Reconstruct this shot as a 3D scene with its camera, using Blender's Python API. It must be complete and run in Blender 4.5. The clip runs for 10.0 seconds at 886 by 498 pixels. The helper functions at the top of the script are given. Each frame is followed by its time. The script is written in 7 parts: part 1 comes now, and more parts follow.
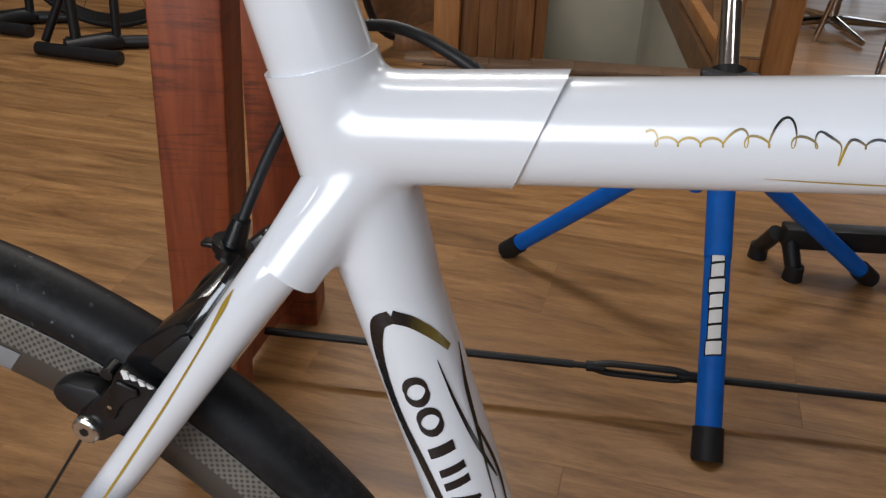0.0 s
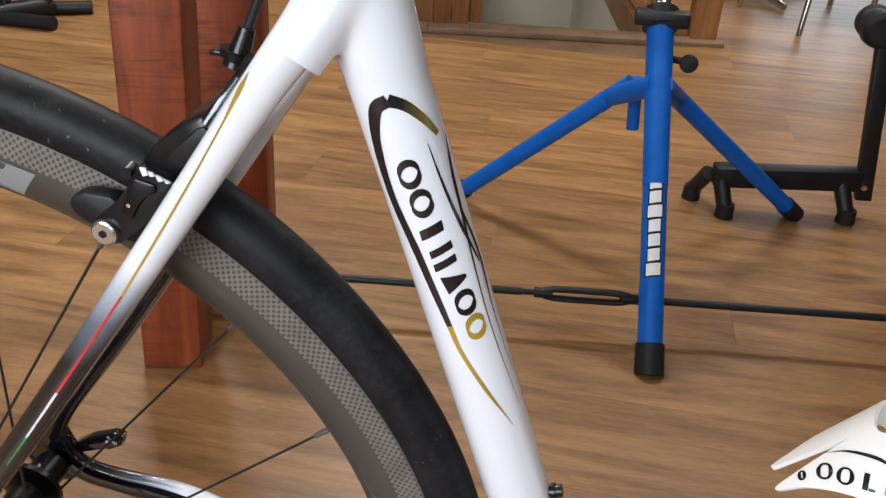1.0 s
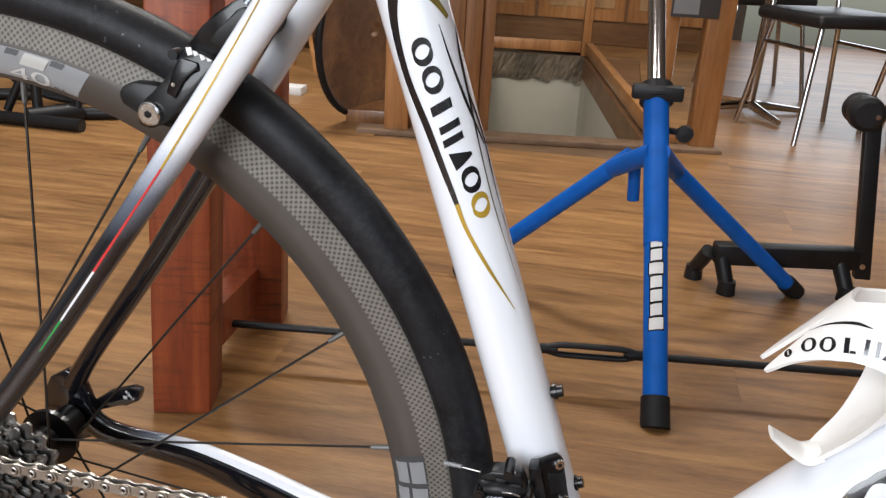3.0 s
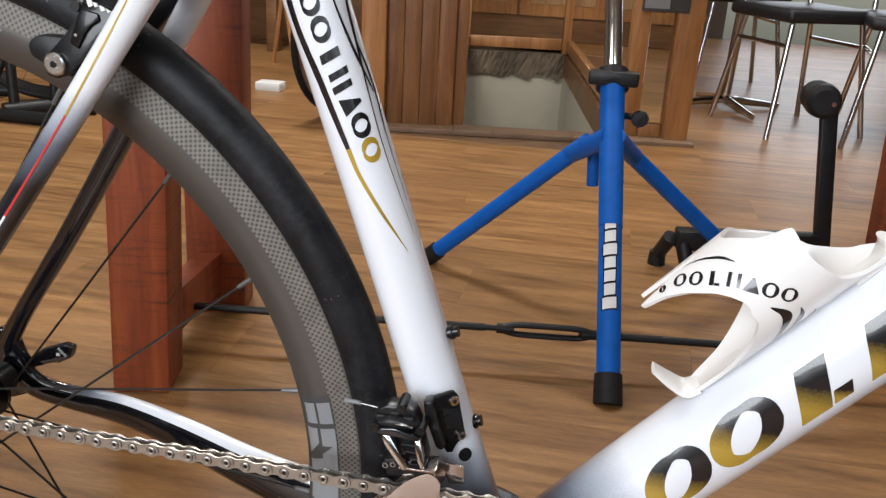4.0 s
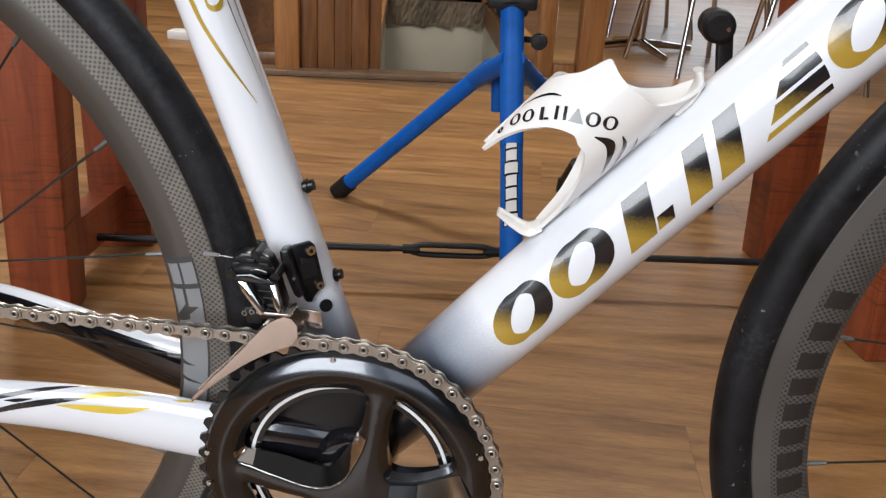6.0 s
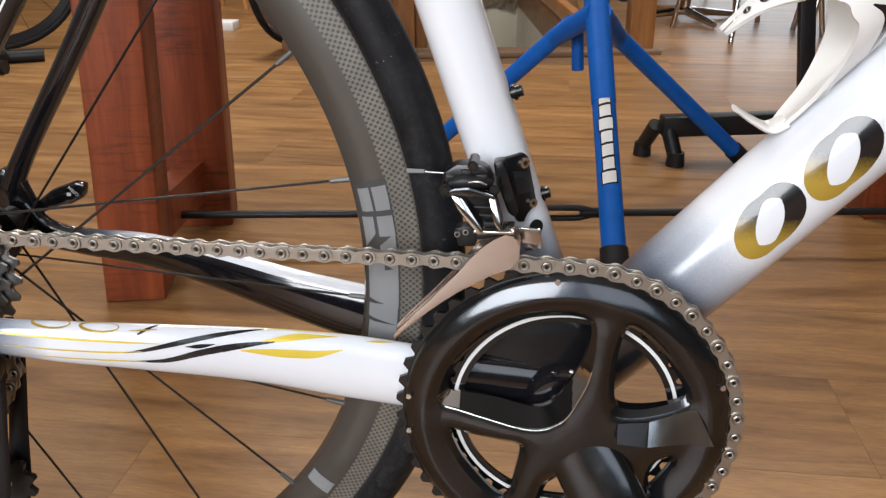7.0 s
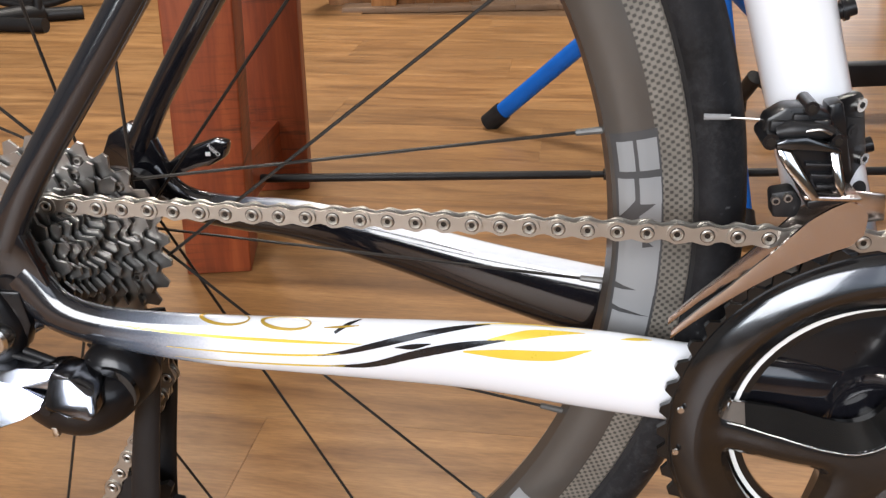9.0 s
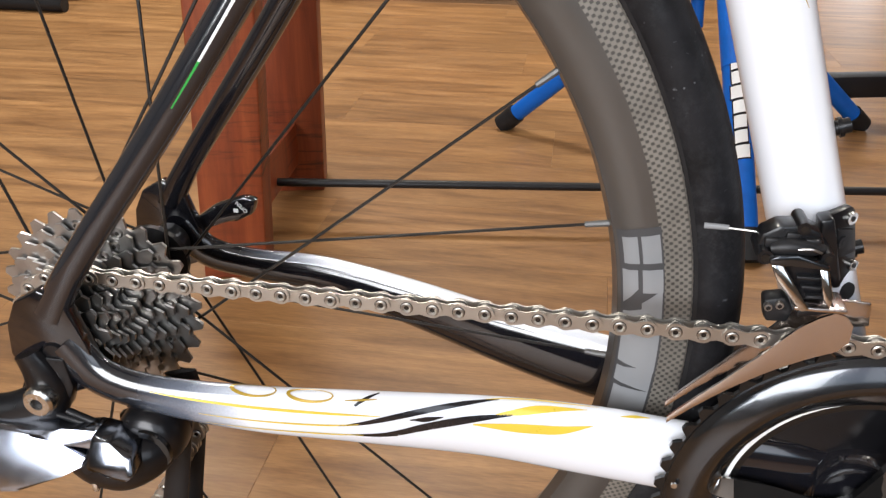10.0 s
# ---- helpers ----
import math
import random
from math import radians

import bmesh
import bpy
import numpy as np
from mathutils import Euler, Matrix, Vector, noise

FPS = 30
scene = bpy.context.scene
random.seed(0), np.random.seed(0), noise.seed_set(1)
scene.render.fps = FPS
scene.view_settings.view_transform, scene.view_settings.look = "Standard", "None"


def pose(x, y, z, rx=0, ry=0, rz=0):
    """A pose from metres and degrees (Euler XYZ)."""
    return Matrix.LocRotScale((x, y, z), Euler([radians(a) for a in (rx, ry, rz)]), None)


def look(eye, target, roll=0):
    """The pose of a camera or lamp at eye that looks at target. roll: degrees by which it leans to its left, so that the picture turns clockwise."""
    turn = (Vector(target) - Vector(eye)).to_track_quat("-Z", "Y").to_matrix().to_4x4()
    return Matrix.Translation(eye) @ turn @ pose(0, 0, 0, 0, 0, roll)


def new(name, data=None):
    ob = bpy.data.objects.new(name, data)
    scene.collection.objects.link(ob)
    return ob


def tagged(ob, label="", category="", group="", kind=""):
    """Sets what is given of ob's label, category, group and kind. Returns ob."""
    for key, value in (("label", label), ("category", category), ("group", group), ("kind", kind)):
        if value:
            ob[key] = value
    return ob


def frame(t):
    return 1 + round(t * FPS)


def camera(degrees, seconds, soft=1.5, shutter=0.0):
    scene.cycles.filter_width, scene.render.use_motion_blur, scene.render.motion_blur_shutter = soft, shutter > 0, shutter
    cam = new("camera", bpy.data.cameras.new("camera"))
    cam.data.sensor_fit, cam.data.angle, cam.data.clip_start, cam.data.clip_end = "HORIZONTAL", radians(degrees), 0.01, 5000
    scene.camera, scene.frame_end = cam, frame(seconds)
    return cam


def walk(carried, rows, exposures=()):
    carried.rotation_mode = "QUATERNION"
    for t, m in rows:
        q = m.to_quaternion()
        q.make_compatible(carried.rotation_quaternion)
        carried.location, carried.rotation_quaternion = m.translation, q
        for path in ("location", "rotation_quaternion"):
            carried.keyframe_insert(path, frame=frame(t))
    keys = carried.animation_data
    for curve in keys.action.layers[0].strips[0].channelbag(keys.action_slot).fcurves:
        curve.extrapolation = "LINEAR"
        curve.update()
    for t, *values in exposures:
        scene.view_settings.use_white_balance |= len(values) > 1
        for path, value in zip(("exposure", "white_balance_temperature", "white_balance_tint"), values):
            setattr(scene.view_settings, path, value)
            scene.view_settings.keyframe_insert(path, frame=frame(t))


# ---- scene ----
cam = camera(54.94, 10.0, 1.35)
PATH = [
    (0, (-0.0496, -0.2721, 0.8619), (-0.4756, 1.4179, -0.1192), 2.15),
    (0.5, (-0.053, -0.3335, 0.8347), (-0.3755, 1.3636, -0.1733), 2.54),
    (1, (-0.05, -0.3562, 0.8109), (-0.3294, 1.3514, -0.192), 3.12),
    (1.5, (-0.0362, -0.4002, 0.783), (-0.3272, 1.3585, -0.1237), 3.21),
    (2, (-0.0342, -0.4253, 0.7486), (-0.3508, 1.3756, -0.0617), 3.62),
    (3.3, (-0.0193, -0.4535, 0.7025), (-0.3648, 1.3861, -0.002), 2.75),
    (3.5, (-0.0074, -0.458, 0.6978), (-0.3573, 1.3818, -0.0042), 2.51),
    (4, (0.0359, -0.4714, 0.6899), (-0.2829, 1.3719, -0.0178), 3.09),
    (4.5, (0.0693, -0.4864, 0.6744), (-0.1818, 1.364, -0.0418), 3.97),
    (5, (0.0946, -0.4928, 0.6612), (-0.1047, 1.3622, -0.0594), 3.78),
    (5.2, (0.1079, -0.495, 0.6593), (-0.0766, 1.3614, -0.0615), 3.49),
    (6.3, (0.0802, -0.5151, 0.615), (-0.0723, 1.3147, -0.1777), 2.79),
    (6.5, (0.0549, -0.5186, 0.5983), (-0.112, 1.3149, -0.183), 1.79),
    (7, (-0.0213, -0.4867, 0.5667), (-0.2376, 1.3355, -0.2289), -0.10),
    (7.5, (-0.0826, -0.4425, 0.5356), (-0.2994, 1.364, -0.2949), -0.99),
    (8, (-0.1164, -0.4124, 0.527), (-0.3439, 1.386, -0.3179), -1.63),
    (8.5, (-0.1434, -0.4016, 0.521), (-0.3952, 1.3917, -0.328), -1.49),
    (9, (-0.1557, -0.3936, 0.5253), (-0.4151, 1.3857, -0.3503), -1.05),
    (9.5, (-0.1598, -0.3862, 0.5303), (-0.4178, 1.3799, -0.3722), -0.58),
    (9.8, (-0.1582, -0.3899, 0.5483), (-0.4293, 1.3696, -0.363), -0.17),
    (10, (-0.1585, -0.3944, 0.5873), (-0.4347, 1.3509, -0.3497), 0.20),
]
walk(cam, [(t, look(eye, target, roll)) for t, eye, target, roll in PATH],
     exposures=[(0.0, -0.72, 6380, 10), (0.5, -0.53, 6350, 10), (1.0, -0.13, 6370, 10), (1.6, 0.05, 6420, 10), (2.2, 0.00, 6420, 10), (3.5, -0.04, 6430, 10), (5.0, -0.17, 6440, 10), (6.9, -0.10, 6550, 10), (7.5, 0.10, 6620, 11), (9.0, 0.28, 6620, 11), (10.0, 0.30, 6600, 11)])

# ---- light ----
world = bpy.data.worlds.new("World")
scene.world = world
world.use_nodes = True
wn = world.node_tree
sky = wn.nodes.new("ShaderNodeTexSky")
sky.sky_type = "NISHITA"
sky.sun_disc = False
sky.sun_elevation, sky.sun_rotation = radians(42), radians(200)
wn.links.new(sky.outputs[0], wn.nodes["Background"].inputs[0])
wn.nodes["Background"].inputs[1].default_value = 0.12
scene.view_settings.exposure = 0.0


def area_lamp(name, m, sx, sy, watts, colour):
    data = bpy.data.lights.new(name, "AREA")
    data.shape, data.size, data.size_y, data.energy, data.color = "RECTANGLE", sx, sy, watts, colour
    ob = new(name, data)
    ob.matrix_world = m
    return ob


# shop window in front of the bicycle, doorway at the back, two rows of ceiling lamps
area_lamp("window_light", look((-1.12, -2.92, 1.66), (-0.45, 0, 0.6)), 2.05, 1.85, 134, (0.93, 0.96, 1.0))
area_lamp("side_window_light", look((1.20, -2.92, 1.75), (0.7, 0, 0.6)), 1.5, 1.6, 12, (0.93, 0.96, 1.0))
area_lamp("doorway_light", look((1.55, 6.2, 1.25), (1.15, 3.0, 0.4)), 1.15, 2.2, 20, (0.97, 0.98, 1.0))
for lx, ly, watts in ((-1.3, 0.5, 16), (1.1, 0.5, 9), (-1.3, 2.6, 88), (1.1, 2.6, 40)):
    area_lamp("ceiling_lamp_light", look((lx, ly, 2.93), (lx, ly, 0)), 1.15, 0.16, watts, (1.0, 0.96, 0.9))

# ---- materials ----


def shader(name):
    m = bpy.data.materials.new(name)
    m.use_nodes = True
    nt = m.node_tree
    return m, nt, nt.nodes["Principled BSDF"]


def add(nt, kind, **inputs):
    n = nt.nodes.new("ShaderNode" + kind)
    for key, value in inputs.items():
        n.inputs[key.replace("_", " ")].default_value = value
    return n


def coords(nt, scale=(1, 1, 1), which="Object", rot=(0, 0, 0)):
    tc = nt.nodes.new("ShaderNodeTexCoord")
    mp = nt.nodes.new("ShaderNodeMapping")
    mp.inputs["Scale"].default_value = scale
    mp.inputs["Rotation"].default_value = rot
    nt.links.new(tc.outputs[which], mp.inputs[0])
    return mp.outputs[0]


def ramp(nt, fac, stops):
    r = nt.nodes.new("ShaderNodeValToRGB")
    els = r.color_ramp.elements
    while len(els) < len(stops):
        els.new(0.5)
    for e, (p, c) in zip(els, stops):
        e.position, e.color = p, (*c, 1)
    nt.links.new(fac, r.inputs[0])
    return r.outputs[0]


def mixc(nt, fac, a, b, mode="MIX"):
    n = nt.nodes.new("ShaderNodeMix")
    n.data_type, n.blend_type = "RGBA", mode
    for sock, v in ((n.inputs[0], fac), (n.inputs[6], a), (n.inputs[7], b)):
        if isinstance(v, (int, float)):
            sock.default_value = v
        elif isinstance(v, tuple):
            sock.default_value = (*v, 1)
        else:
            nt.links.new(v, sock)
    return n.outputs[2]


def bump(nt, bsdf, height, strength, distance):
    b = add(nt, "Bump", Strength=strength, Distance=distance)
    nt.links.new(height, b.inputs["Height"])
    nt.links.new(b.outputs[0], bsdf.inputs["Normal"])


def plain(name, colour, rough=0.5, metal=0.0, scale=60.0, vary=0.25, grain=0.15, coat=0.0, stretch=(1, 1, 1), spec=0.5):
    """A surface of one colour with fine grain and broad wear."""
    m, nt, p = shader(name)
    big = add(nt, "TexNoise", Scale=scale * 0.12, Detail=4.0)
    fine = add(nt, "TexNoise", Scale=scale, Detail=6.0)
    c = coords(nt, stretch)
    nt.links.new(c, big.inputs["Vector"])
    nt.links.new(c, fine.inputs["Vector"])
    dark = tuple(v * (1 - vary) for v in colour)
    light = tuple(min(1, v * (1 + vary * 0.6)) for v in colour)
    nt.links.new(ramp(nt, big.outputs[0], [(0.3, dark), (0.5, colour), (0.75, light)]), p.inputs["Base Color"])
    rr = add(nt, "MapRange", To_Min=max(0.02, rough - 0.08), To_Max=min(1, rough + 0.1))
    nt.links.new(fine.outputs[0], rr.inputs[0])
    nt.links.new(rr.outputs[0], p.inputs["Roughness"])
    p.inputs["Metallic"].default_value = metal
    p.inputs["Coat Weight"].default_value = coat
    p.inputs["Coat Roughness"].default_value = 0.05
    p.inputs["Specular IOR Level"].default_value = spec
    if grain:
        bump(nt, p, fine.outputs[0], grain, 0.0006)
    return m


def wood(name, dark, mid, light, along=0, rough=0.4, grain_scale=1.0, plank=False, coat=0.0):
    """Wood with grain along one axis; planks vary from piece to piece."""
    m, nt, p = shader(name)
    s = [9.0 * grain_scale] * 3
    s[along] = (1.25 if plank else 0.75) * grain_scale
    c = coords(nt, tuple(s))
    if plank:
        info = nt.nodes.new("ShaderNodeObjectInfo")
        vm = nt.nodes.new("ShaderNodeVectorMath")
        vm.operation = "MULTIPLY_ADD"
        nt.links.new(info.outputs["Random"], vm.inputs[0])
        vm.inputs[1].default_value = (37.0, 53.0, 71.0)
        nt.links.new(c, vm.inputs[2])
        c = vm.outputs[0]
    n1 = add(nt, "TexNoise", Scale=1.1, Detail=5.0, Roughness=0.6, Distortion=2.4 if plank else 1.4)
    n2 = add(nt, "TexNoise", Scale=6.0, Detail=8.0, Roughness=0.65, Distortion=0.5)
    n3 = add(nt, "TexNoise", Scale=0.55, Detail=2.0)
    for n in (n1, n2, n3):
        nt.links.new(c, n.inputs["Vector"])
    a = ramp(nt, n1.outputs[0], [(0.34, dark), (0.5, mid), (0.66, light)])
    b = ramp(nt, n2.outputs[0], [(0.35, tuple(v * 0.72 for v in mid)), (0.6, light)])
    col = mixc(nt, 0.38, a, b)
    col = mixc(nt, 0.5, col, ramp(nt, n3.outputs[0], [(0.3, (0.72, 0.7, 0.68)), (0.7, (1.15, 1.12, 1.08))]), "MULTIPLY")
    if plank:
        kv = nt.nodes.new("ShaderNodeTexVoronoi")
        kv.inputs["Scale"].default_value = 0.62
        nt.links.new(c, kv.inputs["Vector"])
        warm = add(nt, "TexNoise", Scale=2.2, Detail=4.0, Distortion=1.0)
        nt.links.new(c, warm.inputs["Vector"])
        ring = nt.nodes.new("ShaderNodeMath")
        ring.operation = "MULTIPLY_ADD"
        ring.inputs[1].default_value = 0.30
        nt.links.new(warm.outputs[0], ring.inputs[0])
        nt.links.new(kv.outputs["Distance"], ring.inputs[2])
        col = mixc(nt, 0.75, col, ramp(nt, ring.outputs[0], [(0.20, (0.38, 0.33, 0.30)), (0.34, (0.95, 0.93, 0.9)), (0.42, (0.72, 0.68, 0.64)), (0.52, (1, 1, 1))]), "MULTIPLY")
        wave = add(nt, "TexWave", Scale=0.55, Distortion=7.0, Detail=3.0, Detail_Scale=0.7, Detail_Roughness=0.55)
        wave.bands_direction = "Y"
        fibre = add(nt, "TexNoise", Scale=42.0, Detail=4.0, Roughness=0.6)
        for one in (wave, fibre):
            nt.links.new(c, one.inputs["Vector"])
        col = mixc(nt, 0.35, col, ramp(nt, wave.outputs["Fac"], [(0.0, (0.74, 0.70, 0.66)), (0.3, (0.97, 0.96, 0.95)), (0.8, (1.08, 1.07, 1.06))]), "MULTIPLY")
        col = mixc(nt, 0.6, col, ramp(nt, fibre.outputs[0], [(0.35, (0.74, 0.72, 0.70)), (0.62, (1.10, 1.09, 1.08))]), "MULTIPLY")
        col = mixc(nt, 0.8, col, ramp(nt, info.outputs["Random"], [(0.0, (0.8, 0.78, 0.76)), (0.5, (1, 1, 1)), (1.0, (1.14, 1.12, 1.08))]), "MULTIPLY")
    nt.links.new(col, p.inputs["Base Color"])
    rr = add(nt, "MapRange", To_Min=rough - 0.06, To_Max=rough + 0.14)
    nt.links.new(n2.outputs[0], rr.inputs[0])
    nt.links.new(rr.outputs[0], p.inputs["Roughness"])
    p.inputs["Coat Weight"].default_value = coat
    p.inputs["Coat Roughness"].default_value = 0.2
    bump(nt, p, n2.outputs[0], 0.18, 0.0008)
    return m


def fade_paint(name, direction, dark_at, white_at, dark=(0.012, 0.013, 0.016), white=(0.80, 0.82, 0.86), rough=0.28, coat_rough=0.15):
    """Pearl white lacquer that is airbrushed into carbon black along a direction of the bicycle."""
    m, nt, p = shader(name)
    d = Vector(direction)
    tc = nt.nodes.new("ShaderNodeTexCoord")
    dot = nt.nodes.new("ShaderNodeVectorMath")
    dot.operation = "DOT_PRODUCT"
    dot.inputs[1].default_value = d
    nt.links.new(tc.outputs["Object"], dot.inputs[0])
    mott = add(nt, "TexNoise", Scale=900.0, Detail=2.0)
    nt.links.new(tc.outputs["Object"], mott.inputs["Vector"])
    jit = nt.nodes.new("ShaderNodeMath")
    jit.operation = "MULTIPLY_ADD"
    jit.inputs[1].default_value = abs(white_at - dark_at) * 0.12
    nt.links.new(mott.outputs[0], jit.inputs[0])
    nt.links.new(dot.outputs["Value"], jit.inputs[2])
    mr = add(nt, "MapRange", From_Min=dark_at, From_Max=white_at)
    nt.links.new(jit.outputs[0], mr.inputs[0])
    big = add(nt, "TexNoise", Scale=14.0, Detail=3.0)
    nt.links.new(tc.outputs["Object"], big.inputs["Vector"])
    w = ramp(nt, big.outputs[0], [(0.3, tuple(v * 0.96 for v in white)), (0.7, white)])
    mid = tuple(a * 0.55 + b * 0.45 for a, b in zip((0.22, 0.26, 0.33), white))
    body = ramp(nt, mr.outputs[0], [(0.0, dark), (0.45, (0.13, 0.15, 0.19)), (0.8, mid), (1.0, white)])
    nt.links.new(mixc(nt, 0.15, body, w, "MULTIPLY"), p.inputs["Base Color"])
    p.inputs["Roughness"].default_value = rough
    p.inputs["Coat Weight"].default_value = 1.0
    p.inputs["Coat Roughness"].default_value = coat_rough
    return m


def weave(name, a, b, size, centre, rough=0.45, bumpy=0.4):
    """Woven carbon cloth laid round a hub: pale tows with small dark gaps between them."""
    m, nt, p = shader(name)

    def calc(kind, x, y=None):
        n = nt.nodes.new("ShaderNodeMath")
        n.operation = kind
        for sock, v in zip(n.inputs, (x, y)):
            if isinstance(v, (int, float)):
                sock.default_value = v
            elif v is not None:
                nt.links.new(v, sock)
        return n.outputs[0]

    sep = nt.nodes.new("ShaderNodeSeparateXYZ")
    nt.links.new(coords(nt), sep.inputs[0])
    dx, dz = calc("SUBTRACT", sep.outputs[0], centre[0]), calc("SUBTRACT", sep.outputs[2], centre[1])
    turn = calc("MULTIPLY", calc("ARCTAN2", dz, dx), float(round(2 * math.pi * 0.307 / size)))
    out = calc("MULTIPLY", calc("SQRT", calc("ADD", calc("MULTIPLY", dx, dx), calc("MULTIPLY", dz, dz))), 2 * math.pi / (size * 1.12))
    gap = calc("MULTIPLY_ADD", calc("SINE", turn), calc("SINE", out))
    gap.node.inputs[2].default_value = 0.5
    nz = add(nt, "TexNoise", Scale=70.0, Detail=3.0)
    nt.links.new(coords(nt), nz.inputs["Vector"])
    tow = tuple(v * 0.86 for v in a)
    cloth = ramp(nt, gap, [(0.05, a), (0.66, tow), (0.93, b)])
    col = mixc(nt, 0.45, cloth, ramp(nt, nz.outputs[0], [(0.3, (0.6, 0.6, 0.6)), (0.7, (1.2, 1.2, 1.2))]), "MULTIPLY")
    nt.links.new(col, p.inputs["Base Color"])
    p.inputs["Roughness"].default_value = rough
    bump(nt, p, gap, -bumpy, 0.0003)
    return m


def two_tone(name, a, b, axis, lo, hi, rough=0.25, metal=0.0):
    """Decal foil that runs from one colour to another across its own box."""
    m, nt, p = shader(name)
    tc = nt.nodes.new("ShaderNodeTexCoord")
    sep = nt.nodes.new("ShaderNodeSeparateXYZ")
    nt.links.new(tc.outputs["Generated"], sep.inputs[0])
    nz = add(nt, "TexNoise", Scale=600.0, Detail=2.0)
    nt.links.new(tc.outputs["Object"], nz.inputs["Vector"])
    ad = nt.nodes.new("ShaderNodeMath")
    ad.operation = "MULTIPLY_ADD"
    ad.inputs[1].default_value = 0.12
    nt.links.new(nz.outputs[0], ad.inputs[0])
    nt.links.new(sep.outputs[axis], ad.inputs[2])
    nt.links.new(ramp(nt, ad.outputs[0], [(lo, a), (hi, b)]), p.inputs["Base Color"])
    p.inputs["Roughness"].default_value = rough
    p.inputs["Metallic"].default_value = metal
    p.inputs["Coat Weight"].default_value = 0.6
    return m


def wear(m, scale, lo, hi, colour):
    """Dark scuffs of their own shape over a finished surface."""
    nt = m.node_tree
    p = nt.nodes["Principled BSDF"]
    a = add(nt, "TexNoise", Scale=1.0, Detail=6.0, Roughness=0.7, Distortion=0.6)
    b = add(nt, "TexNoise", Scale=4.5, Detail=2.0)
    nt.links.new(coords(nt, scale), a.inputs["Vector"])
    nt.links.new(coords(nt), b.inputs["Vector"])
    both = nt.nodes.new("ShaderNodeMath")
    both.operation = "MULTIPLY"
    nt.links.new(ramp(nt, a.outputs[0], [(lo, (0, 0, 0)), (hi, (0.75, 0.75, 0.75))]), both.inputs[0])
    nt.links.new(ramp(nt, b.outputs[0], [(0.42, (0, 0, 0)), (0.62, (1, 1, 1))]), both.inputs[1])
    old = p.inputs["Base Color"].links[0].from_socket
    nt.links.new(mixc(nt, both.outputs[0], old, colour), p.inputs["Base Color"])


def flecks(m, scale, lo, hi, colour):
    """Pale scuffed patches with fine grain inside them."""
    nt = m.node_tree
    p = nt.nodes["Principled BSDF"]
    a = add(nt, "TexNoise", Scale=scale, Detail=8.0, Roughness=0.75)
    b = add(nt, "TexNoise", Scale=scale * 0.09, Detail=4.0, Distortion=0.8)
    c = coords(nt)
    nt.links.new(c, a.inputs["Vector"])
    nt.links.new(c, b.inputs["Vector"])
    both = nt.nodes.new("ShaderNodeMath")
    both.operation = "MULTIPLY"
    nt.links.new(ramp(nt, a.outputs[0], [(lo - 0.14, (0, 0, 0)), (hi, (1, 1, 1))]), both.inputs[0])
    nt.links.new(ramp(nt, b.outputs[0], [(0.40, (0.15, 0.15, 0.15)), (0.62, (1, 1, 1))]), both.inputs[1])
    old = p.inputs["Base Color"].links[0].from_socket
    nt.links.new(mixc(nt, both.outputs[0], old, colour), p.inputs["Base Color"])


M_white = fade_paint("pearl_white_lacquer", (0, 0, 1), -2.0, -1.0)
M_seat_tube = fade_paint("seat_tube_lacquer", (0, 0, 1), 0.322, 0.392)
M_down_tube = fade_paint("down_tube_lacquer", (0.663, 0, 0.749), 0.266, 0.350)
M_seat_stay = fade_paint("seat_stay_lacquer", (0, 0, 1), 0.541, 0.600, rough=0.15, coat_rough=0.06)
M_chainstay = fade_paint("chainstay_lacquer", (1, 0, 0), -0.364, -0.302, rough=0.18, coat_rough=0.08)
M_carbon_gloss = plain("gloss_black_carbon", (0.006, 0.006, 0.008), 0.12, 0, 300, 0.3, 0.02, coat=1.0)
M_rubber = plain("tyre_rubber", (0.009, 0.009, 0.0105), 0.5, 0, 320, 0.6, 0.3, spec=0.22)
nt = M_rubber.node_tree
spk = add(nt, "TexNoise", Scale=240.0, Detail=2.0, Roughness=0.4)
spot = add(nt, "TexNoise", Scale=22.0, Detail=3.0)
oc = coords(nt)
for one in (spk, spot):
    nt.links.new(oc, one.inputs["Vector"])
old = nt.nodes["Principled BSDF"].inputs["Base Color"].links[0].from_socket
both = nt.nodes.new("ShaderNodeMath")
both.operation = "MULTIPLY"
nt.links.new(ramp(nt, spk.outputs[0], [(0.70, (0, 0, 0)), (0.78, (1, 1, 1))]), both.inputs[0])
nt.links.new(ramp(nt, spot.outputs[0], [(0.5, (0, 0, 0)), (0.62, (1, 1, 1))]), both.inputs[1])
nt.links.new(mixc(nt, both.outputs[0], old, (0.16, 0.17, 0.18)), nt.nodes["Principled BSDF"].inputs["Base Color"])
flecks(M_rubber, 170.0, 0.60, 0.70, (0.027, 0.028, 0.030))
M_rubber_smooth = plain("sidewall_rubber", (0.012, 0.012, 0.013), 0.5, 0, 500, 0.3, 0.1, spec=0.3)
M_rim = plain("rim_carbon", (0.090, 0.083, 0.076), 0.34, 0.55, 40, 0.3, 0.05, coat=0.35, stretch=(1, 1, 1))
M_rim_front = plain("front_rim_carbon", (0.075, 0.069, 0.064), 0.38, 0, 40, 0.3, 0.05, coat=0.3)
M_weave = weave("brake_track_weave", (0.165, 0.150, 0.128), (0.048, 0.043, 0.037), 0.0038, (-0.4087, 0.3375))
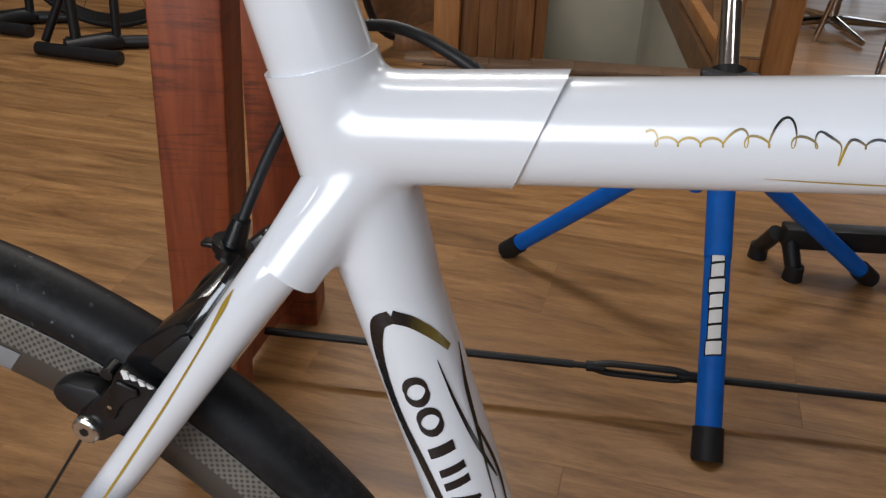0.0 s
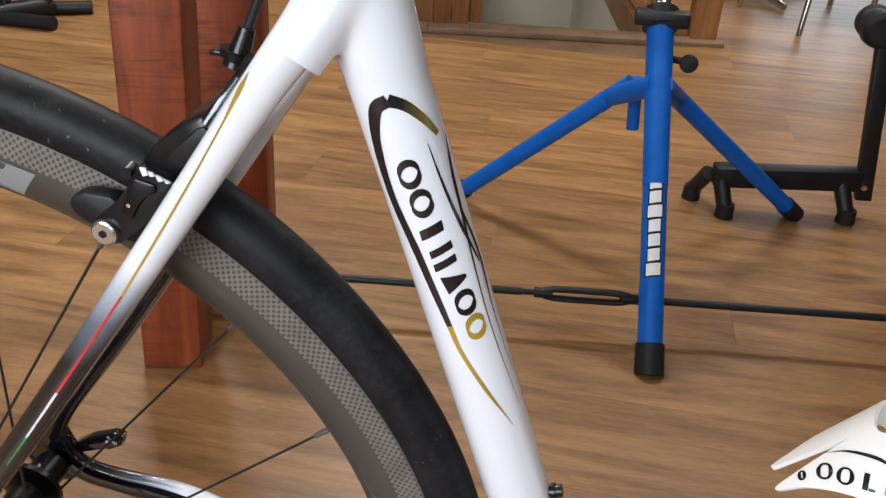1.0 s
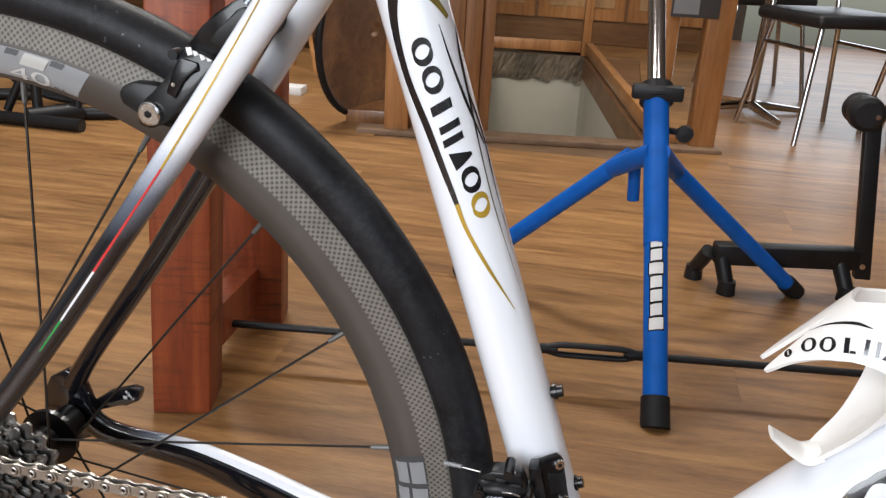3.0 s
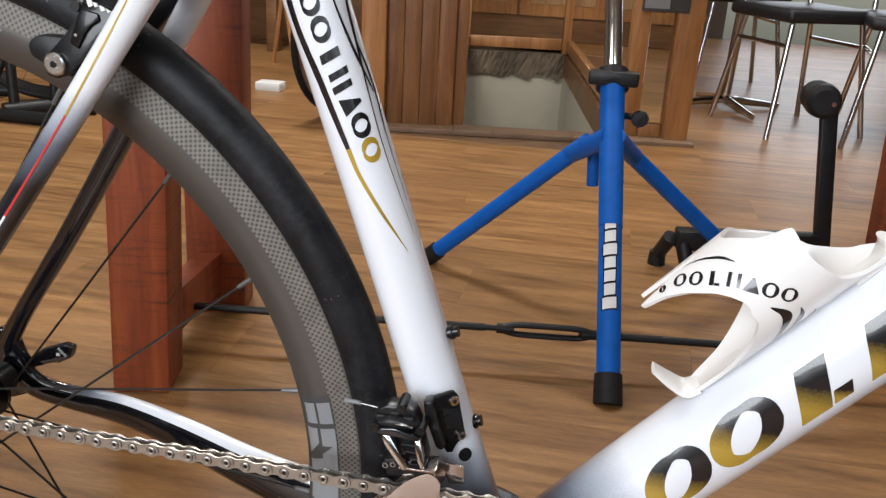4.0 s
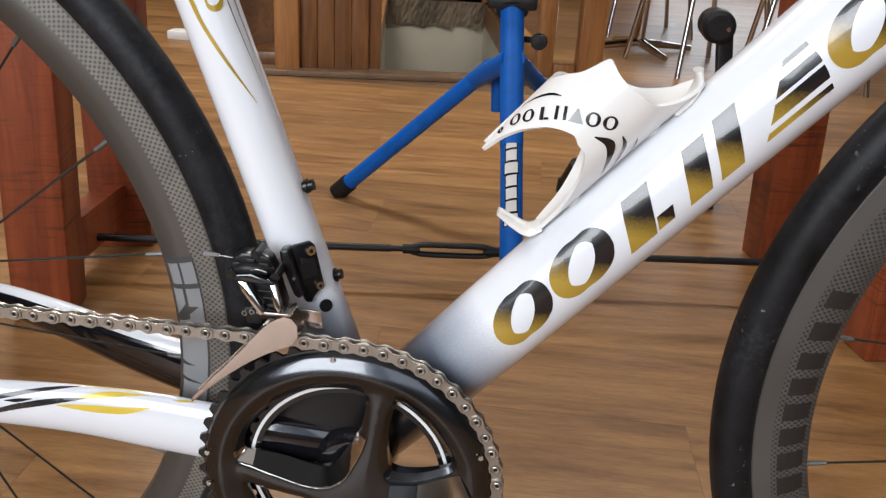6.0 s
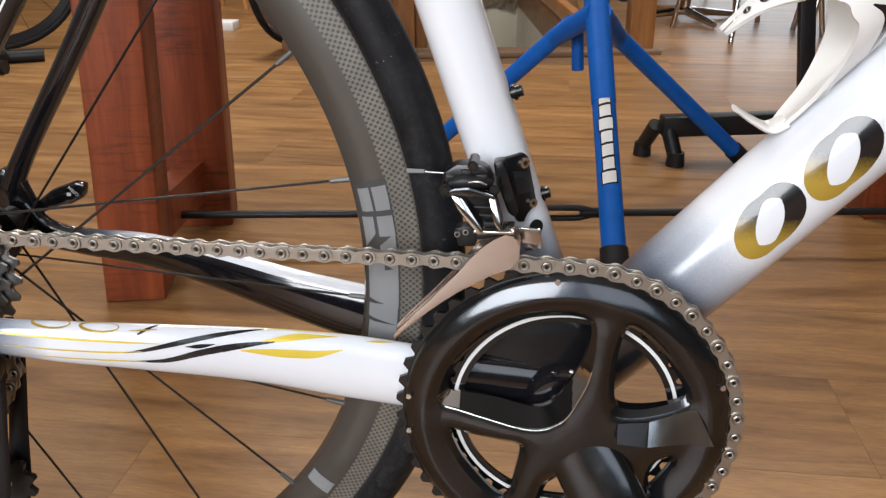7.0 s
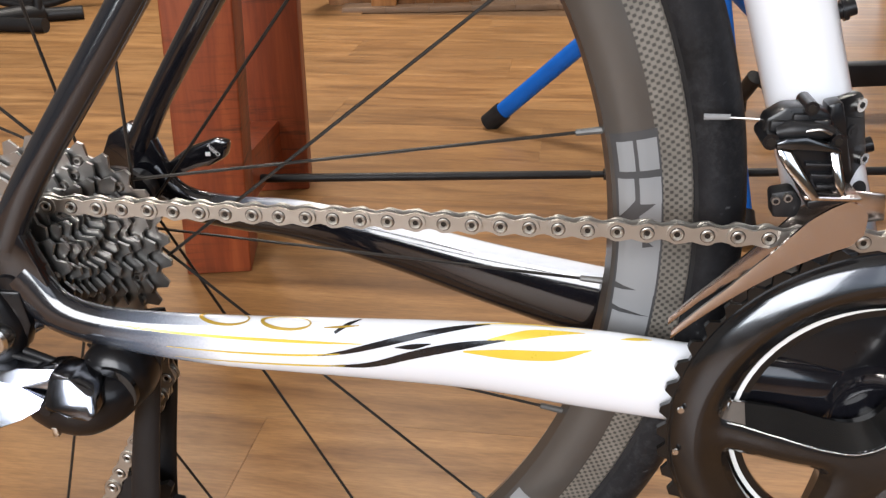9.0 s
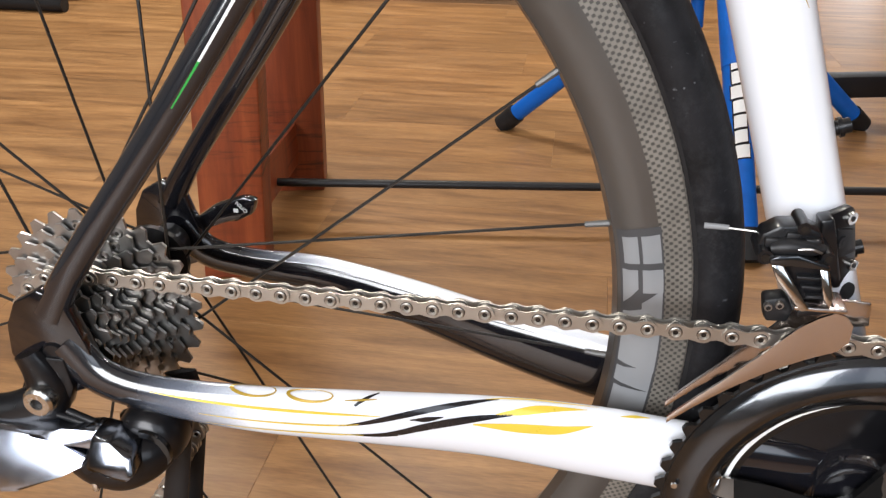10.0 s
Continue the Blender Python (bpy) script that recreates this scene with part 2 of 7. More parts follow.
M_weave_front = weave("front_track_weave", (0.075, 0.070, 0.065), (0.022, 0.020, 0.019), 0.0038, (0.582, 0.338))
M_sticker = plain("grey_rim_sticker", (0.22, 0.225, 0.23), 0.35, 0, 80, 0.12, 0.02)
M_sticker_pale = plain("pale_rim_sticker", (0.42, 0.415, 0.39), 0.35, 0, 80, 0.12, 0.02)
M_sticker_dark = plain("dark_rim_sticker", (0.05, 0.05, 0.052), 0.4, 0, 80, 0.15, 0.02)
M_print_dark = plain("dark_rim_print", (0.016, 0.015, 0.015), 0.4, 0, 80, 0.15, 0.02)
M_black = plain("black_anodised", (0.005, 0.005, 0.006), 0.3, 0.0, 200, 0.25, 0.05, coat=0.2, spec=0.3)
M_black_matt = plain("black_plastic", (0.009, 0.009, 0.010), 0.45, 0, 200, 0.3, 0.15, spec=0.35)
M_spoke = plain("black_steel_spoke", (0.03, 0.028, 0.026), 0.35, 0.5, 200, 0.2, 0.0)
M_crank = plain("dark_crank_alloy", (0.056, 0.059, 0.064), 0.18, 0.9, 160, 0.18, 0.0, coat=0.6, spec=0.5)
M_crank_black = plain("black_crank_alloy", (0.006, 0.006, 0.006), 0.16, 0.0, 160, 0.25, 0.0, coat=0.4, spec=0.3)
M_steel = plain("nickel_chain_steel", (0.46, 0.435, 0.395), 0.40, 1.0, 300, 0.15, 0.02)
# shade in and round pins, rivets and sockets, put into a darker steel colour
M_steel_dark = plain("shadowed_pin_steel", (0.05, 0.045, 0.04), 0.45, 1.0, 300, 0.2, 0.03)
M_cog = plain("sprocket_steel", (0.40, 0.39, 0.375), 0.35, 1.0, 180, 0.22, 0.08)
M_cage_metal = plain("pale_rose_alloy", (0.62, 0.56, 0.53), 0.22, 1.0, 200, 0.12, 0.02)
M_chrome = plain("chromed_steel", (0.62, 0.61, 0.60), 0.1, 1.0, 120, 0.08, 0.0)
M_link = plain("dark_polished_link", (0.17, 0.18, 0.205), 0.16, 1.0, 140, 0.12, 0.02)
M_silver_link = plain("silver_polished_link", (0.36, 0.38, 0.43), 0.20, 1.0, 140, 0.12, 0.02)
M_bolt = plain("polished_bolt_steel", (0.66, 0.65, 0.62), 0.24, 1.0, 300, 0.15, 0.05)
M_nipple = plain("dull_alloy_nipple", (0.10, 0.097, 0.092), 0.45, 0.3, 300, 0.2, 0.0)
M_bottle_cage = plain("white_glossy_plastic", (0.80, 0.79, 0.77), 0.32, 0, 90, 0.05, 0.03, coat=0.4)
M_decal_black = plain("black_decal", (0.008, 0.008, 0.01), 0.25, 0, 200, 0.2, 0.0, coat=0.6)
M_decal_gold = plain("gold_decal", (0.46, 0.30, 0.035), 0.3, 0.25, 200, 0.2, 0.0, coat=0.5)
M_decal_yellow = plain("yellow_decal", (0.74, 0.54, 0.06), 0.3, 0.1, 200, 0.12, 0.0, coat=0.5)
M_decal_white = plain("white_decal", (0.75, 0.75, 0.74), 0.4, 0, 200, 0.05, 0.0)
M_decal_green = plain("green_decal", (0.02, 0.30, 0.05), 0.3, 0, 200, 0.1, 0.0)
M_decal_red = plain("red_decal", (0.55, 0.03, 0.03), 0.3, 0, 200, 0.1, 0.0)
M_foil = two_tone("black_to_gold_foil", (0.40, 0.26, 0.04), (0.008, 0.008, 0.01), 2, 0.30, 0.62)
M_foil_band = two_tone("black_to_olive_foil", (0.008, 0.008, 0.01), (0.19, 0.14, 0.03), 0, 0.35, 0.9)
M_blue = plain("blue_powder_coat", (0.002, 0.105, 0.46), 0.45, 0, 260, 0.12, 0.10, spec=0.3)
M_red_wood = wood("red_stained_timber", (0.085, 0.015, 0.008), (0.225, 0.044, 0.014), (0.34, 0.082, 0.026), 2, 0.42, 1.6)
wear(M_red_wood, (6, 6, 40), 0.55, 0.67, (0.035, 0.012, 0.008))
wear(M_red_wood, (7, 7, 120), 0.53, 0.60, (0.05, 0.016, 0.009))
M_floor = wood("oak_laminate", (0.124, 0.054, 0.0165), (0.276, 0.139, 0.049), (0.400, 0.220, 0.088), 0, 0.38, 1.0, True)
M_gap = plain("dark_joint", (0.17, 0.095, 0.045), 0.8)
M_orange_wood = wood("orange_varnished_pine", (0.24, 0.095, 0.028), (0.36, 0.155, 0.05), (0.47, 0.23, 0.085), 2, 0.35, 1.3, False, 0.3)
M_brown_wood = wood("brown_cabinet_wood", (0.10, 0.045, 0.018), (0.17, 0.08, 0.032), (0.25, 0.13, 0.055), 0, 0.4, 1.3)
M_panel_wood = wood("panelled_brown_timber", (0.12, 0.045, 0.014), (0.215, 0.090, 0.030), (0.30, 0.14, 0.052), 2, 0.36, 1.5, False, 0.3)
M_tan_wood = wood("tan_cabinet_wood", (0.26, 0.14, 0.06), (0.38, 0.22, 0.10), (0.48, 0.30, 0.15), 2, 0.4, 1.2)
M_glass, nt, glass = shader("clear_glass")
glass.inputs["Base Color"].default_value = (0.96, 0.98, 0.97, 1)
glass.inputs["Roughness"].default_value = 0.02
glass.inputs["Transmission Weight"].default_value = 1.0
glass.inputs["IOR"].default_value = 1.08
M_wall = plain("painted_plaster", (0.17, 0.15, 0.13), 0.85, 0, 30, 0.06, 0.3)
M_ceiling = plain("white_ceiling_paint", (0.34, 0.32, 0.30), 0.9, 0, 30, 0.04, 0.2)
M_cream = plain("cream_plaster", (0.47, 0.44, 0.36), 0.75, 0, 16, 0.14, 0.3)
M_stone = plain("brown_granite", (0.14, 0.105, 0.07), 0.6, 0, 90, 0.5, 0.5)
M_tile = plain("pale_stone_sill", (0.22, 0.135, 0.08), 0.55, 0, 60, 0.2, 0.2)
M_seat = plain("black_vinyl", (0.014, 0.014, 0.016), 0.45, 0, 120, 0.3, 0.3)

# ---- building helpers ----


def finish(bm, smooth=True, angle=35):
    bmesh.ops.recalc_face_normals(bm, faces=bm.faces)
    if smooth:
        for f in bm.faces:
            f.smooth = True
        for e in bm.edges:
            if len(e.link_faces) == 2 and e.calc_face_angle(0) > radians(angle):
                e.smooth = False
    return bm


def part(name, bm, mat, parent=None, label="", smooth=True, angle=35):
    """Links a bmesh as one mesh object under a thing or a part."""
    finish(bm, smooth, angle)
    me = bpy.data.meshes.new(name)
    bm.to_mesh(me)
    bm.free()
    for one in (mat if isinstance(mat, (list, tuple)) else [mat]):
        me.materials.append(one)
    ob = new(name, me)
    ob.parent = parent
    return tagged(ob, label)


def thing(name, at, label, category, group="", kind=""):
    ob = new(name)
    ob.empty_display_size = 0.05
    ob.location = at
    return tagged(ob, label, category, group, kind)


def wpart(name, bm, mat, parent, label="", smooth=True, angle=35):
    ob = part(name, bm, mat, None, label, smooth, angle)
    top = parent
    while top.parent:
        top = top.parent
    ob.parent = parent
    ob.matrix_parent_inverse = Matrix.Translation(top.location).inverted() if parent is top else Matrix()
    if parent is not top:
        # the part above already undoes the thing's place
        ob.matrix_parent_inverse = Matrix()
    return ob


def box(bm, x0, x1, y0, y1, z0, z1, bevel=0.0, seg=2, m=None):
    r = bmesh.ops.create_cube(bm, size=1, matrix=Matrix.Translation(((x0 + x1) / 2, (y0 + y1) / 2, (z0 + z1) / 2)) @ Matrix.Diagonal((x1 - x0, y1 - y0, z1 - z0, 1)))
    vs = r["verts"]
    if m is not None:
        bmesh.ops.transform(bm, matrix=m, verts=vs)
    if bevel:
        es = list({e for v in vs for e in v.link_edges})
        bmesh.ops.bevel(bm, geom=es, offset=bevel, segments=seg, affect="EDGES", profile=0.5)
    return bm


def rod(bm, a, b, r0, r1=None, seg=12, caps=True):
    a, b = Vector(a), Vector(b)
    d = b - a
    m = Matrix.Translation((a + b) / 2) @ d.to_track_quat("Z", "Y").to_matrix().to_4x4()
    bmesh.ops.create_cone(bm, cap_ends=caps, segments=seg, radius1=r0, radius2=r0 if r1 is None else r1, depth=d.length, matrix=m)
    return bm


def lathe(bm, profile, centre, seg=96, a0=0.0, a1=360.0, closed=True, axis="Y"):
    """Turns a profile of (radius, offset along the axle) about the axle; closed: the profile is a loop."""
    full = abs(a1 - a0 - 360) < 1e-6
    n = seg if full else seg + 1
    rings = []
    for i in range(n):
        a = radians(a0 + (a1 - a0) * i / seg)
        c, s = math.cos(a), math.sin(a)
        if axis == "Y":
            rings.append([bm.verts.new((centre[0] + r * c, centre[1] + y, centre[2] + r * s)) for r, y in profile])
        else:
            rings.append([bm.verts.new((centre[0] + r * c, centre[1] + r * s, centre[2] + y)) for r, y in profile])
    k = len(profile)
    for i in range(n if full else n - 1):
        p, q = rings[i], rings[(i + 1) % n]
        for j in range(k if closed else k - 1):
            bm.faces.new((p[j], p[(j + 1) % k], q[(j + 1) % k], q[j]))
    if not full and closed:
        bm.faces.new(rings[0])
        bm.faces.new(rings[-1])
    return bm


def smooth_path(points, n):
    """Catmull-Rom through rows of numbers, n samples."""
    pts = [np.array(p, float) for p in points]
    pts = [2 * pts[0] - pts[1]] + pts + [2 * pts[-1] - pts[-2]]
    out = []
    spans = len(pts) - 3
    for i in range(n):
        u = i / (n - 1) * spans
        k = min(int(u), spans - 1)
        f = u - k
        a, b, c, d = pts[k:k + 4]
        out.append(0.5 * (2 * b + (c - a) * f + (2 * a - 5 * b + 4 * c - d) * f * f + (3 * b - a - 3 * c + d) * f ** 3))
    return out


def lean(bm, z_mid, k):
    """Tips a plate back so that its front looks slightly upwards."""
    for v in bm.verts:
        v.co.y += k * (v.co.z - z_mid)
    return bm


class Tube:
    """A swept tube through rows (x, y, z, half-height in the frame's plane, half-width across it)."""

    def __init__(self, rows, n=40, seg=32):
        self.rows = smooth_path(rows, n)
        self.seg = seg
        self.c = [Vector(r[:3]) for r in self.rows]
        self.a = [r[3] for r in self.rows]
        self.b = [r[4] for r in self.rows]
        self.s = [0.0]
        for p, q in zip(self.c, self.c[1:]):
            self.s.append(self.s[-1] + (q - p).length)
        self.frames = []
        for i in range(n):
            t = (self.c[min(i + 1, n - 1)] - self.c[max(i - 1, 0)]).normalized()
            nn = Vector((0, 1, 0)).cross(t).normalized()
            self.frames.append((nn, t.cross(nn)))

    def surf(self, s, u, off=0.0):
        """The place s metres along and u metres round from the side that faces -y."""
        s = min(max(s, 0), self.s[-1] - 1e-6)
        i = next(k for k in range(len(self.s) - 1) if self.s[k + 1] > s)
        f = (s - self.s[i]) / (self.s[i + 1] - self.s[i])
        c = self.c[i].lerp(self.c[i + 1], f)
        nn = self.frames[i][0].lerp(self.frames[i + 1][0], f).normalized()
        bb = self.frames[i][1].lerp(self.frames[i + 1][1], f).normalized()
        a = self.a[i] * (1 - f) + self.a[i + 1] * f + off
        b = self.b[i] * (1 - f) + self.b[i + 1] * f + off
        phi = u / ((a + b) / 2)
        return c + nn * (a * math.sin(phi)) - bb * (b * math.cos(phi))

    def mesh(self, cap=True, slot=None):
        bm = bmesh.new()
        rings = []
        for c, (nn, bb), a, b in zip(self.c, self.frames, self.a, self.b):
            rings.append([bm.verts.new(c + nn * (a * math.sin(2 * math.pi * j / self.seg)) - bb * (b * math.cos(2 * math.pi * j / self.seg))) for j in range(self.seg)])
        for i in range(len(rings) - 1):
            for j in range(self.seg):
                f = bm.faces.new((rings[i][j], rings[i + 1][j], rings[i + 1][(j + 1) % self.seg], rings[i][(j + 1) % self.seg]))
                if slot:
                    f.material_index = slot(i / len(rings), 360.0 * (j + 0.5) / self.seg)
        if cap:
            bm.faces.new(rings[0])
            bm.faces.new(rings[-1][::-1])
        return bm


def stroke(bm, tube, points, closed=False, off=0.00035, sub=6):
    """A painted line on a tube: rows of (along, round, width)."""
    pts = list(points)
    rows = smooth_path(pts + [pts[0]] if closed else pts, max(2, sub * len(pts)))
    left, right = [], []
    for i, r in enumerate(rows):
        p, q = rows[max(i - 1, 0)], rows[min(i + 1, len(rows) - 1)]
        if closed and i in (0, len(rows) - 1):
            p, q = rows[-2], rows[1]
        d = np.array((q[0] - p[0], q[1] - p[1]))
        d = d / (np.linalg.norm(d) or 1)
        nx, ny = -d[1], d[0]
        w = max(r[2], 0.0001) / 2
        left.append([bm.verts.new(tube.surf(r[0] + nx * w * k, r[1] + ny * w * k, off)) for k in (1, 0.33, -0.33, -1)])
    for p, q in zip(left, left[1:]):
        for k in range(3):
            bm.faces.new((p[k], p[k + 1], q[k + 1], q[k]))
    return bm


def bar(bm, tube, s0, s1, u0, u1, lean=0.0, off=0.00035):
    """A slanted plain bar on a tube, from s0 to s1 along and u0 to u1 round."""
    n = 6
    rows = []
    for i in range(n + 1):
        u = u0 + (u1 - u0) * i / n
        k = lean * (u - (u0 + u1) / 2)
        rows.append([bm.verts.new(tube.surf(s0 + (s1 - s0) * j / 3 + k, u, off)) for j in range(4)])
    for p, q in zip(rows, rows[1:]):
        for j in range(3):
            bm.faces.new((p[j], p[j + 1], q[j + 1], q[j]))
    return bm


def outline(bm, pts, y0, y1, bevel=0.0):
    """A plate: an outline in x and z, between two depths."""
    a = [bm.verts.new((x, y0, z)) for x, z in pts]
    b = [bm.verts.new((x, y1, z)) for x, z in pts]
    n = len(pts)
    bm.faces.new(a)
    bm.faces.new(b[::-1])
    for i in range(n):
        bm.faces.new((a[i], b[i], b[(i + 1) % n], a[(i + 1) % n]))
    if bevel:
        bmesh.ops.bevel(bm, geom=list(bm.edges), offset=bevel, segments=2, affect="EDGES", profile=0.5, clamp_overlap=True)
    return bm

# ---- the room ----
X0, X1, Y0, Y1, H = -3.6, 4.6, -2.8, 6.4, 3.0


def structure(name, bm, mat, label, category, smooth=False):
    return tagged(part(name, bm, mat, None, label, smooth), "", category, "", "structure")


# the floor leaves out a stair well at the back
WX0, WX1, WY0, WY1 = -0.80, 0.13, 2.57, 4.84
bm = bmesh.new()
for x0, x1, y0, y1 in ((X0, X1, Y0, WY0), (X0, X1, WY1, Y1), (X0, WX0, WY0, WY1), (WX1, X1, WY0, WY1)):
    box(bm, x0, x1, y0, y1, -0.12, -0.006)
floor = structure("floor", bm, M_gap, "brown oak laminate floor laid in long planks", "floor")
bm = bmesh.new()
# front wall with the wide shop window
for x0, x1, z0, z1 in ((X0, -2.7, 0, H), (2.1, X1, 0, H), (-2.7, 2.1, 0, 0.75), (-2.7, 2.1, 2.75, H)):
    box(bm, x0, x1, Y0 - 0.2, Y0, z0, z1)
structure("wall_south", bm, M_wall, "pale plaster wall with a wide shop window opening", "wall")
bm = bmesh.new()
for x0, x1, z0, z1 in ((X0, 0.90, 0, H), (2.20, X1, 0, H), (0.90, 2.20, 2.45, H)):
    box(bm, x0, x1, Y1, Y1 + 0.2, z0, z1)
structure("wall_north", bm, M_wall, "pale plaster wall with a wide bright doorway", "wall")
structure("wall_west", box(bmesh.new(), X0 - 0.2, X0, Y0 - 0.2, Y1 + 0.2, 0, H), M_wall, "pale plaster side wall", "wall")
structure("wall_east", box(bmesh.new(), X1, X1 + 0.2, Y0 - 0.2, Y1 + 0.2, 0, H), M_wall, "pale plaster side wall", "wall")
structure("ceiling", box(bmesh.new(), X0 - 0.2, X1 + 0.2, Y0 - 0.2, Y1 + 0.2, H, H + 0.15), M_ceiling, "flat white painted ceiling", "ceiling")

# ---- the bicycle ----
BB = Vector((0.0, 0.0, 0.267))
HUB = Vector((-0.4087, 0.0, 0.3375))
FRONT = Vector((0.582, 0.0, 0.338))
bike = thing("road_bicycle", (0, 0, 0), "white and black carbon road bicycle with gold trim", "bicycle")

# tubes
seat_tube = Tube([(0.005, 0, 0.267, 0.0205, 0.021), (-0.020, 0, 0.340, 0.0190, 0.0195), (-0.0427, 0, 0.407, 0.0182, 0.0185), (-0.0733, 0, 0.497, 0.0180, 0.018), (-0.1107, 0, 0.607, 0.0182, 0.018), (-0.1448, 0, 0.707, 0.0186, 0.018), (-0.1630, 0, 0.7605, 0.0188, 0.0183)], 60, 40)
ST = part("seat_tube", seat_tube.mesh(), M_seat_tube, bike, "white seat tube fading to black at its foot")
seat_post = Tube([(-0.157, 0, 0.749, 0.0190, 0.0190), (-0.1670, 0, 0.7785, 0.0188, 0.0188), (-0.1825, 0, 0.824, 0.0178, 0.0178), (-0.2166, 0, 0.924, 0.0165, 0.0165)], 14, 36)
part("seatpost", seat_post.mesh(), M_white, bike, "white upper seat mast")
top_tube = Tube([(-0.155, 0, 0.7485, 0.0188, 0.019), (-0.08, 0, 0.7563, 0.0184, 0.0185), (0.06, 0, 0.7736, 0.0184, 0.0185), (0.40, 0, 0.8155, 0.020, 0.0195)], 50, 36)
TT = part("top_tube", top_tube.mesh(), M_white, bike, "white lacquered top tube")
down_tube = Tube([(0.0, 0, 0.267, 0.0275, 0.027), (0.0663, 0, 0.3419, 0.0292, 0.0285), (0.257, 0, 0.5573, 0.0298, 0.0290), (0.43, 0, 0.7525, 0.0292, 0.0285)], 70, 48)
DT = part("down_tube", down_tube.mesh(), M_down_tube, bike, "white down tube shading to dark grey at its foot")
head_tube = Tube([(0.452, 0, 0.700, 0.0235, 0.0225), (0.430, 0, 0.766, 0.0230, 0.022), (0.405, 0, 0.845, 0.0230, 0.022)], 14, 36)
part("head_tube", head_tube.mesh(), M_white, bike)
for sy in (-1, 1):
    blade = Tube([(0.452, 0.045 * sy, 0.690, 0.018, 0.010), (0.487, 0.052 * sy, 0.56, 0.015, 0.0085), (0.528, 0.055 * sy, 0.44, 0.012, 0.0075), (0.578, 0.055 * sy, 0.338, 0.008, 0.006)], 24, 24)
    part("fork_blade", blade.mesh(), M_white, bike)
crown = bmesh.new()
box(crown, 0.430, 0.474, -0.055, 0.055, 0.672, 0.705, 0.008, 2)
part("fork_crown", crown, M_white, bike)

# seat cluster lug: one filleted body that is cut off square over the tubes


def on_end(face, place, away, reach):
    """Whether a face belongs to the tube that leaves through a cut."""
    d = face.calc_center_median() - place
    along = d.dot(away)
    return -0.02 < along < 0.07 and (d - away * along).length < reach


def blended(tubes, voxel, rounds, cuts, lip):
    """Joins tubes into one filleted shell; each cut is (place, outward direction) and gets a thin turned-in lip."""
    tmp = bmesh.new()
    for t in tubes:
        one = t.mesh()
        bmesh.ops.recalc_face_normals(one, faces=one.faces)
        me = bpy.data.meshes.new("tube")
        one.to_mesh(me)
        one.free()
        tmp.from_mesh(me)
        bpy.data.meshes.remove(me)
    me = bpy.data.meshes.new("tubes")
    tmp.to_mesh(me)
    tmp.free()
    ob = new("tubes", me)
    mod = ob.modifiers.new("Remesh", "REMESH")
    mod.mode, mod.voxel_size, mod.use_smooth_shade = "VOXEL", voxel, True
    mod = ob.modifiers.new("Smooth", "SMOOTH")
    mod.factor, mod.iterations = 0.5, rounds
    bpy.context.view_layer.update()
    out = bmesh.new()
    out.from_object(ob, bpy.context.evaluated_depsgraph_get())
    bpy.data.objects.remove(ob)
    bpy.data.meshes.remove(me)
    for place, away, reach in cuts:
        # only the end of one tube is taken off
        place, away = Vector(place), Vector(away).normalized()
        near = [f for f in out.faces if on_end(f, place, away, reach)]
        geom = list({v for f in near for v in f.verts}) + list({e for f in near for e in f.edges}) + near
        cut = bmesh.ops.bisect_plane(out, geom=geom, plane_co=place, plane_no=away, dist=1e-6, clear_outer=True)
        loop = [e for e in cut["geom_cut"] if isinstance(e, bmesh.types.BMEdge)]
        ext = bmesh.ops.extrude_edge_only(out, edges=loop)["geom"]
        vs = [v for v in ext if isinstance(v, bmesh.types.BMVert)]
        mid = sum((v.co for v in vs), Vector()) / max(1, len(vs))
        for v in vs:
            v.co += (mid - v.co).normalized() * lip
        stray = [f for f in out.faces if on_end(f, place, away, reach) and (f.calc_center_median() - place).dot(away) > 1e-4]
        bmesh.ops.delete(out, geom=stray, context="FACES")
    return out


lug_tubes = [
    Tube([(-0.118, 0, 0.629, 0.0150, 0.0145), (-0.1305, 0, 0.665, 0.0168, 0.0162), (-0.1395, 0, 0.693, 0.0194, 0.0187), (-0.1470, 0, 0.716, 0.0207, 0.0202), (-0.1540, 0, 0.739, 0.0212, 0.0208), (-0.1665, 0, 0.777, 0.0207, 0.0204), (-0.1775, 0, 0.809, 0.0205, 0.0202)], 24, 40),
    Tube([(-0.160, 0, 0.7480, 0.0204, 0.0204), (-0.100, 0, 0.7545, 0.0206, 0.0206), (-0.045, 0, 0.7610, 0.0206, 0.0206)], 16, 40)]
for sy in (-1, 1):
    lug_tubes.append(Tube([(-0.137, 0.003 * sy, 0.751, 0.0150, 0.0130), (-0.157, 0.015 * sy, 0.721, 0.0136, 0.0120), (-0.1735, 0.0262 * sy, 0.6960, 0.0138, 0.0126), (-0.189, 0.0330 * sy, 0.673, 0.0132, 0.0124)], 22, 28))
lug_cuts = [((-0.1660, 0, 0.7715), (-0.27, 0, 0.963), 0.028), ((-0.0858, 0, 0.7550), (0.941, 0, -0.339), 0.052), ((-0.1720, -0.0255, 0.7000), (-0.53, -0.30, -0.80), 0.0185), ((-0.1720, 0.0255, 0.7000), (-0.53, 0.30, -0.80), 0.0185)]
part("seat_lug", blended(lug_tubes, 0.0017, 26, lug_cuts, 0.0030), M_white, bike, "smooth white seat lug stepping down onto the tubes", angle=50)

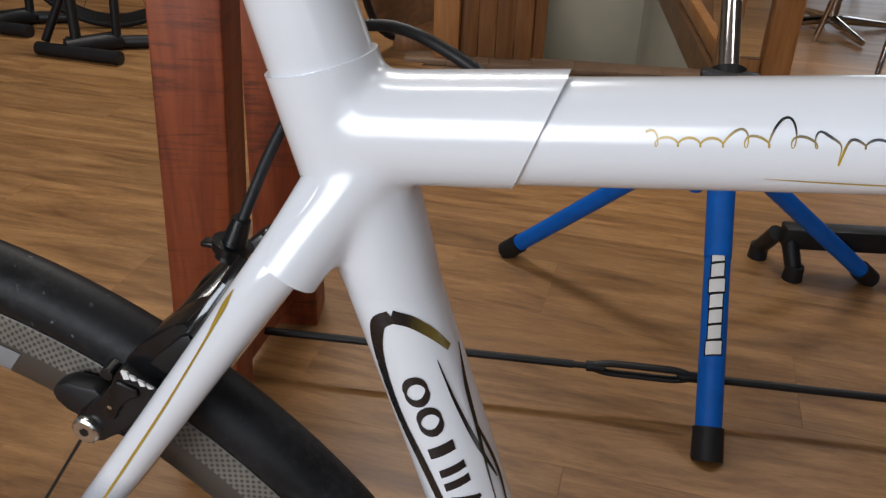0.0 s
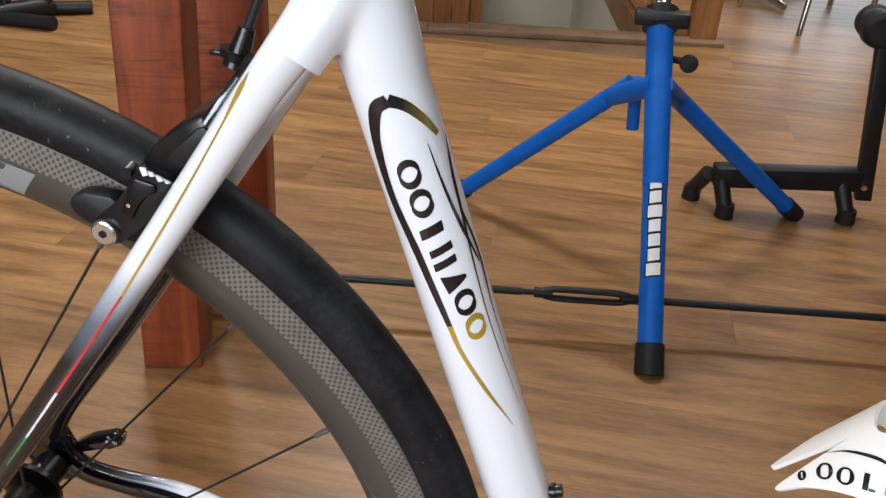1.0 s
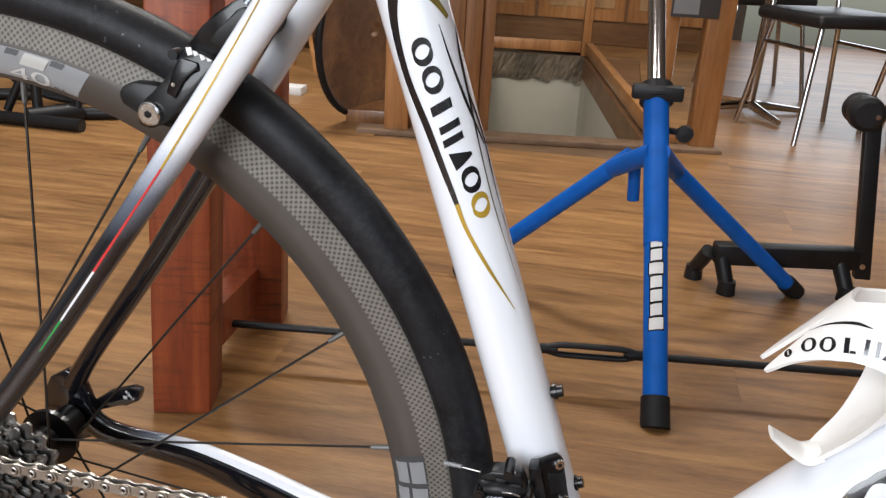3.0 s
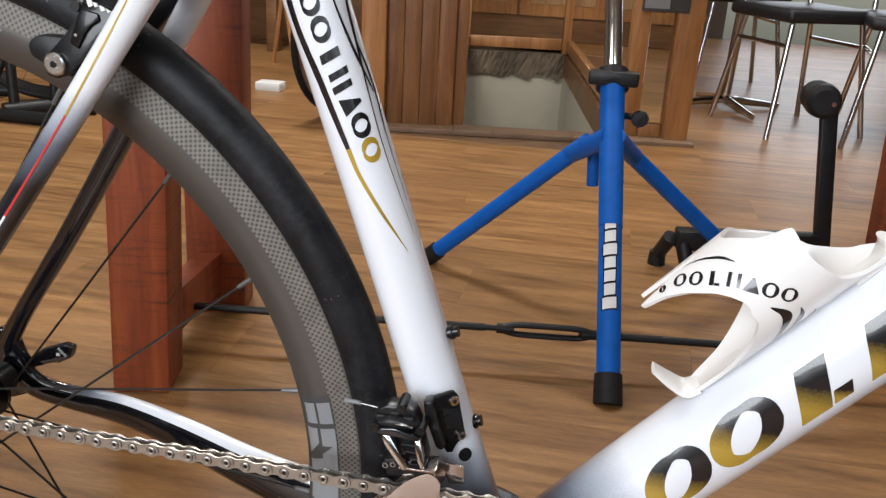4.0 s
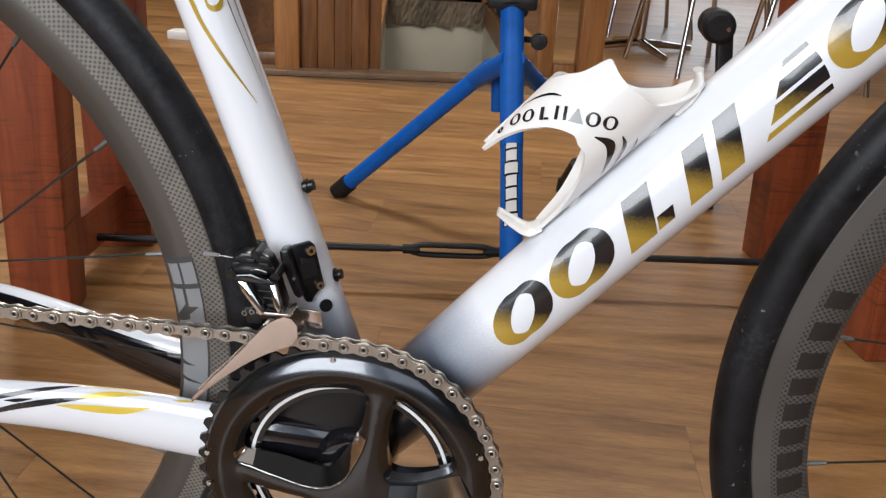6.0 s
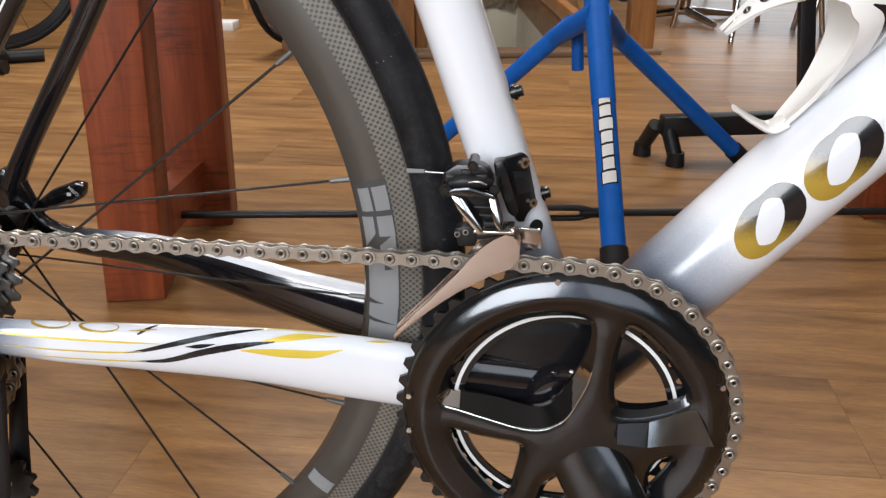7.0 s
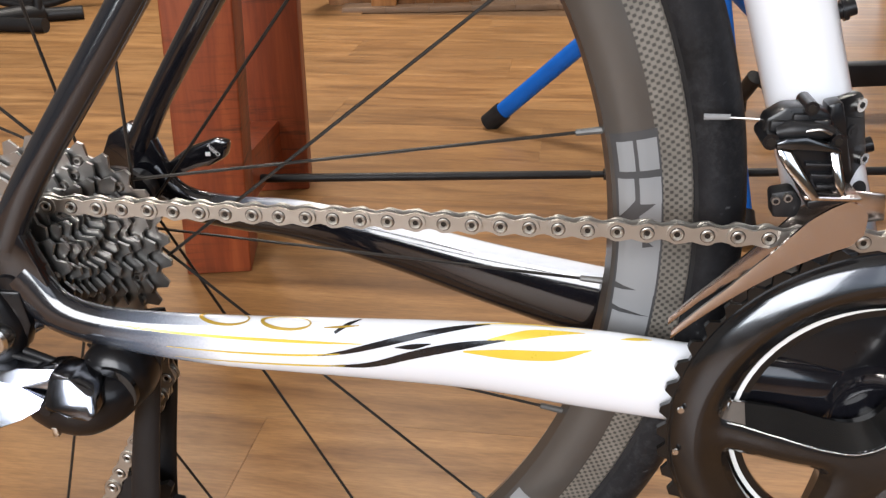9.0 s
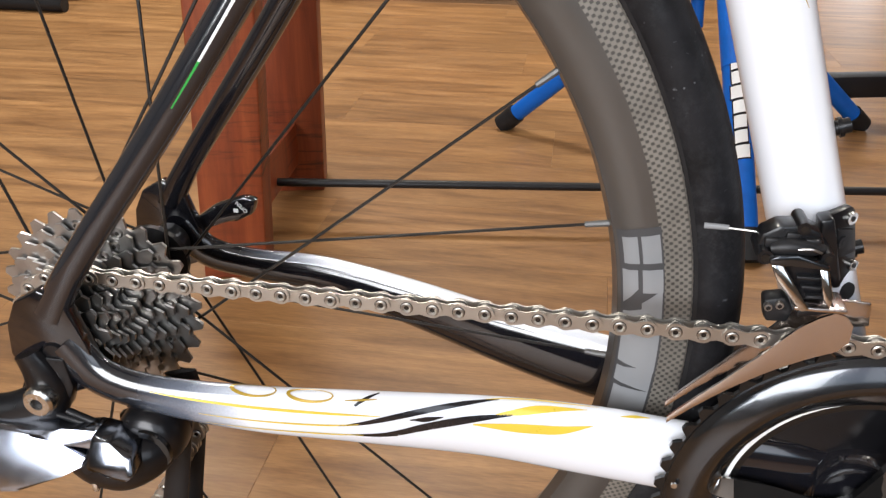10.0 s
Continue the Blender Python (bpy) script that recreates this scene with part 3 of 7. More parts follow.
stays = {}
for sy in (-1, 1):
    rows = [(-0.148, 0.006 * sy, 0.740, 0.015, 0.012), (-0.166, 0.020 * sy, 0.712, 0.0118, 0.0100), (-0.1845, 0.031 * sy, 0.6855, 0.0095, 0.0088), (-0.2525, 0.0420 * sy, 0.584, 0.0084, 0.0078), (-0.327, 0.0560 * sy, 0.475, 0.0078, 0.0072), (-0.386, 0.0665 * sy, 0.394, 0.0074, 0.0068), (-0.409, 0.0685 * sy, 0.358, 0.0085, 0.0062)]
    stays[sy] = Tube(rows, 60, 28)
    stay = part("seat_stay", stays[sy].mesh(slot=(lambda i, a: 1 if (i > 0.46 and (a < 62 or a > 298)) else 0) if sy > 0 else None), [M_seat_stay, M_carbon_gloss], bike, "slim seat stay fading from white to carbon black")
    if sy < 0:
        bm = bmesh.new()
        t = stays[-1]
        stroke(bm, t, [(0.066, 0.0078, 0.0003), (0.073, 0.0068, 0.0026), (0.081, 0.0056, 0.0018), (0.092, 0.0042, 0.0009), (0.12, 0.0022, 0.0009), (0.15, 0.0008, 0.0011), (0.197, -0.0008, 0.0011)])
        part("gold_pinstripe", bm, M_decal_gold, stay, "thin gold pinstripe")
        for name, mat, s0, s1, w0, w1 in (("red_pinstripe", M_decal_red, 0.197, 0.271, 0.0011, 0.0013), ("white_pinstripe", M_decal_white, 0.271, 0.309, 0.0013, 0.0011), ("green_pinstripe", M_decal_green, 0.309, 0.334, 0.0011, 0.0006)):
            bm = stroke(bmesh.new(), t, [(s0, -0.0008 - 0.006 * (s0 - 0.19), w0), ((s0 + s1) / 2, -0.0008 - 0.006 * ((s0 + s1) / 2 - 0.19), (w0 + w1) / 2), (s1, -0.0008 - 0.006 * (s1 - 0.19), w1)])
            part(name, bm, mat, stay, "thin " + name.split("_")[0] + " pinstripe")

chain_stays = {}
for sy in (-1, 1):
    rows = [(-0.405, 0.0680 * sy, 0.3410, 0.0125, 0.0065), (-0.388, 0.0695 * sy, 0.3235, 0.0112, 0.0070), (-0.360, 0.0705 * sy, 0.3165, 0.0108, 0.0075), (-0.310, 0.0690 * sy, 0.3125, 0.0134, 0.0082), (-0.253, 0.0580 * sy, 0.3055, 0.0158, 0.0090), (-0.190, 0.0430 * sy, 0.2955, 0.0190, 0.0095), (-0.137, 0.0350 * sy, 0.2865, 0.0222, 0.0100), (-0.090, 0.0315 * sy, 0.2795, 0.0225, 0.0105)]
    chain_stays[sy] = Tube(rows, 60, 32)
    root = Tube([(-0.096, 0.0315 * sy, 0.2800, 0.0215, 0.0100), (-0.045, 0.0270 * sy, 0.2745, 0.0222, 0.0110), (-0.010, 0.0230 * sy, 0.2690, 0.0220, 0.0110)], 14, 24)
    part("stay_root", root.mesh(), M_carbon_gloss, bike, "gloss black root of the chainstay")
    inside = (lambda i, a: 1 if (a < 75 or a > 312) else 0) if sy > 0 else (lambda i, a: 1 if 112 < a < 250 else 0)
    part("chainstay", chain_stays[sy].mesh(slot=inside), [M_chainstay, M_carbon_gloss], bike, "white chainstay with gold swirls, black on its inner face")
    dp = bmesh.new()
    yo = 0.0685 * sy
    outline(dp, [(-0.432, 0.352), (-0.425, 0.366), (-0.411, 0.374), (-0.398, 0.368), (-0.392, 0.347), (-0.386, 0.331), (-0.393, 0.317), (-0.408, 0.311), (-0.426, 0.318), (-0.434, 0.334)], yo - 0.004, yo + 0.004, 0.0015)
    part("dropout", dp, M_carbon_gloss, bike, "black rear dropout")
shell = bmesh.new()
lathe(shell, [(0.0, -0.041), (0.022, -0.041), (0.0265, -0.034), (0.030, -0.015), (0.0305, 0.0), (0.030, 0.015), (0.0265, 0.034), (0.022, 0.041), (0.0, 0.041)], BB, 48, closed=False)
part("bottom_bracket_shell", shell, M_carbon_gloss, bike, "gloss black bottom bracket shell")
lug = bmesh.new()
outline(lug, [(-0.080, 0.258), (-0.084, 0.292), (-0.062, 0.310), (-0.040, 0.328), (-0.012, 0.334), (0.012, 0.326), (0.030, 0.310), (0.036, 0.288), (0.026, 0.258), (0.010, 0.240), (-0.015, 0.236), (-0.050, 0.243)], -0.0290, 0.0290, 0.0090)
part("bottom_bracket_lug", lug, M_black, bike, "gloss black lug round the bottom bracket", angle=60)
yoke = Tube([(-0.010, 0, 0.272, 0.026, 0.032), (-0.040, 0, 0.283, 0.024, 0.033), (-0.062, 0, 0.289, 0.019, 0.033)], 14, 28)
part("chainstay_yoke", yoke.mesh(), M_carbon_gloss, bike)

# wheels


def wheel(hub, rear):
    w = new("rear_wheel" if rear else "front_wheel")
    w.parent = bike
    tagged(w, "deep carbon rim wheel with black tyre, woven brake track" + (" and grey stickers" if rear else ""))
    tyre = bmesh.new()
    prof = []
    for i in range(25):
        a = radians(-118 + 236 * i / 24)
        prof.append((0.3260 + 0.0152 * math.cos(a), 0.0152 * math.sin(a)))
    prof += [(0.3140, 0.0098), (0.3140, -0.0098)]
    lathe(tyre, prof, hub, 144)
    part("tyre", tyre, M_rubber, w, "black slick rubber tyre with fine wear")
    for sy in (-1, 1):
        bead = bmesh.new()
        lathe(bead, [(0.3158, 0.0118 * sy), (0.3176, 0.0127 * sy), (0.3170, 0.0105 * sy)], hub, 120)
        part("tyre_bead", bead, M_rubber_smooth, w)
    rim = bmesh.new()
    edge = 0.3005 if rear else 0.3035
    half = [(edge, 0.0128), (0.2945, 0.0134), (0.2846, 0.0118), (0.2782, 0.0075), (0.2758, 0.0)]
    prof = [(r, -y) for r, y in half] + half[-2::-1]
    lathe(rim, prof, hub, 144)
    part("rim", rim, M_rim if rear else M_weave_front, w, "deep grey carbon rim")
    track = bmesh.new()
    lathe(track, [(edge, -0.0130), (0.3145, -0.0118), (0.3165, -0.0100), (0.3165, 0.0100), (0.3145, 0.0118), (edge, 0.0130)], hub, 144)
    part("brake_track", track, M_weave if rear else M_rim_front, w, "woven carbon brake track" if rear else "smooth grey brake track")
    # hub
    hb = bmesh.new()
    if rear:
        prof = [(0.0, -0.048), (0.010, -0.048), (0.012, -0.020), (0.0355, -0.0190), (0.0355, -0.0155), (0.013, -0.010), (0.0115, 0.0), (0.013, 0.026), (0.0225, 0.030), (0.0225, 0.034), (0.014, 0.040), (0.012, 0.058), (0.0, 0.058)]
    else:
        prof = [(0.0, -0.046), (0.010, -0.046), (0.012, -0.036), (0.0175, -0.034), (0.0175, -0.030), (0.011, -0.024), (0.010, 0.0), (0.011, 0.024), (0.0175, 0.030), (0.0175, 0.034), (0.012, 0.036), (0.010, 0.046), (0.0, 0.046)]
    lathe(hb, prof, hub, 40, closed=False)
    part("hub", hb, M_black, w, "black alloy hub")
    n = 21 if rear else 18
    for i in range(n):
        ang = radians((13.1 if rear else 171.0) + 360.0 / n * i)
        side = (1 if i % 3 == 2 else -1) if rear else (-1 if i % 2 else 1)
        if rear:
            # two spokes to the drive side for each one to the other
            fl, fr, lag = ((-0.0175, 0.030, 80), (-0.0175, 0.036, -80), (0.033, 0.0145, 78 if (i // 3) % 2 else -78))[i % 3]
        else:
            fl, fr, lag = 0.032 * side, 0.016, 60 * (1 if (i // 2) % 2 else -1)
        lag = radians(lag)
        a = hub + Vector((fr * math.cos(ang + lag), fl, fr * math.sin(ang + lag)))
        b = hub + Vector((0.2770 * math.cos(ang), 0.002 * side, 0.2770 * math.sin(ang)))
        sp = bmesh.new()
        rod(sp, a, b, 0.0009, 0.0009, 6)
        part("spoke", sp, M_spoke, w, smooth=True)
        d = (a - b).normalized()
        np_ = bmesh.new()
        rod(np_, b - d * 0.002, b + d * 0.0125, 0.0019, 0.0016, 8)
        part("spoke_nipple", np_, M_nipple, w)
    return w


rear_wheel = wheel(HUB, True)
rear_wheel.location = (0.0030, 0, -0.0015)
front_wheel = wheel(FRONT, False)

# ---- things behind the bicycle ----


def beam(bm, a, b, hx, hy, bevel=0.003, turn=0.0):
    """A squared timber from a to b with half-widths."""
    a, b = Vector(a), Vector(b)
    d = b - a
    n = 2
    c, s = math.cos(radians(turn)), math.sin(radians(turn))
    ux, uy = Vector((c, s, 0)), Vector((-s, c, 0))
    vs = []
    for p in (a, b):
        vs.append([bm.verts.new(p + ux * (hx * i) + uy * (hy * j)) for i, j in ((-1, -1), (1, -1), (1, 1), (-1, 1))])
    bm.faces.new(vs[0][::-1])
    bm.faces.new(vs[1])
    for i in range(4):
        bm.faces.new((vs[0][i], vs[0][(i + 1) % 4], vs[1][(i + 1) % 4], vs[1][i]))
    bmesh.ops.bevel(bm, geom=list(bm.edges), offset=bevel, segments=2, affect="EDGES", profile=0.5)
    return bm


def trestle(fx, fy, bx, by, lean, back_lean, back_half, turn, label):
    t = thing("timber_trestle", ((fx + bx) / 2, (fy + by) / 2, 0), label, "trestle", "trestles joined by the tie rod")
    for x, y, ln, hx in ((fx, fy, lean, 0.0425), (bx, by, back_lean, back_half)):
        wpart("leg", beam(bmesh.new(), (x, y, 0), (x + ln * 0.95, y, 0.95), hx, 0.0425, 0.003, turn), M_red_wood, t, "thick red-stained square leg", angle=60)
    d = Vector((bx - fx, by - fy, 0)).normalized()
    st = bmesh.new()
    a, b = Vector((fx, fy, 0.085)) + d * 0.04, Vector((bx, by, 0.085)) - d * 0.04
    n = Vector((-d.y, d.x, 0))
    pts = []
    for p in (a, b):
        pts.append([st.verts.new(p + n * (0.02 * i) + Vector((0, 0, 0.035 * j))) for i, j in ((-1, -1), (1, -1), (1, 1), (-1, 1))])
    st.faces.new(pts[0][::-1])
    st.faces.new(pts[1])
    for i in range(4):
        st.faces.new((pts[0][i], pts[0][(i + 1) % 4], pts[1][(i + 1) % 4], pts[1][i]))
    wpart("stretcher", st, M_red_wood, t, "low stretcher between the legs", smooth=False)
    return t


trestle(-0.609, 0.610, -0.622, 0.905, 0.052, 0.02, 0.052, 13, "red-stained heavy timber trestle leg pair with a low stretcher")
trestle(0.680, 0.740, 0.600, 1.080, -0.045, -0.045, 0.0425, 11, "red-stained heavy timber trestle beyond the front wheel")

tie = thing("tie_rod", (-0.01, 0.825, 0.066), "thin black steel tie rod with a turnbuckle between the trestles", "rod")
tie_m = Matrix.Translation((-0.004, 0.8245, 0.067)) @ Matrix.Rotation(math.atan(0.128), 4, "Z")
for x0, x1, r0 in ((-0.600, -0.105, 0.0064), (-0.125, -0.056, 0.0050), (0.052, 0.125, 0.0050), (0.105, 0.690, 0.0064)):
    wpart("rod", rod(bmesh.new(), tie_m @ Vector((x0, 0, 0)), tie_m @ Vector((x1, 0, 0)), r0, None, 14), M_black_matt, tie)
for dz in (-1, 1):
    wpart("turnbuckle_bar", Tube([(*(tie_m @ Vector((x, 0, dz * h))), 0.0050, 0.0066) for x, h in ((-0.074, 0.003), (-0.060, 0.0070), (-0.044, 0.0088), (0.0, 0.0090), (0.042, 0.0088), (0.058, 0.0070), (0.072, 0.003))], 30, 14).mesh(), M_black_matt, tie, "forged turnbuckle side bar")
for x0, x1 in ((-0.085, -0.058), (0.056, 0.083)):
    wpart("turnbuckle_end", rod(bmesh.new(), tie_m @ Vector((x0, 0, 0)), tie_m @ Vector((x1, 0, 0)), 0.0085, 0.0085, 14), M_black_matt, tie)

# blue tripod of a repair stand
stand = thing("repair_stand", (0.104, 0.74, 0), "blue steel tripod repair stand with black rubber feet and chrome post", "stand")
foot, coll = Vector((0.104, 0.735, 0.0)), Vector((0.058, 1.115, 0.432))
ax = (coll - foot).normalized()
wpart("main_tube", rod(bmesh.new(), foot + ax * 0.03, coll, 0.0195, 0.0195, 28), M_blue, stand, "blue main tube")
wpart("upper_sleeve", rod(bmesh.new(), foot + ax * 0.30, coll + ax * 0.002, 0.0205, 0.0225, 28), M_blue, stand)
wpart("rubber_foot", rod(bmesh.new(), foot - ax * 0.004, foot + ax * 0.045, 0.0235, 0.0225, 24), M_rubber_smooth, stand, "black rubber end cap")
clamp = bmesh.new()
rod(clamp, coll - ax * 0.002, coll + ax * 0.030, 0.030, 0.030, 20)
box(clamp, 0.058 - 0.045, 0.058 + 0.045, 1.095, 1.125, 0.436, 0.462, 0.005)
wpart("collar_clamp", clamp, M_black_matt, stand, "black clamp collar with a lever")
wpart("chrome_post", rod(bmesh.new(), coll, coll + ax * 1.0, 0.0165, None, 24), M_chrome, stand, "chrome telescopic post")
kn = bmesh.new()
rod(kn, (0.085, 1.10, 0.385), (0.115, 1.085, 0.385), 0.006, None, 10)
lathe(kn, [(0.0, 0.0), (0.014, 0.001), (0.016, 0.006), (0.014, 0.016), (0.0, 0.018)], (0.112, 1.075, 0.385), 12, closed=False)
wpart("locking_knob", kn, M_black_matt, stand, "black star knob")
wpart("folded_strut", rod(bmesh.new(), (0.0355, 1.150, 0.330), (0.0425, 1.150, 0.235), 0.0115, 0.0115, 16), M_blue, stand, "short blue strut behind the main tube")
piv = {-1: Vector((0.004, 1.134, 0.304)), 1: Vector((0.106, 1.159, 0.303))}
feet = {-1: Vector((-0.292, 1.232, 0.012)), 1: Vector((0.412, 1.350, 0.012))}
for sx in (-1, 1):
    p, f = piv[sx], feet[sx]
    d = (f - p).normalized()
    wpart("leg", rod(bmesh.new(), p - d * 0.035, f, 0.0165, 0.0165, 22), M_blue, stand, "blue folding leg")
    wpart("leg_foot", rod(bmesh.new(), f - d * 0.035, f + d * 0.008, 0.0195, 0.0195, 20), M_rubber_smooth, stand, "black rubber end cap")
    br = bmesh.new()
    c = foot + ax * 0.462
    rod(br, c + Vector((0.004 * sx, 0, 0.012)), p + d * 0.012, 0.0185, 0.0175, 16)
    wpart("leg_bracket", br, M_blue, stand)
    wpart("pivot_bolt", rod(bmesh.new(), p + Vector((0, -0.0205, 0)), p + Vector((0, -0.014, 0)), 0.005, None, 10), M_black, stand)

# ---- drivetrain ----


def toothed(bm, centre, n, root, tip, inner, y0, y1, phase=0.0):
    """A flat toothed ring."""
    outer_pts, k = [], n * 4
    for i in range(k):
        a = 2 * math.pi * (i / k) + phase
        r = tip if i % 4 in (1, 2) else root
        outer_pts.append((r * math.cos(a), r * math.sin(a)))
    inner_pts = [(inner * math.cos(2 * math.pi * i / k + phase), inner * math.sin(2 * math.pi * i / k + phase)) for i in range(k)]
    lay = []
    for y in (y0, y1):
        lay.append(([bm.verts.new((centre[0] + x, centre[1] + y, centre[2] + z)) for x, z in outer_pts], [bm.verts.new((centre[0] + x, centre[1] + y, centre[2] + z)) for x, z in inner_pts]))
    (o0, i0), (o1, i1) = lay
    for i in range(k):
        j = (i + 1) % k
        bm.faces.new((o0[i], o0[j], i0[j], i0[i]))
        bm.faces.new((o1[i], i1[i], i1[j], o1[j]))
        bm.faces.new((o0[i], o1[i], o1[j], o0[j]))
        bm.faces.new((i0[i], i0[j], i1[j], i1[i]))
    return bm


def dark_rod(bm, a, b, r, seg):
    """A rod of the mesh's second material."""
    a, b = Vector(a), Vector(b)
    m = Matrix.Translation((a + b) / 2) @ (b - a).to_track_quat("Z", "Y").to_matrix().to_4x4()
    made = bmesh.ops.create_cone(bm, cap_ends=True, segments=seg, radius1=r, radius2=r, depth=(b - a).length, matrix=m)
    for f in {f for v in made["verts"] for f in v.link_faces}:
        f.material_index = 1


def polar(centre, deg, r, y):
    return (centre[0] + r * math.cos(radians(deg)), y, centre[2] + r * math.sin(radians(deg)))


crank = new("crankset")
crank.parent = bike
tagged(crank, "polished dark grey four-arm crankset with two chainrings")
part("outer_chainring", toothed(bmesh.new(), BB, 50, 0.0985, 0.1026, 0.086, -0.0488, -0.0462), M_crank_black, crank, "black toothed outer ring")
part("inner_chainring", toothed(bmesh.new(), BB, 36, 0.0700, 0.0752, 0.0625, -0.0420, -0.0398, 0.05), M_crank_black, crank, "black toothed inner ring")
line = bmesh.new()
lathe(line, [(0.0660, -0.0424), (0.0682, -0.0424), (0.0682, -0.0418), (0.0660, -0.0418)], BB, 96)
part("ring_edge_line", line, M_decal_white, crank, "thin bright machined line")


def closed_path(rows, n):
    """Catmull-Rom round a closed ring of rows."""
    m = len(rows)
    pts = [np.array(r, float) for r in rows]
    out = []
    for i in range(n):
        u = i / n * m
        k = int(u)
        f = u - k
        a, b, c, d = (pts[(k + j) % m] for j in (-1, 0, 1, 2))
        out.append(0.5 * (2 * b + (c - a) * f + (2 * a - 5 * b + 4 * c - d) * f * f + (3 * b - a - 3 * c + d) * f ** 3))
    return np.array(out)


# openings of the spider in mm from the axle: (x, z, width of the slope that leads into it)
OPENINGS = [closed_path(rows, 72) for rows in (
    [(-75.5, 9.0, 7), (-74, 22, 3.5), (-66, 39, 3.5), (-48, 59.5, 3.5), (-27, 70.5, 3.5), (-4, 74.2, 3.5), (10, 72.6, 3.5), (15.0, 67, 3), (15.6, 52, 3.5), (12.6, 34, 7), (6, 18, 8), (-1, 6.5, 8.5), (-13, -0.6, 9), (-28, -0.8, 9.5), (-48, 3.0, 10), (-64, 6.0, 9)],
    [(30.5, 66.5, 3), (40, 66.5, 3), (54, 54.5, 3.5), (66, 38, 3.5), (73.5, 23.5, 3.5), (70, 16.5, 3.5), (58, 12, 3.5), (45, 9.5, 3.5), (33, 9.5, 4), (26, 14, 4.5), (23.8, 28, 4), (25, 48, 3.5)],
    [(-70, -9, 3), (-60, -9.5, 3), (-40, -11.5, 3), (-25, -13, 4), (-21, -22, 5), (-25, -42, 4), (-29, -58, 3), (-36, -64, 3), (-50, -53, 3.5), (-63, -36, 3.5), (-71, -18, 3.5)],
    [(-10, -42, 4), (0, -36, 4), (7, -42, 4), (11, -58, 3), (7, -71.5, 3), (-8, -72, 3), (-15, -66, 3), (-14, -54, 3.5)],
    [(56, -22, 3), (66, -19, 3), (69, -26, 3), (63, -38, 3), (55, -49, 3), (51, -44, 3), (51, -32, 3)])]


def opening(x, z):
    """How far (x, z) lies inside the nearest opening (outside: minus), and the slope's width there, in mm."""
    best = (-1e9, 3.0)
    for ring in OPENINGS:
        p, q = ring[:, :2], np.roll(ring[:, :2], -1, 0)
        e = q - p
        w = np.array((x, z)) - p
        f = np.clip((w * e).sum(1) / (e * e).sum(1), 0, 1)
        d2 = ((w - e * f[:, None]) ** 2).sum(1)
        k = int(d2.argmin())
        side = ((p[:, 1] > z) != (q[:, 1] > z)) & (x < (q[:, 0] - p[:, 0]) * (z - p[:, 1]) / (q[:, 1] - p[:, 1] + 1e-12) + p[:, 0])
        d = math.sqrt(d2[k]) * (1 if side.sum() % 2 else -1)
        if d > best[0]:
            pull = 1.0 / (((p - np.array((x, z))) ** 2).sum(1) + 4.0) ** 1.5
            best = (d, float((ring[:, 2] * pull).sum() / pull.sum()))
    return best


def spider_face(r):
    """Depth of the spider's front against the radius in mm."""
    return float(np.interp(r, (0, 14, 30, 50, 66, 74, 79, 82, 84, 86, 88, 91, 94, 96, 97.4), (-61.5, -61.2, -59.8, -57.4, -54.8, -53.8, -54.8, -55.8, -56.2, -56.1, -55.4, -54.0, -52.4, -50.8, -48.8)))


class Clip:
    """A triangle mesh that is split along level lines."""

    def __init__(self):
        self.pts, self.tris = [], []

    def point(self, x, z):
        d, w = opening(x, z)
        self.pts.append((x, z, d, w))
        return len(self.pts) - 1

    def split(self, value):
        made, out = {}, []

        def mid(i, j):
            key = (min(i, j), max(i, j))
            if key not in made:
                a, b = value(self.pts[i]), value(self.pts[j])
                f = a / (a - b)
                made[key] = self.point(*(self.pts[i][k] + (self.pts[j][k] - self.pts[i][k]) * f for k in (0, 1)))
            return made[key]

        for t in self.tris:
            pos = [value(self.pts[i]) > 0 for i in t]
            if all(pos) or not any(pos):
                out.append((t, pos[0]))
                continue
            k = next(i for i in range(3) if pos[i] != pos[(i + 1) % 3] and pos[i] != pos[(i + 2) % 3])
            a, b, c = t[k], t[(k + 1) % 3], t[(k + 2) % 3]
            ab, ac = mid(a, b), mid(a, c)
            out += [((a, ab, ac), pos[k]), ((ab, b, c), not pos[k]), ((ab, c, ac), not pos[k])]
        return out


sp = Clip()
RADII = [0.5 + 2.2 * i for i in range(30)] + [66, 68, 70, 71.5, 73, 74.5, 76, 78, 80, 82, 84, 86, 88, 89.5, 91, 92.3, 93.5, 94.6, 95.6, 96.5, 97.2, 97.5]
N_ROUND = 132
grid = [[sp.point(r * math.cos(2 * math.pi * j / N_ROUND), r * math.sin(2 * math.pi * j / N_ROUND)) for j in range(N_ROUND)] for r in RADII]
for p, q in zip(grid, grid[1:]):
    for j in range(N_ROUND):
        k = (j + 1) % N_ROUND
        sp.tris += [(p[j], q[j], q[k]), (p[j], q[k], p[k])]
sp.tris = [t for t, inside in sp.split(lambda v: v[2])]
for line_at in (lambda v: v[3] - 5.5, lambda v: v[0] - 46, lambda v: v[0] + 63):
    sp.tris = [t for t, inside in sp.split(line_at)]
sp.tris = [t for t, inside in sp.split(lambda v: v[2] - v[3]) if not inside]
bm = bmesh.new()
verts = {}
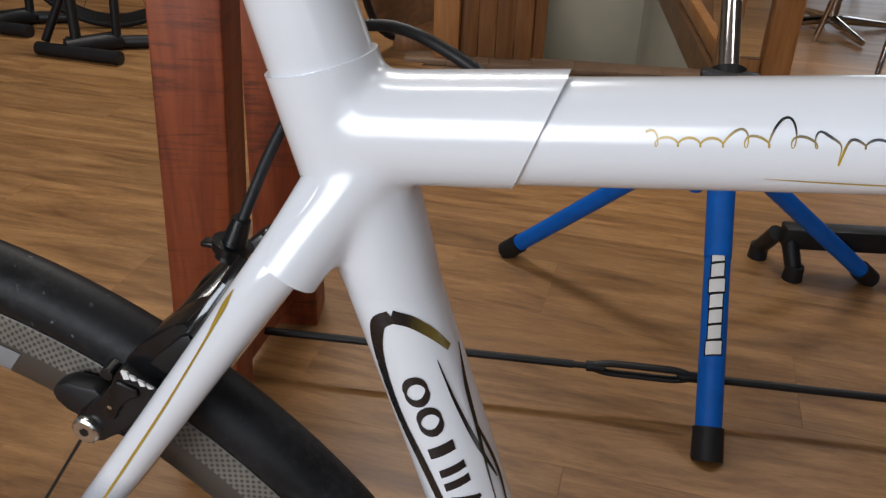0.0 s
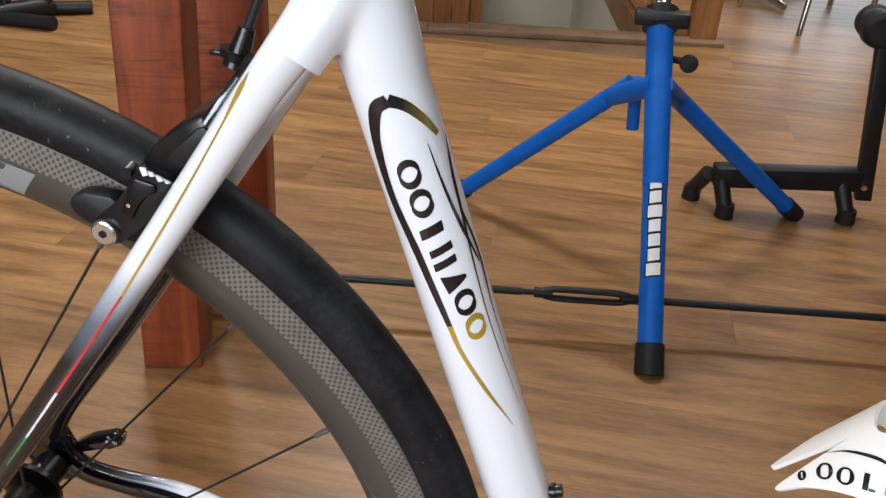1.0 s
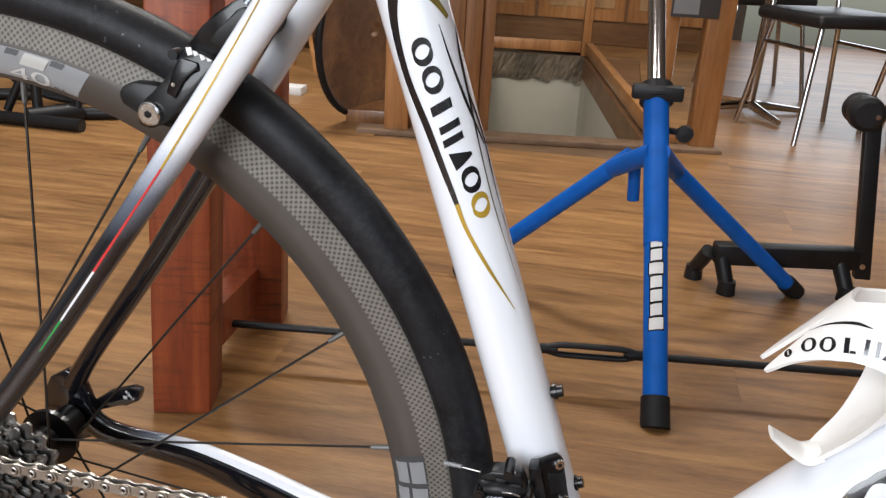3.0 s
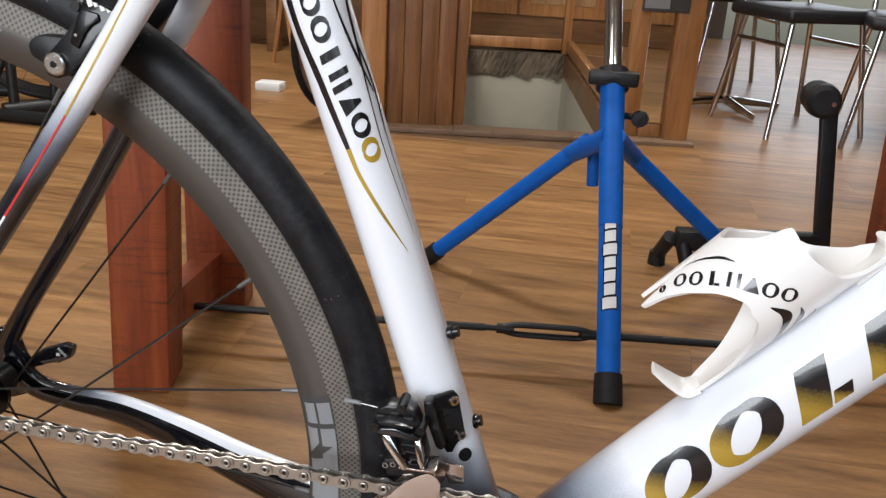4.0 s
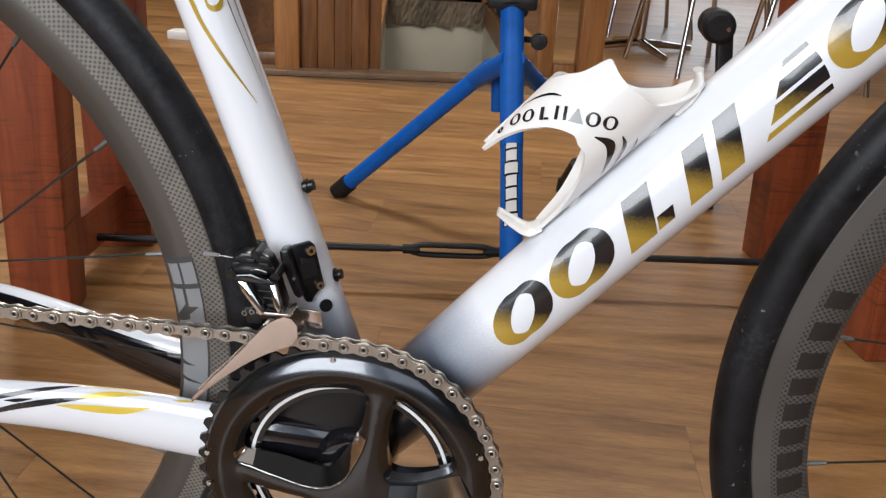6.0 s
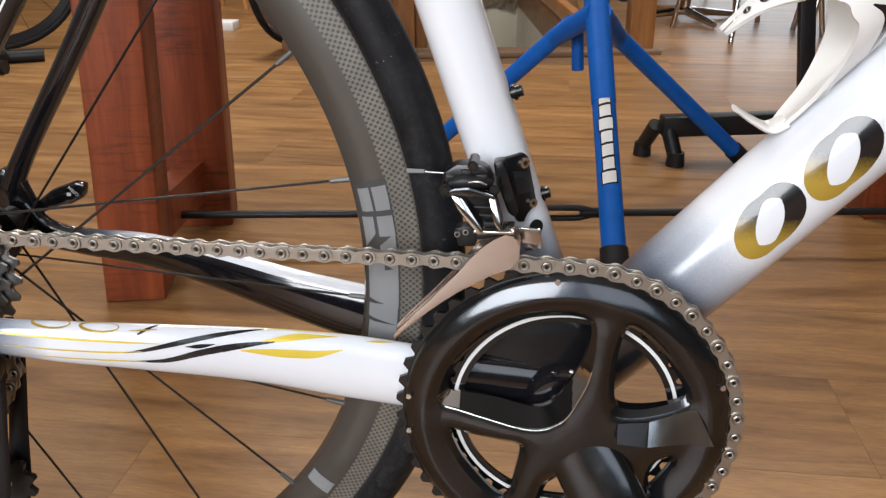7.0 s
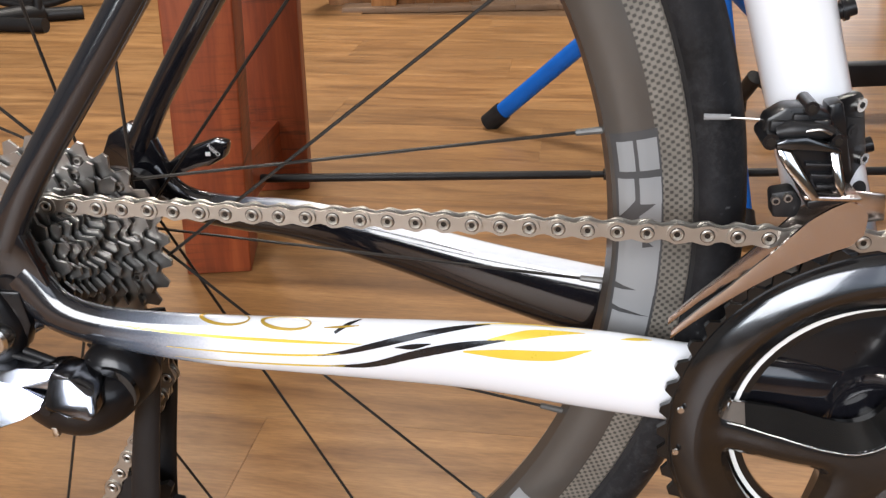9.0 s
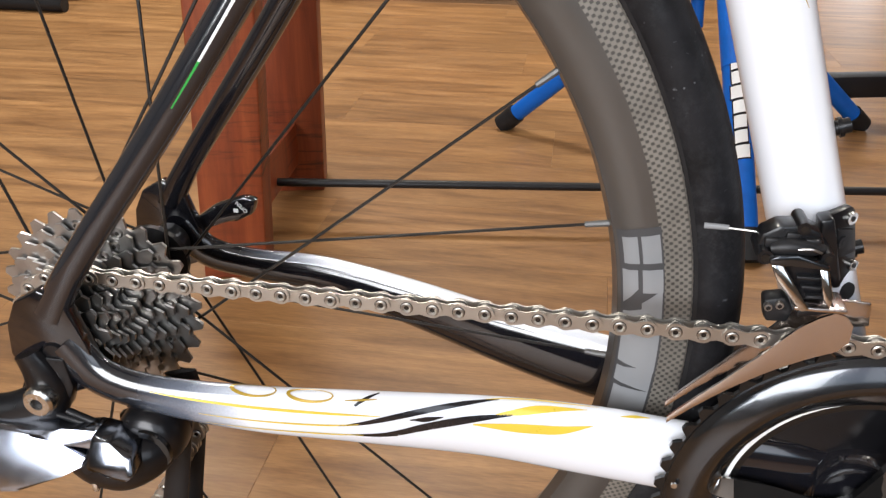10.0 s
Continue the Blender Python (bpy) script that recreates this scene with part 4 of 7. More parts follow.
for t in sp.tris:
    for i in t:
        if i not in verts:
            x, z, d, w = sp.pts[i]
            depth = spider_face(math.hypot(x, z))
            depth -= 2.4 * (1 - math.exp(-max(0.0, -d) / 5.0)) - 1.6
            if d > 0:
                depth += d * float(np.interp(w, (4, 9), (0.9, 0.62 if x > 22 else 1.15)))
            verts[i] = bm.verts.new((BB.x + x / 1000, depth / 1000, BB.z + z / 1000))
for t in sp.tris:
    f = bm.faces.new([verts[i] for i in t])
    x, z, d, w = (sum(sp.pts[i][k] for i in t) / 3 for k in range(4))
    if d > 0 and w > 5.5:
        # sloping flanks: mirror-polished at the arms' ends, black between
        f.material_index = 2 if (x < -63 or (46 < x < 90 and z < 18) or (x > 4 and 14 < z < 38 and x < 16)) else 1
rim_edges = [e for e in bm.edges if len(e.link_faces) == 1]
ext = bmesh.ops.extrude_edge_only(bm, edges=rim_edges)["geom"]
for v in ext:
    if isinstance(v, bmesh.types.BMVert):
        v.co.y = -0.0462
part("spider", bm, [M_crank, M_crank_black, M_chrome], crank, "polished dark four-arm spider with hollow ring and mirror facets", angle=14)


def wedge(low, high, mat, label, rise=6.2):
    """A bevelled facet on the right arm: proud along its lower edge, flush along its upper one; places in mm."""
    bm = bmesh.new()
    rows = []
    n = 8
    for i in range(n + 1):
        f = i / n
        row = []
        for (x0, z0), (x1, z1), lift in ((low[0], low[1], rise), (high[0], high[1], 0.25)):
            x, z = x0 + (x1 - x0) * f, z0 + (z1 - z0) * f
            row.append(bm.verts.new((BB.x + x / 1000, (spider_face(math.hypot(x, z)) - lift) / 1000, BB.z + z / 1000)))
        for v in row[::-1]:
            row.append(bm.verts.new((v.co.x, v.co.y + 0.0075, v.co.z)))
        rows.append(row)
    for p, q in zip(rows, rows[1:]):
        for k in range(4):
            bm.faces.new((p[k], p[(k + 1) % 4], q[(k + 1) % 4], q[k]))
    bm.faces.new(rows[0])
    bm.faces.new(rows[-1][::-1])
    bmesh.ops.bevel(bm, geom=[e for e in bm.edges if len(e.link_faces) == 2 and e.calc_face_angle(0) > 0.6], offset=0.0003, segments=1, affect="EDGES")
    return part("polished_facet", bm, mat, crank, label)


wedge(((49, -6.0), (87, -3.5)), ((49.5, 7.5), (76, 16.5)), M_chrome, "mirror-polished facet")
wedge(((31, -3.5), (48, -6.0)), ((31, 6.5), (48.5, 7.3)), M_black, "gloss black facet")
edge_pts = [(x, z) for x, z, w in OPENINGS[0] if w > 5.5]
turn = next(i for i in range(len(edge_pts)) if math.dist(edge_pts[i], edge_pts[i - 1]) > 12)
edge_pts = edge_pts[turn:] + edge_pts[:turn]
edge = Tube([(BB.x + x / 1000, spider_face(math.hypot(x, z)) / 1000, BB.z + z / 1000, 0.0004, 0.0004) for x, z in edge_pts[:-3]], 60, 8)
part("polished_edge", edge.mesh(), M_bolt, crank, "thin polished edge line")
arm_rows = []
for r, hh, y, hw in ((-0.002, 0.0080, -0.0500, 0.0040), (0.012, 0.0170, -0.0533, 0.0068), (0.026, 0.0212, -0.0566, 0.0082), (0.042, 0.0226, -0.0612, 0.0092), (0.058, 0.0215, -0.0660, 0.0095), (0.090, 0.0170, -0.0735, 0.0088), (0.140, 0.0155, -0.0790, 0.0082), (0.168, 0.0165, -0.0815, 0.0078), (0.184, 0.0100, -0.0820, 0.0060)):
    arm_rows.append((*polar(BB, -57, r, y), hh, hw))
arm_tube = Tube(arm_rows, 44, 32)
arm = part("crank_arm", arm_tube.mesh(), M_crank, crank, "black crank arm with small pale marks")
for k in range(3):
    part("pale_mark", bar(bmesh.new(), arm_tube, 0.066 + 0.0105 * k, 0.0715 + 0.0105 * k, -0.0030, 0.0030, -0.25), M_sticker, arm, "pale block mark")
axle = bmesh.new()
rod(axle, (BB.x, -0.052, BB.z), (BB.x, 0.064, BB.z), 0.012, None, 24)
part("axle", axle, M_black, crank)
for deg in (20, -22, 172, 187, 95):
    p = Vector(polar(BB, deg, 0.0945, -0.0546))
    part("ring_pin", rod(bmesh.new(), p, p + Vector((0, -0.0012, 0)), 0.0016, None, 10), M_bolt, crank)

# cassette
cassette = new("cassette")
cassette.parent = bike
tagged(cassette, "grey steel eleven-cog cassette")
TEETH = (11, 12, 13, 14, 15, 16, 17, 19, 21, 24, 27)
for k, n in enumerate(TEETH):
    y = -0.0600 + 0.00374 * k
    pr = 0.0127 / (2 * math.sin(math.pi / n))
    bm = bmesh.new()
    toothed(bm, HUB, n, pr - 0.0022, pr + 0.0030, max(pr - 0.0135, 0.016), y - 0.0009, y + 0.0009, 0.37 * k)
    for j in range(n // 2):
        a = 2 * math.pi * (j + 0.25 * k) / (n // 2)
        c = HUB + Vector(((pr - 0.0062) * math.cos(a), y - 0.0009, (pr - 0.0062) * math.sin(a)))
        rod(bm, c, c + Vector((0, -0.0014, 0)), 0.0030, 0.0022, 8)
        # dark centre: shade of the rivet's hollow as colour
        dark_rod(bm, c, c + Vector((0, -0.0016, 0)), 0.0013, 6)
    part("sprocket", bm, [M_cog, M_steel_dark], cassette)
core = bmesh.new()
lathe(core, [(0.0, -0.0635), (0.013, -0.0635), (0.0165, -0.0620), (0.0172, -0.018), (0.0, -0.018)], HUB, 32, closed=False)
part("lockring_body", core, M_black, cassette)

# chain
P1, P2 = Vector((-0.3640, 0, 0.2745)), Vector((-0.3705, 0, 0.1810))
MECH = Vector((-0.0065, 0.0, 0.0065))
track_pts = []


def arc(c, r, a0, a1, y0, y1):
    n = max(4, int(abs(a1 - a0) / 4))
    for i in range(n + 1):
        f = i / n
        track_pts.append(Vector(polar(c, a0 + (a1 - a0) * f, r, y0 + (y1 - y0) * f)))


arc(BB, 0.1011, -96, 91.5, -0.0475, -0.0475)
arc(HUB, 0.0322, 92, 262, -0.0475, -0.0475)
arc(P1 + MECH, 0.0215, 118, -18, -0.0500, -0.0510)
arc(P2 + MECH, 0.0215, 160, 276, -0.0510, -0.0505)
track_pts.append(Vector(polar(BB, -96, 0.1011, -0.0475)))
pins = [track_pts[0]]
seg_i, pos = 0, track_pts[0]
while seg_i < len(track_pts) - 1:
    # next pin 12.7 mm on along the track
    need = 0.0127
    while seg_i < len(track_pts) - 1:
        d = (track_pts[seg_i + 1] - pos).length
        if d >= need:
            pos = pos + (track_pts[seg_i + 1] - pos) * (need / d)
            break
        need -= d
        seg_i += 1
        pos = track_pts[seg_i]
    else:
        break
    pins.append(pos)


def link_mesh(name, half, thick, fat, waist, pin):
    bm = bmesh.new()
    pts = []
    for c, a0 in ((0.0127, -110), (0.0, 70)):
        for i in range(9):
            a = radians(a0 + 220 * i / 8)
            pts.append((c + fat * math.cos(a), fat * math.sin(a)))
        pts.append((0.00635, waist if c > 0 else -waist))
    for sy in (-1, 1):
        outline(bm, pts, sy * half - thick / 2, sy * half + thick / 2)
    for x in (0.0, 0.0127):
        rod(bm, (x, -half, 0), (x, half, 0), 0.0036, None, 10)
    if pin:
        for x in (0.0, 0.0127):
            # dark disc under the collar: shade round the pin as colour
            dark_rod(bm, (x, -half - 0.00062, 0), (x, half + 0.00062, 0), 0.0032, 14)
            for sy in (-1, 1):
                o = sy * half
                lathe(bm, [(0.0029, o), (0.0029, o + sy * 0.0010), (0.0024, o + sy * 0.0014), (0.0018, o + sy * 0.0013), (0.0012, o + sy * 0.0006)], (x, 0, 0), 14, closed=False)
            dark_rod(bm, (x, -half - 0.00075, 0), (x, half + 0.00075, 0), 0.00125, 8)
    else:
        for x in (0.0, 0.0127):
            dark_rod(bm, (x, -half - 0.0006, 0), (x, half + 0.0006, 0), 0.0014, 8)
    finish(bm)
    me = bpy.data.meshes.new(name)
    bm.to_mesh(me)
    bm.free()
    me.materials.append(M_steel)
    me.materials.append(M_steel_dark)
    return me


OUTER = link_mesh("outer_link", 0.0026, 0.0010, 0.0046, 0.0031, True)
INNER = link_mesh("inner_link", 0.0016, 0.0010, 0.0044, 0.0030, False)
chain = new("chain")
chain.parent = bike
tagged(chain, "nickel-plated bicycle chain")
for i, (p, q) in enumerate(zip(pins, pins[1:])):
    d = (q - p).normalized()
    up = d.cross(Vector((0, 1, 0)))
    m = Matrix((d, Vector((0, 1, 0)) - d * d.y, up)).transposed().to_4x4()
    ob = new("outer_link" if i % 2 else "inner_link", OUTER if i % 2 else INNER)
    ob.parent = chain
    ob.matrix_basis = Matrix.Translation(p) @ m

# rear derailleur
rd = new("rear_derailleur")
rd.parent = bike
rd.location = MECH
tagged(rd, "black and chrome rear derailleur")
hang = bmesh.new()
outline(hang, [(-0.413, 0.330), (-0.396, 0.330), (-0.394, 0.312), (-0.400, 0.298), (-0.412, 0.296), (-0.418, 0.308)], -0.076, -0.068, 0.002)
part("hanger_link", hang, M_black, rd, "black hanger link")
up_k = Tube([(-0.416, -0.074, 0.331, 0.008, 0.006), (-0.411, -0.074, 0.318, 0.0105, 0.007), (-0.411, -0.075, 0.303, 0.0125, 0.0075), (-0.428, -0.077, 0.294, 0.012, 0.008), (-0.450, -0.078, 0.292, 0.010, 0.008)], 22, 20)
part("upper_knuckle", up_k.mesh(), M_black, rd, "black upper knuckle")
hb = bmesh.new()
lathe(hb, [(0.0030, -0.0845), (0.0034, -0.0872), (0.0068, -0.0872), (0.0082, -0.0858), (0.0085, -0.0830), (0.0080, -0.0760)], (-0.4088, 0, 0.3084), 32, closed=False)
part("hanger_bolt", hb, M_bolt, rd, "silver hex bolt")
sk = bmesh.new()
rod(sk, (-0.4088, -0.0850, 0.3084), (-0.4088, -0.0800, 0.3084), 0.0036, None, 6)
part("bolt_socket", sk, M_black_matt, rd)
for dz in (0, 1):
    ck = Tube([(-0.404 + 0.006 * dz, -0.079, 0.297 + 0.003 * dz, 0.0016, 0.002), (-0.386 + 0.004 * dz, -0.081, 0.294 + 0.002 * dz, 0.0018, 0.002), (-0.366, -0.080, 0.288 + 0.003 * dz, 0.0018, 0.002)], 12, 12)
    part("spring_bar", ck.mesh(), M_black_matt, rd)
lk = bmesh.new()
outline(lk, [(-0.4520, 0.2950), (-0.4149, 0.2925), (-0.3990, 0.2868), (-0.3790, 0.2842), (-0.3776, 0.2800), (-0.3960, 0.2758), (-0.4196, 0.2632), (-0.4520, 0.2600)], -0.0965, -0.0850, 0.0030)
part("polished_link", lean(lk, 0.279, 0.5), M_silver_link, rd, "silver polished parallelogram link")
lk = bmesh.new()
outline(lk, [(-0.4300, 0.2935), (-0.3968, 0.2938), (-0.3780, 0.2985), (-0.3720, 0.2960), (-0.3800, 0.2868), (-0.3990, 0.2880)], -0.0900, -0.0800, 0.0020)
part("upper_link", lean(lk, 0.293, 0.5), M_silver_link, rd, "silver polished upper link")
kn = Tube([(-0.3900, -0.0860, 0.2735, 0.0075, 0.0085), (-0.3800, -0.0890, 0.2745, 0.0120, 0.0095), (-0.3680, -0.0890, 0.2765, 0.0150, 0.0100), (-0.3560, -0.0850, 0.2800, 0.0130, 0.0100), (-0.3480, -0.0780, 0.2830, 0.0100, 0.0090)], 22, 26)
part("lower_knuckle", kn.mesh(), M_black, rd, "black lower knuckle")
kd = bmesh.new()
lathe(kd, [(0.0, -0.0855), (0.0095, -0.0850), (0.0150, -0.0825), (0.0178, -0.0780), (0.0184, -0.0700), (0.0178, -0.0640), (0.0, -0.0630)], (-0.3560, 0, 0.2862), 40, closed=False)
part("knuckle_cap", kd, M_black, rd, "round black pivot housing")
kd = bmesh.new()
lathe(kd, [(0.0100, -0.0865), (0.0130, -0.0860), (0.0135, -0.0835), (0.0095, -0.0840)], (-0.3545, 0, 0.2838), 32, -60, 100)
part("housing_ridge", kd, M_crank_black, rd)
facet = bmesh.new()
outline(facet, [(-0.3765, 0.3000), (-0.3660, 0.2975), (-0.3545, 0.2930), (-0.3520, 0.2835), (-0.3560, 0.2800), (-0.3660, 0.2825), (-0.3785, 0.2838)], -0.1010, -0.0830, 0.0024)
part("polished_box_end", lean(facet, 0.290, 0.5), M_link, rd, "dark polished box end")
part("pivot_pin", rod(bmesh.new(), (-0.3800, -0.1000, 0.2810), (-0.3800, -0.0850, 0.2810), 0.0028, None, 12), M_black, rd)
lim = bmesh.new()
box(lim, -0.3805, -0.3775, -0.0985, -0.0945, 0.2650, 0.2705, 0.0006)
part("limit_mark", lim, M_bolt, rd)
pc = Tube([(-0.3560, -0.0640, 0.308, 0.0100, 0.0030), (-0.3455, -0.0650, 0.297, 0.0085, 0.0030), (-0.3462, -0.0660, 0.275, 0.0064, 0.0028), (-0.3540, -0.0660, 0.238, 0.0072, 0.0028), (-0.3610, -0.0660, 0.200, 0.0080, 0.0028), (-0.3640, -0.066, 0.178, 0.006, 0.002)], 34, 18)
part("outer_cage_plate", pc.mesh(), M_black_matt, rd, "black pulley cage plate")
pi = Tube([(-0.3540, -0.0400, 0.302, 0.0100, 0.0022), (-0.3500, -0.0400, 0.284, 0.0085, 0.0022), (-0.3520, -0.0400, 0.258, 0.0070, 0.0022), (-0.3590, -0.0400, 0.218, 0.0070, 0.0022), (-0.3660, -0.0400, 0.180, 0.0085, 0.0022)], 30, 16)
part("inner_cage_plate", pi.mesh(), M_black_matt, rd)
for name, c in (("guide_pulley", P1), ("tension_pulley", P2)):
    bm = bmesh.new()
    toothed(bm, (c.x, 0, c.z), 11, 0.0190, 0.0235, 0.006, -0.0525, -0.0485)
    part(name, bm, M_black_matt, rd, "toothed black jockey wheel")
    part("pulley_bolt", rod(bmesh.new(), (c.x, -0.0560, c.z), (c.x, -0.044, c.z), 0.0040, None, 14), M_bolt, rd)

# front derailleur
fd = new("front_derailleur")
fd.parent = bike
tagged(fd, "black and chrome front derailleur on the seat tube")
cl = bmesh.new()
outline(cl, [(-0.0470, 0.4225), (-0.0410, 0.4240), (-0.0385, 0.4150), (-0.0320, 0.3930), (-0.0345, 0.3905), (-0.0380, 0.3930), (-0.0450, 0.4130)], -0.0345, -0.0240, 0.0014)
part("support_tongue", cl, M_black, fd, "black support tongue")
PL_N, PL_U = Vector((0.58, -0.815, 0)), Vector((0.815, 0.58, 0))
PL_V = Vector((-0.195, 0, 0.981))
plate_m = Matrix((PL_U, PL_N, PL_V)).transposed().to_4x4()
plate_m.translation = Vector((-0.0328, -0.0180, 0.4066))
mp = bmesh.new()
outline(mp, [(-0.0095, 0.0165), (0.0045, 0.0180), (0.0065, 0.0155), (0.0072, -0.0125), (0.0035, -0.0160), (-0.0010, -0.0165), (-0.0030, -0.0230), (-0.0075, -0.0225), (-0.0095, -0.0130)], 0.0006, 0.0050, 0.0011)
bmesh.ops.transform(mp, matrix=plate_m, verts=mp.verts)
part("mount_plate", mp, M_black, fd, "black plate bolted to the seat tube")
for u, v, r, m in ((0.0025, 0.0128, 0.0031, M_bolt), (0.0035, -0.0118, 0.0028, M_bolt), (-0.0035, 0.0020, 0.0030, M_black_matt)):
    part("mount_bolt", rod(bmesh.new(), plate_m @ Vector((u, 0.004, v)), plate_m @ Vector((u, 0.0068, v)), r, None, 12), m, fd, "small steel bolt" if m is M_bolt else "")
    part("bolt_socket", rod(bmesh.new(), plate_m @ Vector((u, 0.0060, v)), plate_m @ Vector((u, 0.0071, v)), r * 0.45, None, 6), M_black_matt, fd)
rb = bmesh.new()
outline(rb, [(-0.0060, 0.0090), (0.0040, 0.0070), (0.0045, -0.0050), (-0.0060, -0.0060)], 0.0046, 0.0060, 0.0006)
bmesh.ops.transform(rb, matrix=plate_m, verts=rb.verts)
part("plate_rib", rb, M_black_matt, fd)
arch = bmesh.new()
outline(arch, [(-0.0742, 0.4130), (-0.0732, 0.4200), (-0.0665, 0.4246), (-0.0560, 0.4256), (-0.0490, 0.4226), (-0.0455, 0.4150), (-0.0480, 0.4118), (-0.0690, 0.4108)], -0.0470, -0.0350, 0.0016)
part("body_arch", arch, M_black, fd, "black forged body")
for x0, x1, z0, z1, y in ((-0.0720, -0.0650, 0.4150, 0.4195, -0.0495), (-0.0635, -0.0575, 0.4180, 0.4225, -0.0490), (-0.0555, -0.0490, 0.4170, 0.4205, -0.0498), (-0.0610, -0.0520, 0.4128, 0.4152, -0.0505)):
    nb = bmesh.new()
    box(nb, x0, x1, y, -0.0460, z0, z1, 0.0009)
    part("body_boss", nb, M_black_matt, fd)
for x, z, r, y in ((-0.0570, 0.4250, 0.0034, -0.0490), (-0.0715, 0.4120, 0.0040, -0.0530), (-0.0450, 0.4120, 0.0034, -0.0500), (-0.0600, 0.4160, 0.0034, -0.0510)):
    part("pivot_pin", rod(bmesh.new(), (x, y, z), (x, -0.034, z), r * 0.85, None, 14), M_black, fd)
    part("pin_socket", rod(bmesh.new(), (x, y - 0.0004, z), (x, y + 0.001, z), r * 0.5, None, 6), M_steel_dark, fd)
cb = Tube([(-0.0690, -0.0480, 0.4150, 0.0030, 0.0040), (-0.0620, -0.0490, 0.4165, 0.0040, 0.0045), (-0.0530, -0.0480, 0.4160, 0.0036, 0.0045), (-0.0480, -0.0450, 0.4150, 0.0026, 0.0036)], 16, 14)
part("cable_clamp", cb.mesh(), M_black_matt, fd)
wire = Tube([(-0.0600, -0.0525, 0.4165, 0.0006, 0.0006), (-0.0540, -0.0540, 0.4180, 0.0006, 0.0006), (-0.0490, -0.0530, 0.4160, 0.0006, 0.0006)], 12, 8)
part("inner_wire", wire.mesh(), M_cog, fd)
bk = bmesh.new()
outline(bk, [(-0.0660, 0.4120), (-0.0460, 0.4100), (-0.0400, 0.3890), (-0.0530, 0.3860), (-0.0640, 0.4000)], -0.0470, -0.0330, 0.0016)
part("inner_block", bk, M_black, fd)
lw = bmesh.new()
outline(lw, [(-0.0690, 0.4095), (-0.0625, 0.4082), (-0.0495, 0.3895), (-0.0532, 0.3882), (-0.0650, 0.4015)], -0.0545, -0.0490, 0.0012)
part("chrome_link", lean(lw, 0.399, 0.24), M_chrome, fd, "mirror chrome outer link")
lw = bmesh.new()
outline(lw, [(-0.0482, 0.4085), (-0.0443, 0.4086), (-0.0405, 0.3950), (-0.0413, 0.3900), (-0.0448, 0.3950)], -0.0545, -0.0490, 0.0010)
part("chrome_link", lean(lw, 0.399, 0.24), M_chrome, fd)
lw = bmesh.new()
outline(lw, [(-0.0702, 0.4122), (-0.0665, 0.4140), (-0.0585, 0.4150), (-0.0445, 0.4104), (-0.0442, 0.4078), (-0.0580, 0.4110), (-0.0692, 0.4088)], -0.0550, -0.0480, 0.0012)
part("link_bridge", lw, M_crank, fd, "polished dark bridge")
for k in range(3):
    lw = bmesh.new()
    box(lw, -0.0560 + 0.0028 * k, -0.0445 + 0.0008 * k, -0.0500, -0.0468, 0.4010 - 0.0046 * k, 0.4024 - 0.0046 * k, 0.0005)
    part("block_rib", lw, M_black_matt, fd)
lw = bmesh.new()
outline(lw, [(-0.0545, 0.3876), (-0.0385, 0.3908), (-0.0382, 0.3880), (-0.0535, 0.3842)], -0.0548, -0.0400, 0.0009)
part("pivot_bar", lw, M_black, fd)
lim = bmesh.new()
outline(lim, [(-0.0672, 0.3880), (-0.0580, 0.3900), (-0.0535, 0.3840), (-0.0550, 0.3770), (-0.0650, 0.3765)], -0.0478, -0.0380, 0.0018)
part("limit_block", lim, M_black_matt, fd)
for x, z in ((-0.0652, 0.3853), (-0.0605, 0.3867)):
    part("limit_screw", rod(bmesh.new(), (x, -0.0500, z), (x, -0.0475, z), 0.0018, None, 10), M_cog, fd)
    part("screw_socket", rod(bmesh.new(), (x, -0.0504, z), (x, -0.0495, z), 0.0011, None, 6), M_black, fd)


def cage_plate(y, flare, name, label):
    """Curved cage plate: a tall nose over the chain and a long thin tail behind the ring."""
    bm = bmesh.new()
    n = 36
    rows = []
    for i in range(n + 1):
        f = i / n
        x = -0.0300 - 0.0720 * f
        lo = 0.3705 - 0.0260 * f - 0.0265 * f ** 1.9 + 0.004 * max(0.0, 1 - f / 0.06)
        hi = lo + float(np.interp(f, (0.0, 0.05, 0.11, 0.2, 0.3, 0.48, 0.7, 1.0), (0.0085, 0.0180, 0.0215, 0.0212, 0.0195, 0.0120, 0.0065, 0.0035)))
        rows.append((x, lo, hi, y + flare * f))
    ring = []
    for x, lo, hi, yy in rows:
        ring.append([bm.verts.new((x, yy + dy, z)) for dy, z in ((-0.0007, lo), (-0.0011, (lo + hi) / 2), (-0.0007, hi), (0.0007, hi), (0.0003, (lo + hi) / 2), (0.0007, lo))])
    for p, q in zip(ring, ring[1:]):
        for k in range(6):
            bm.faces.new((p[k], p[(k + 1) % 6], q[(k + 1) % 6], q[k]))
    bm.faces.new(ring[0])
    bm.faces.new(ring[-1][::-1])
    return part(name, bm, M_cage_metal, fd, label)


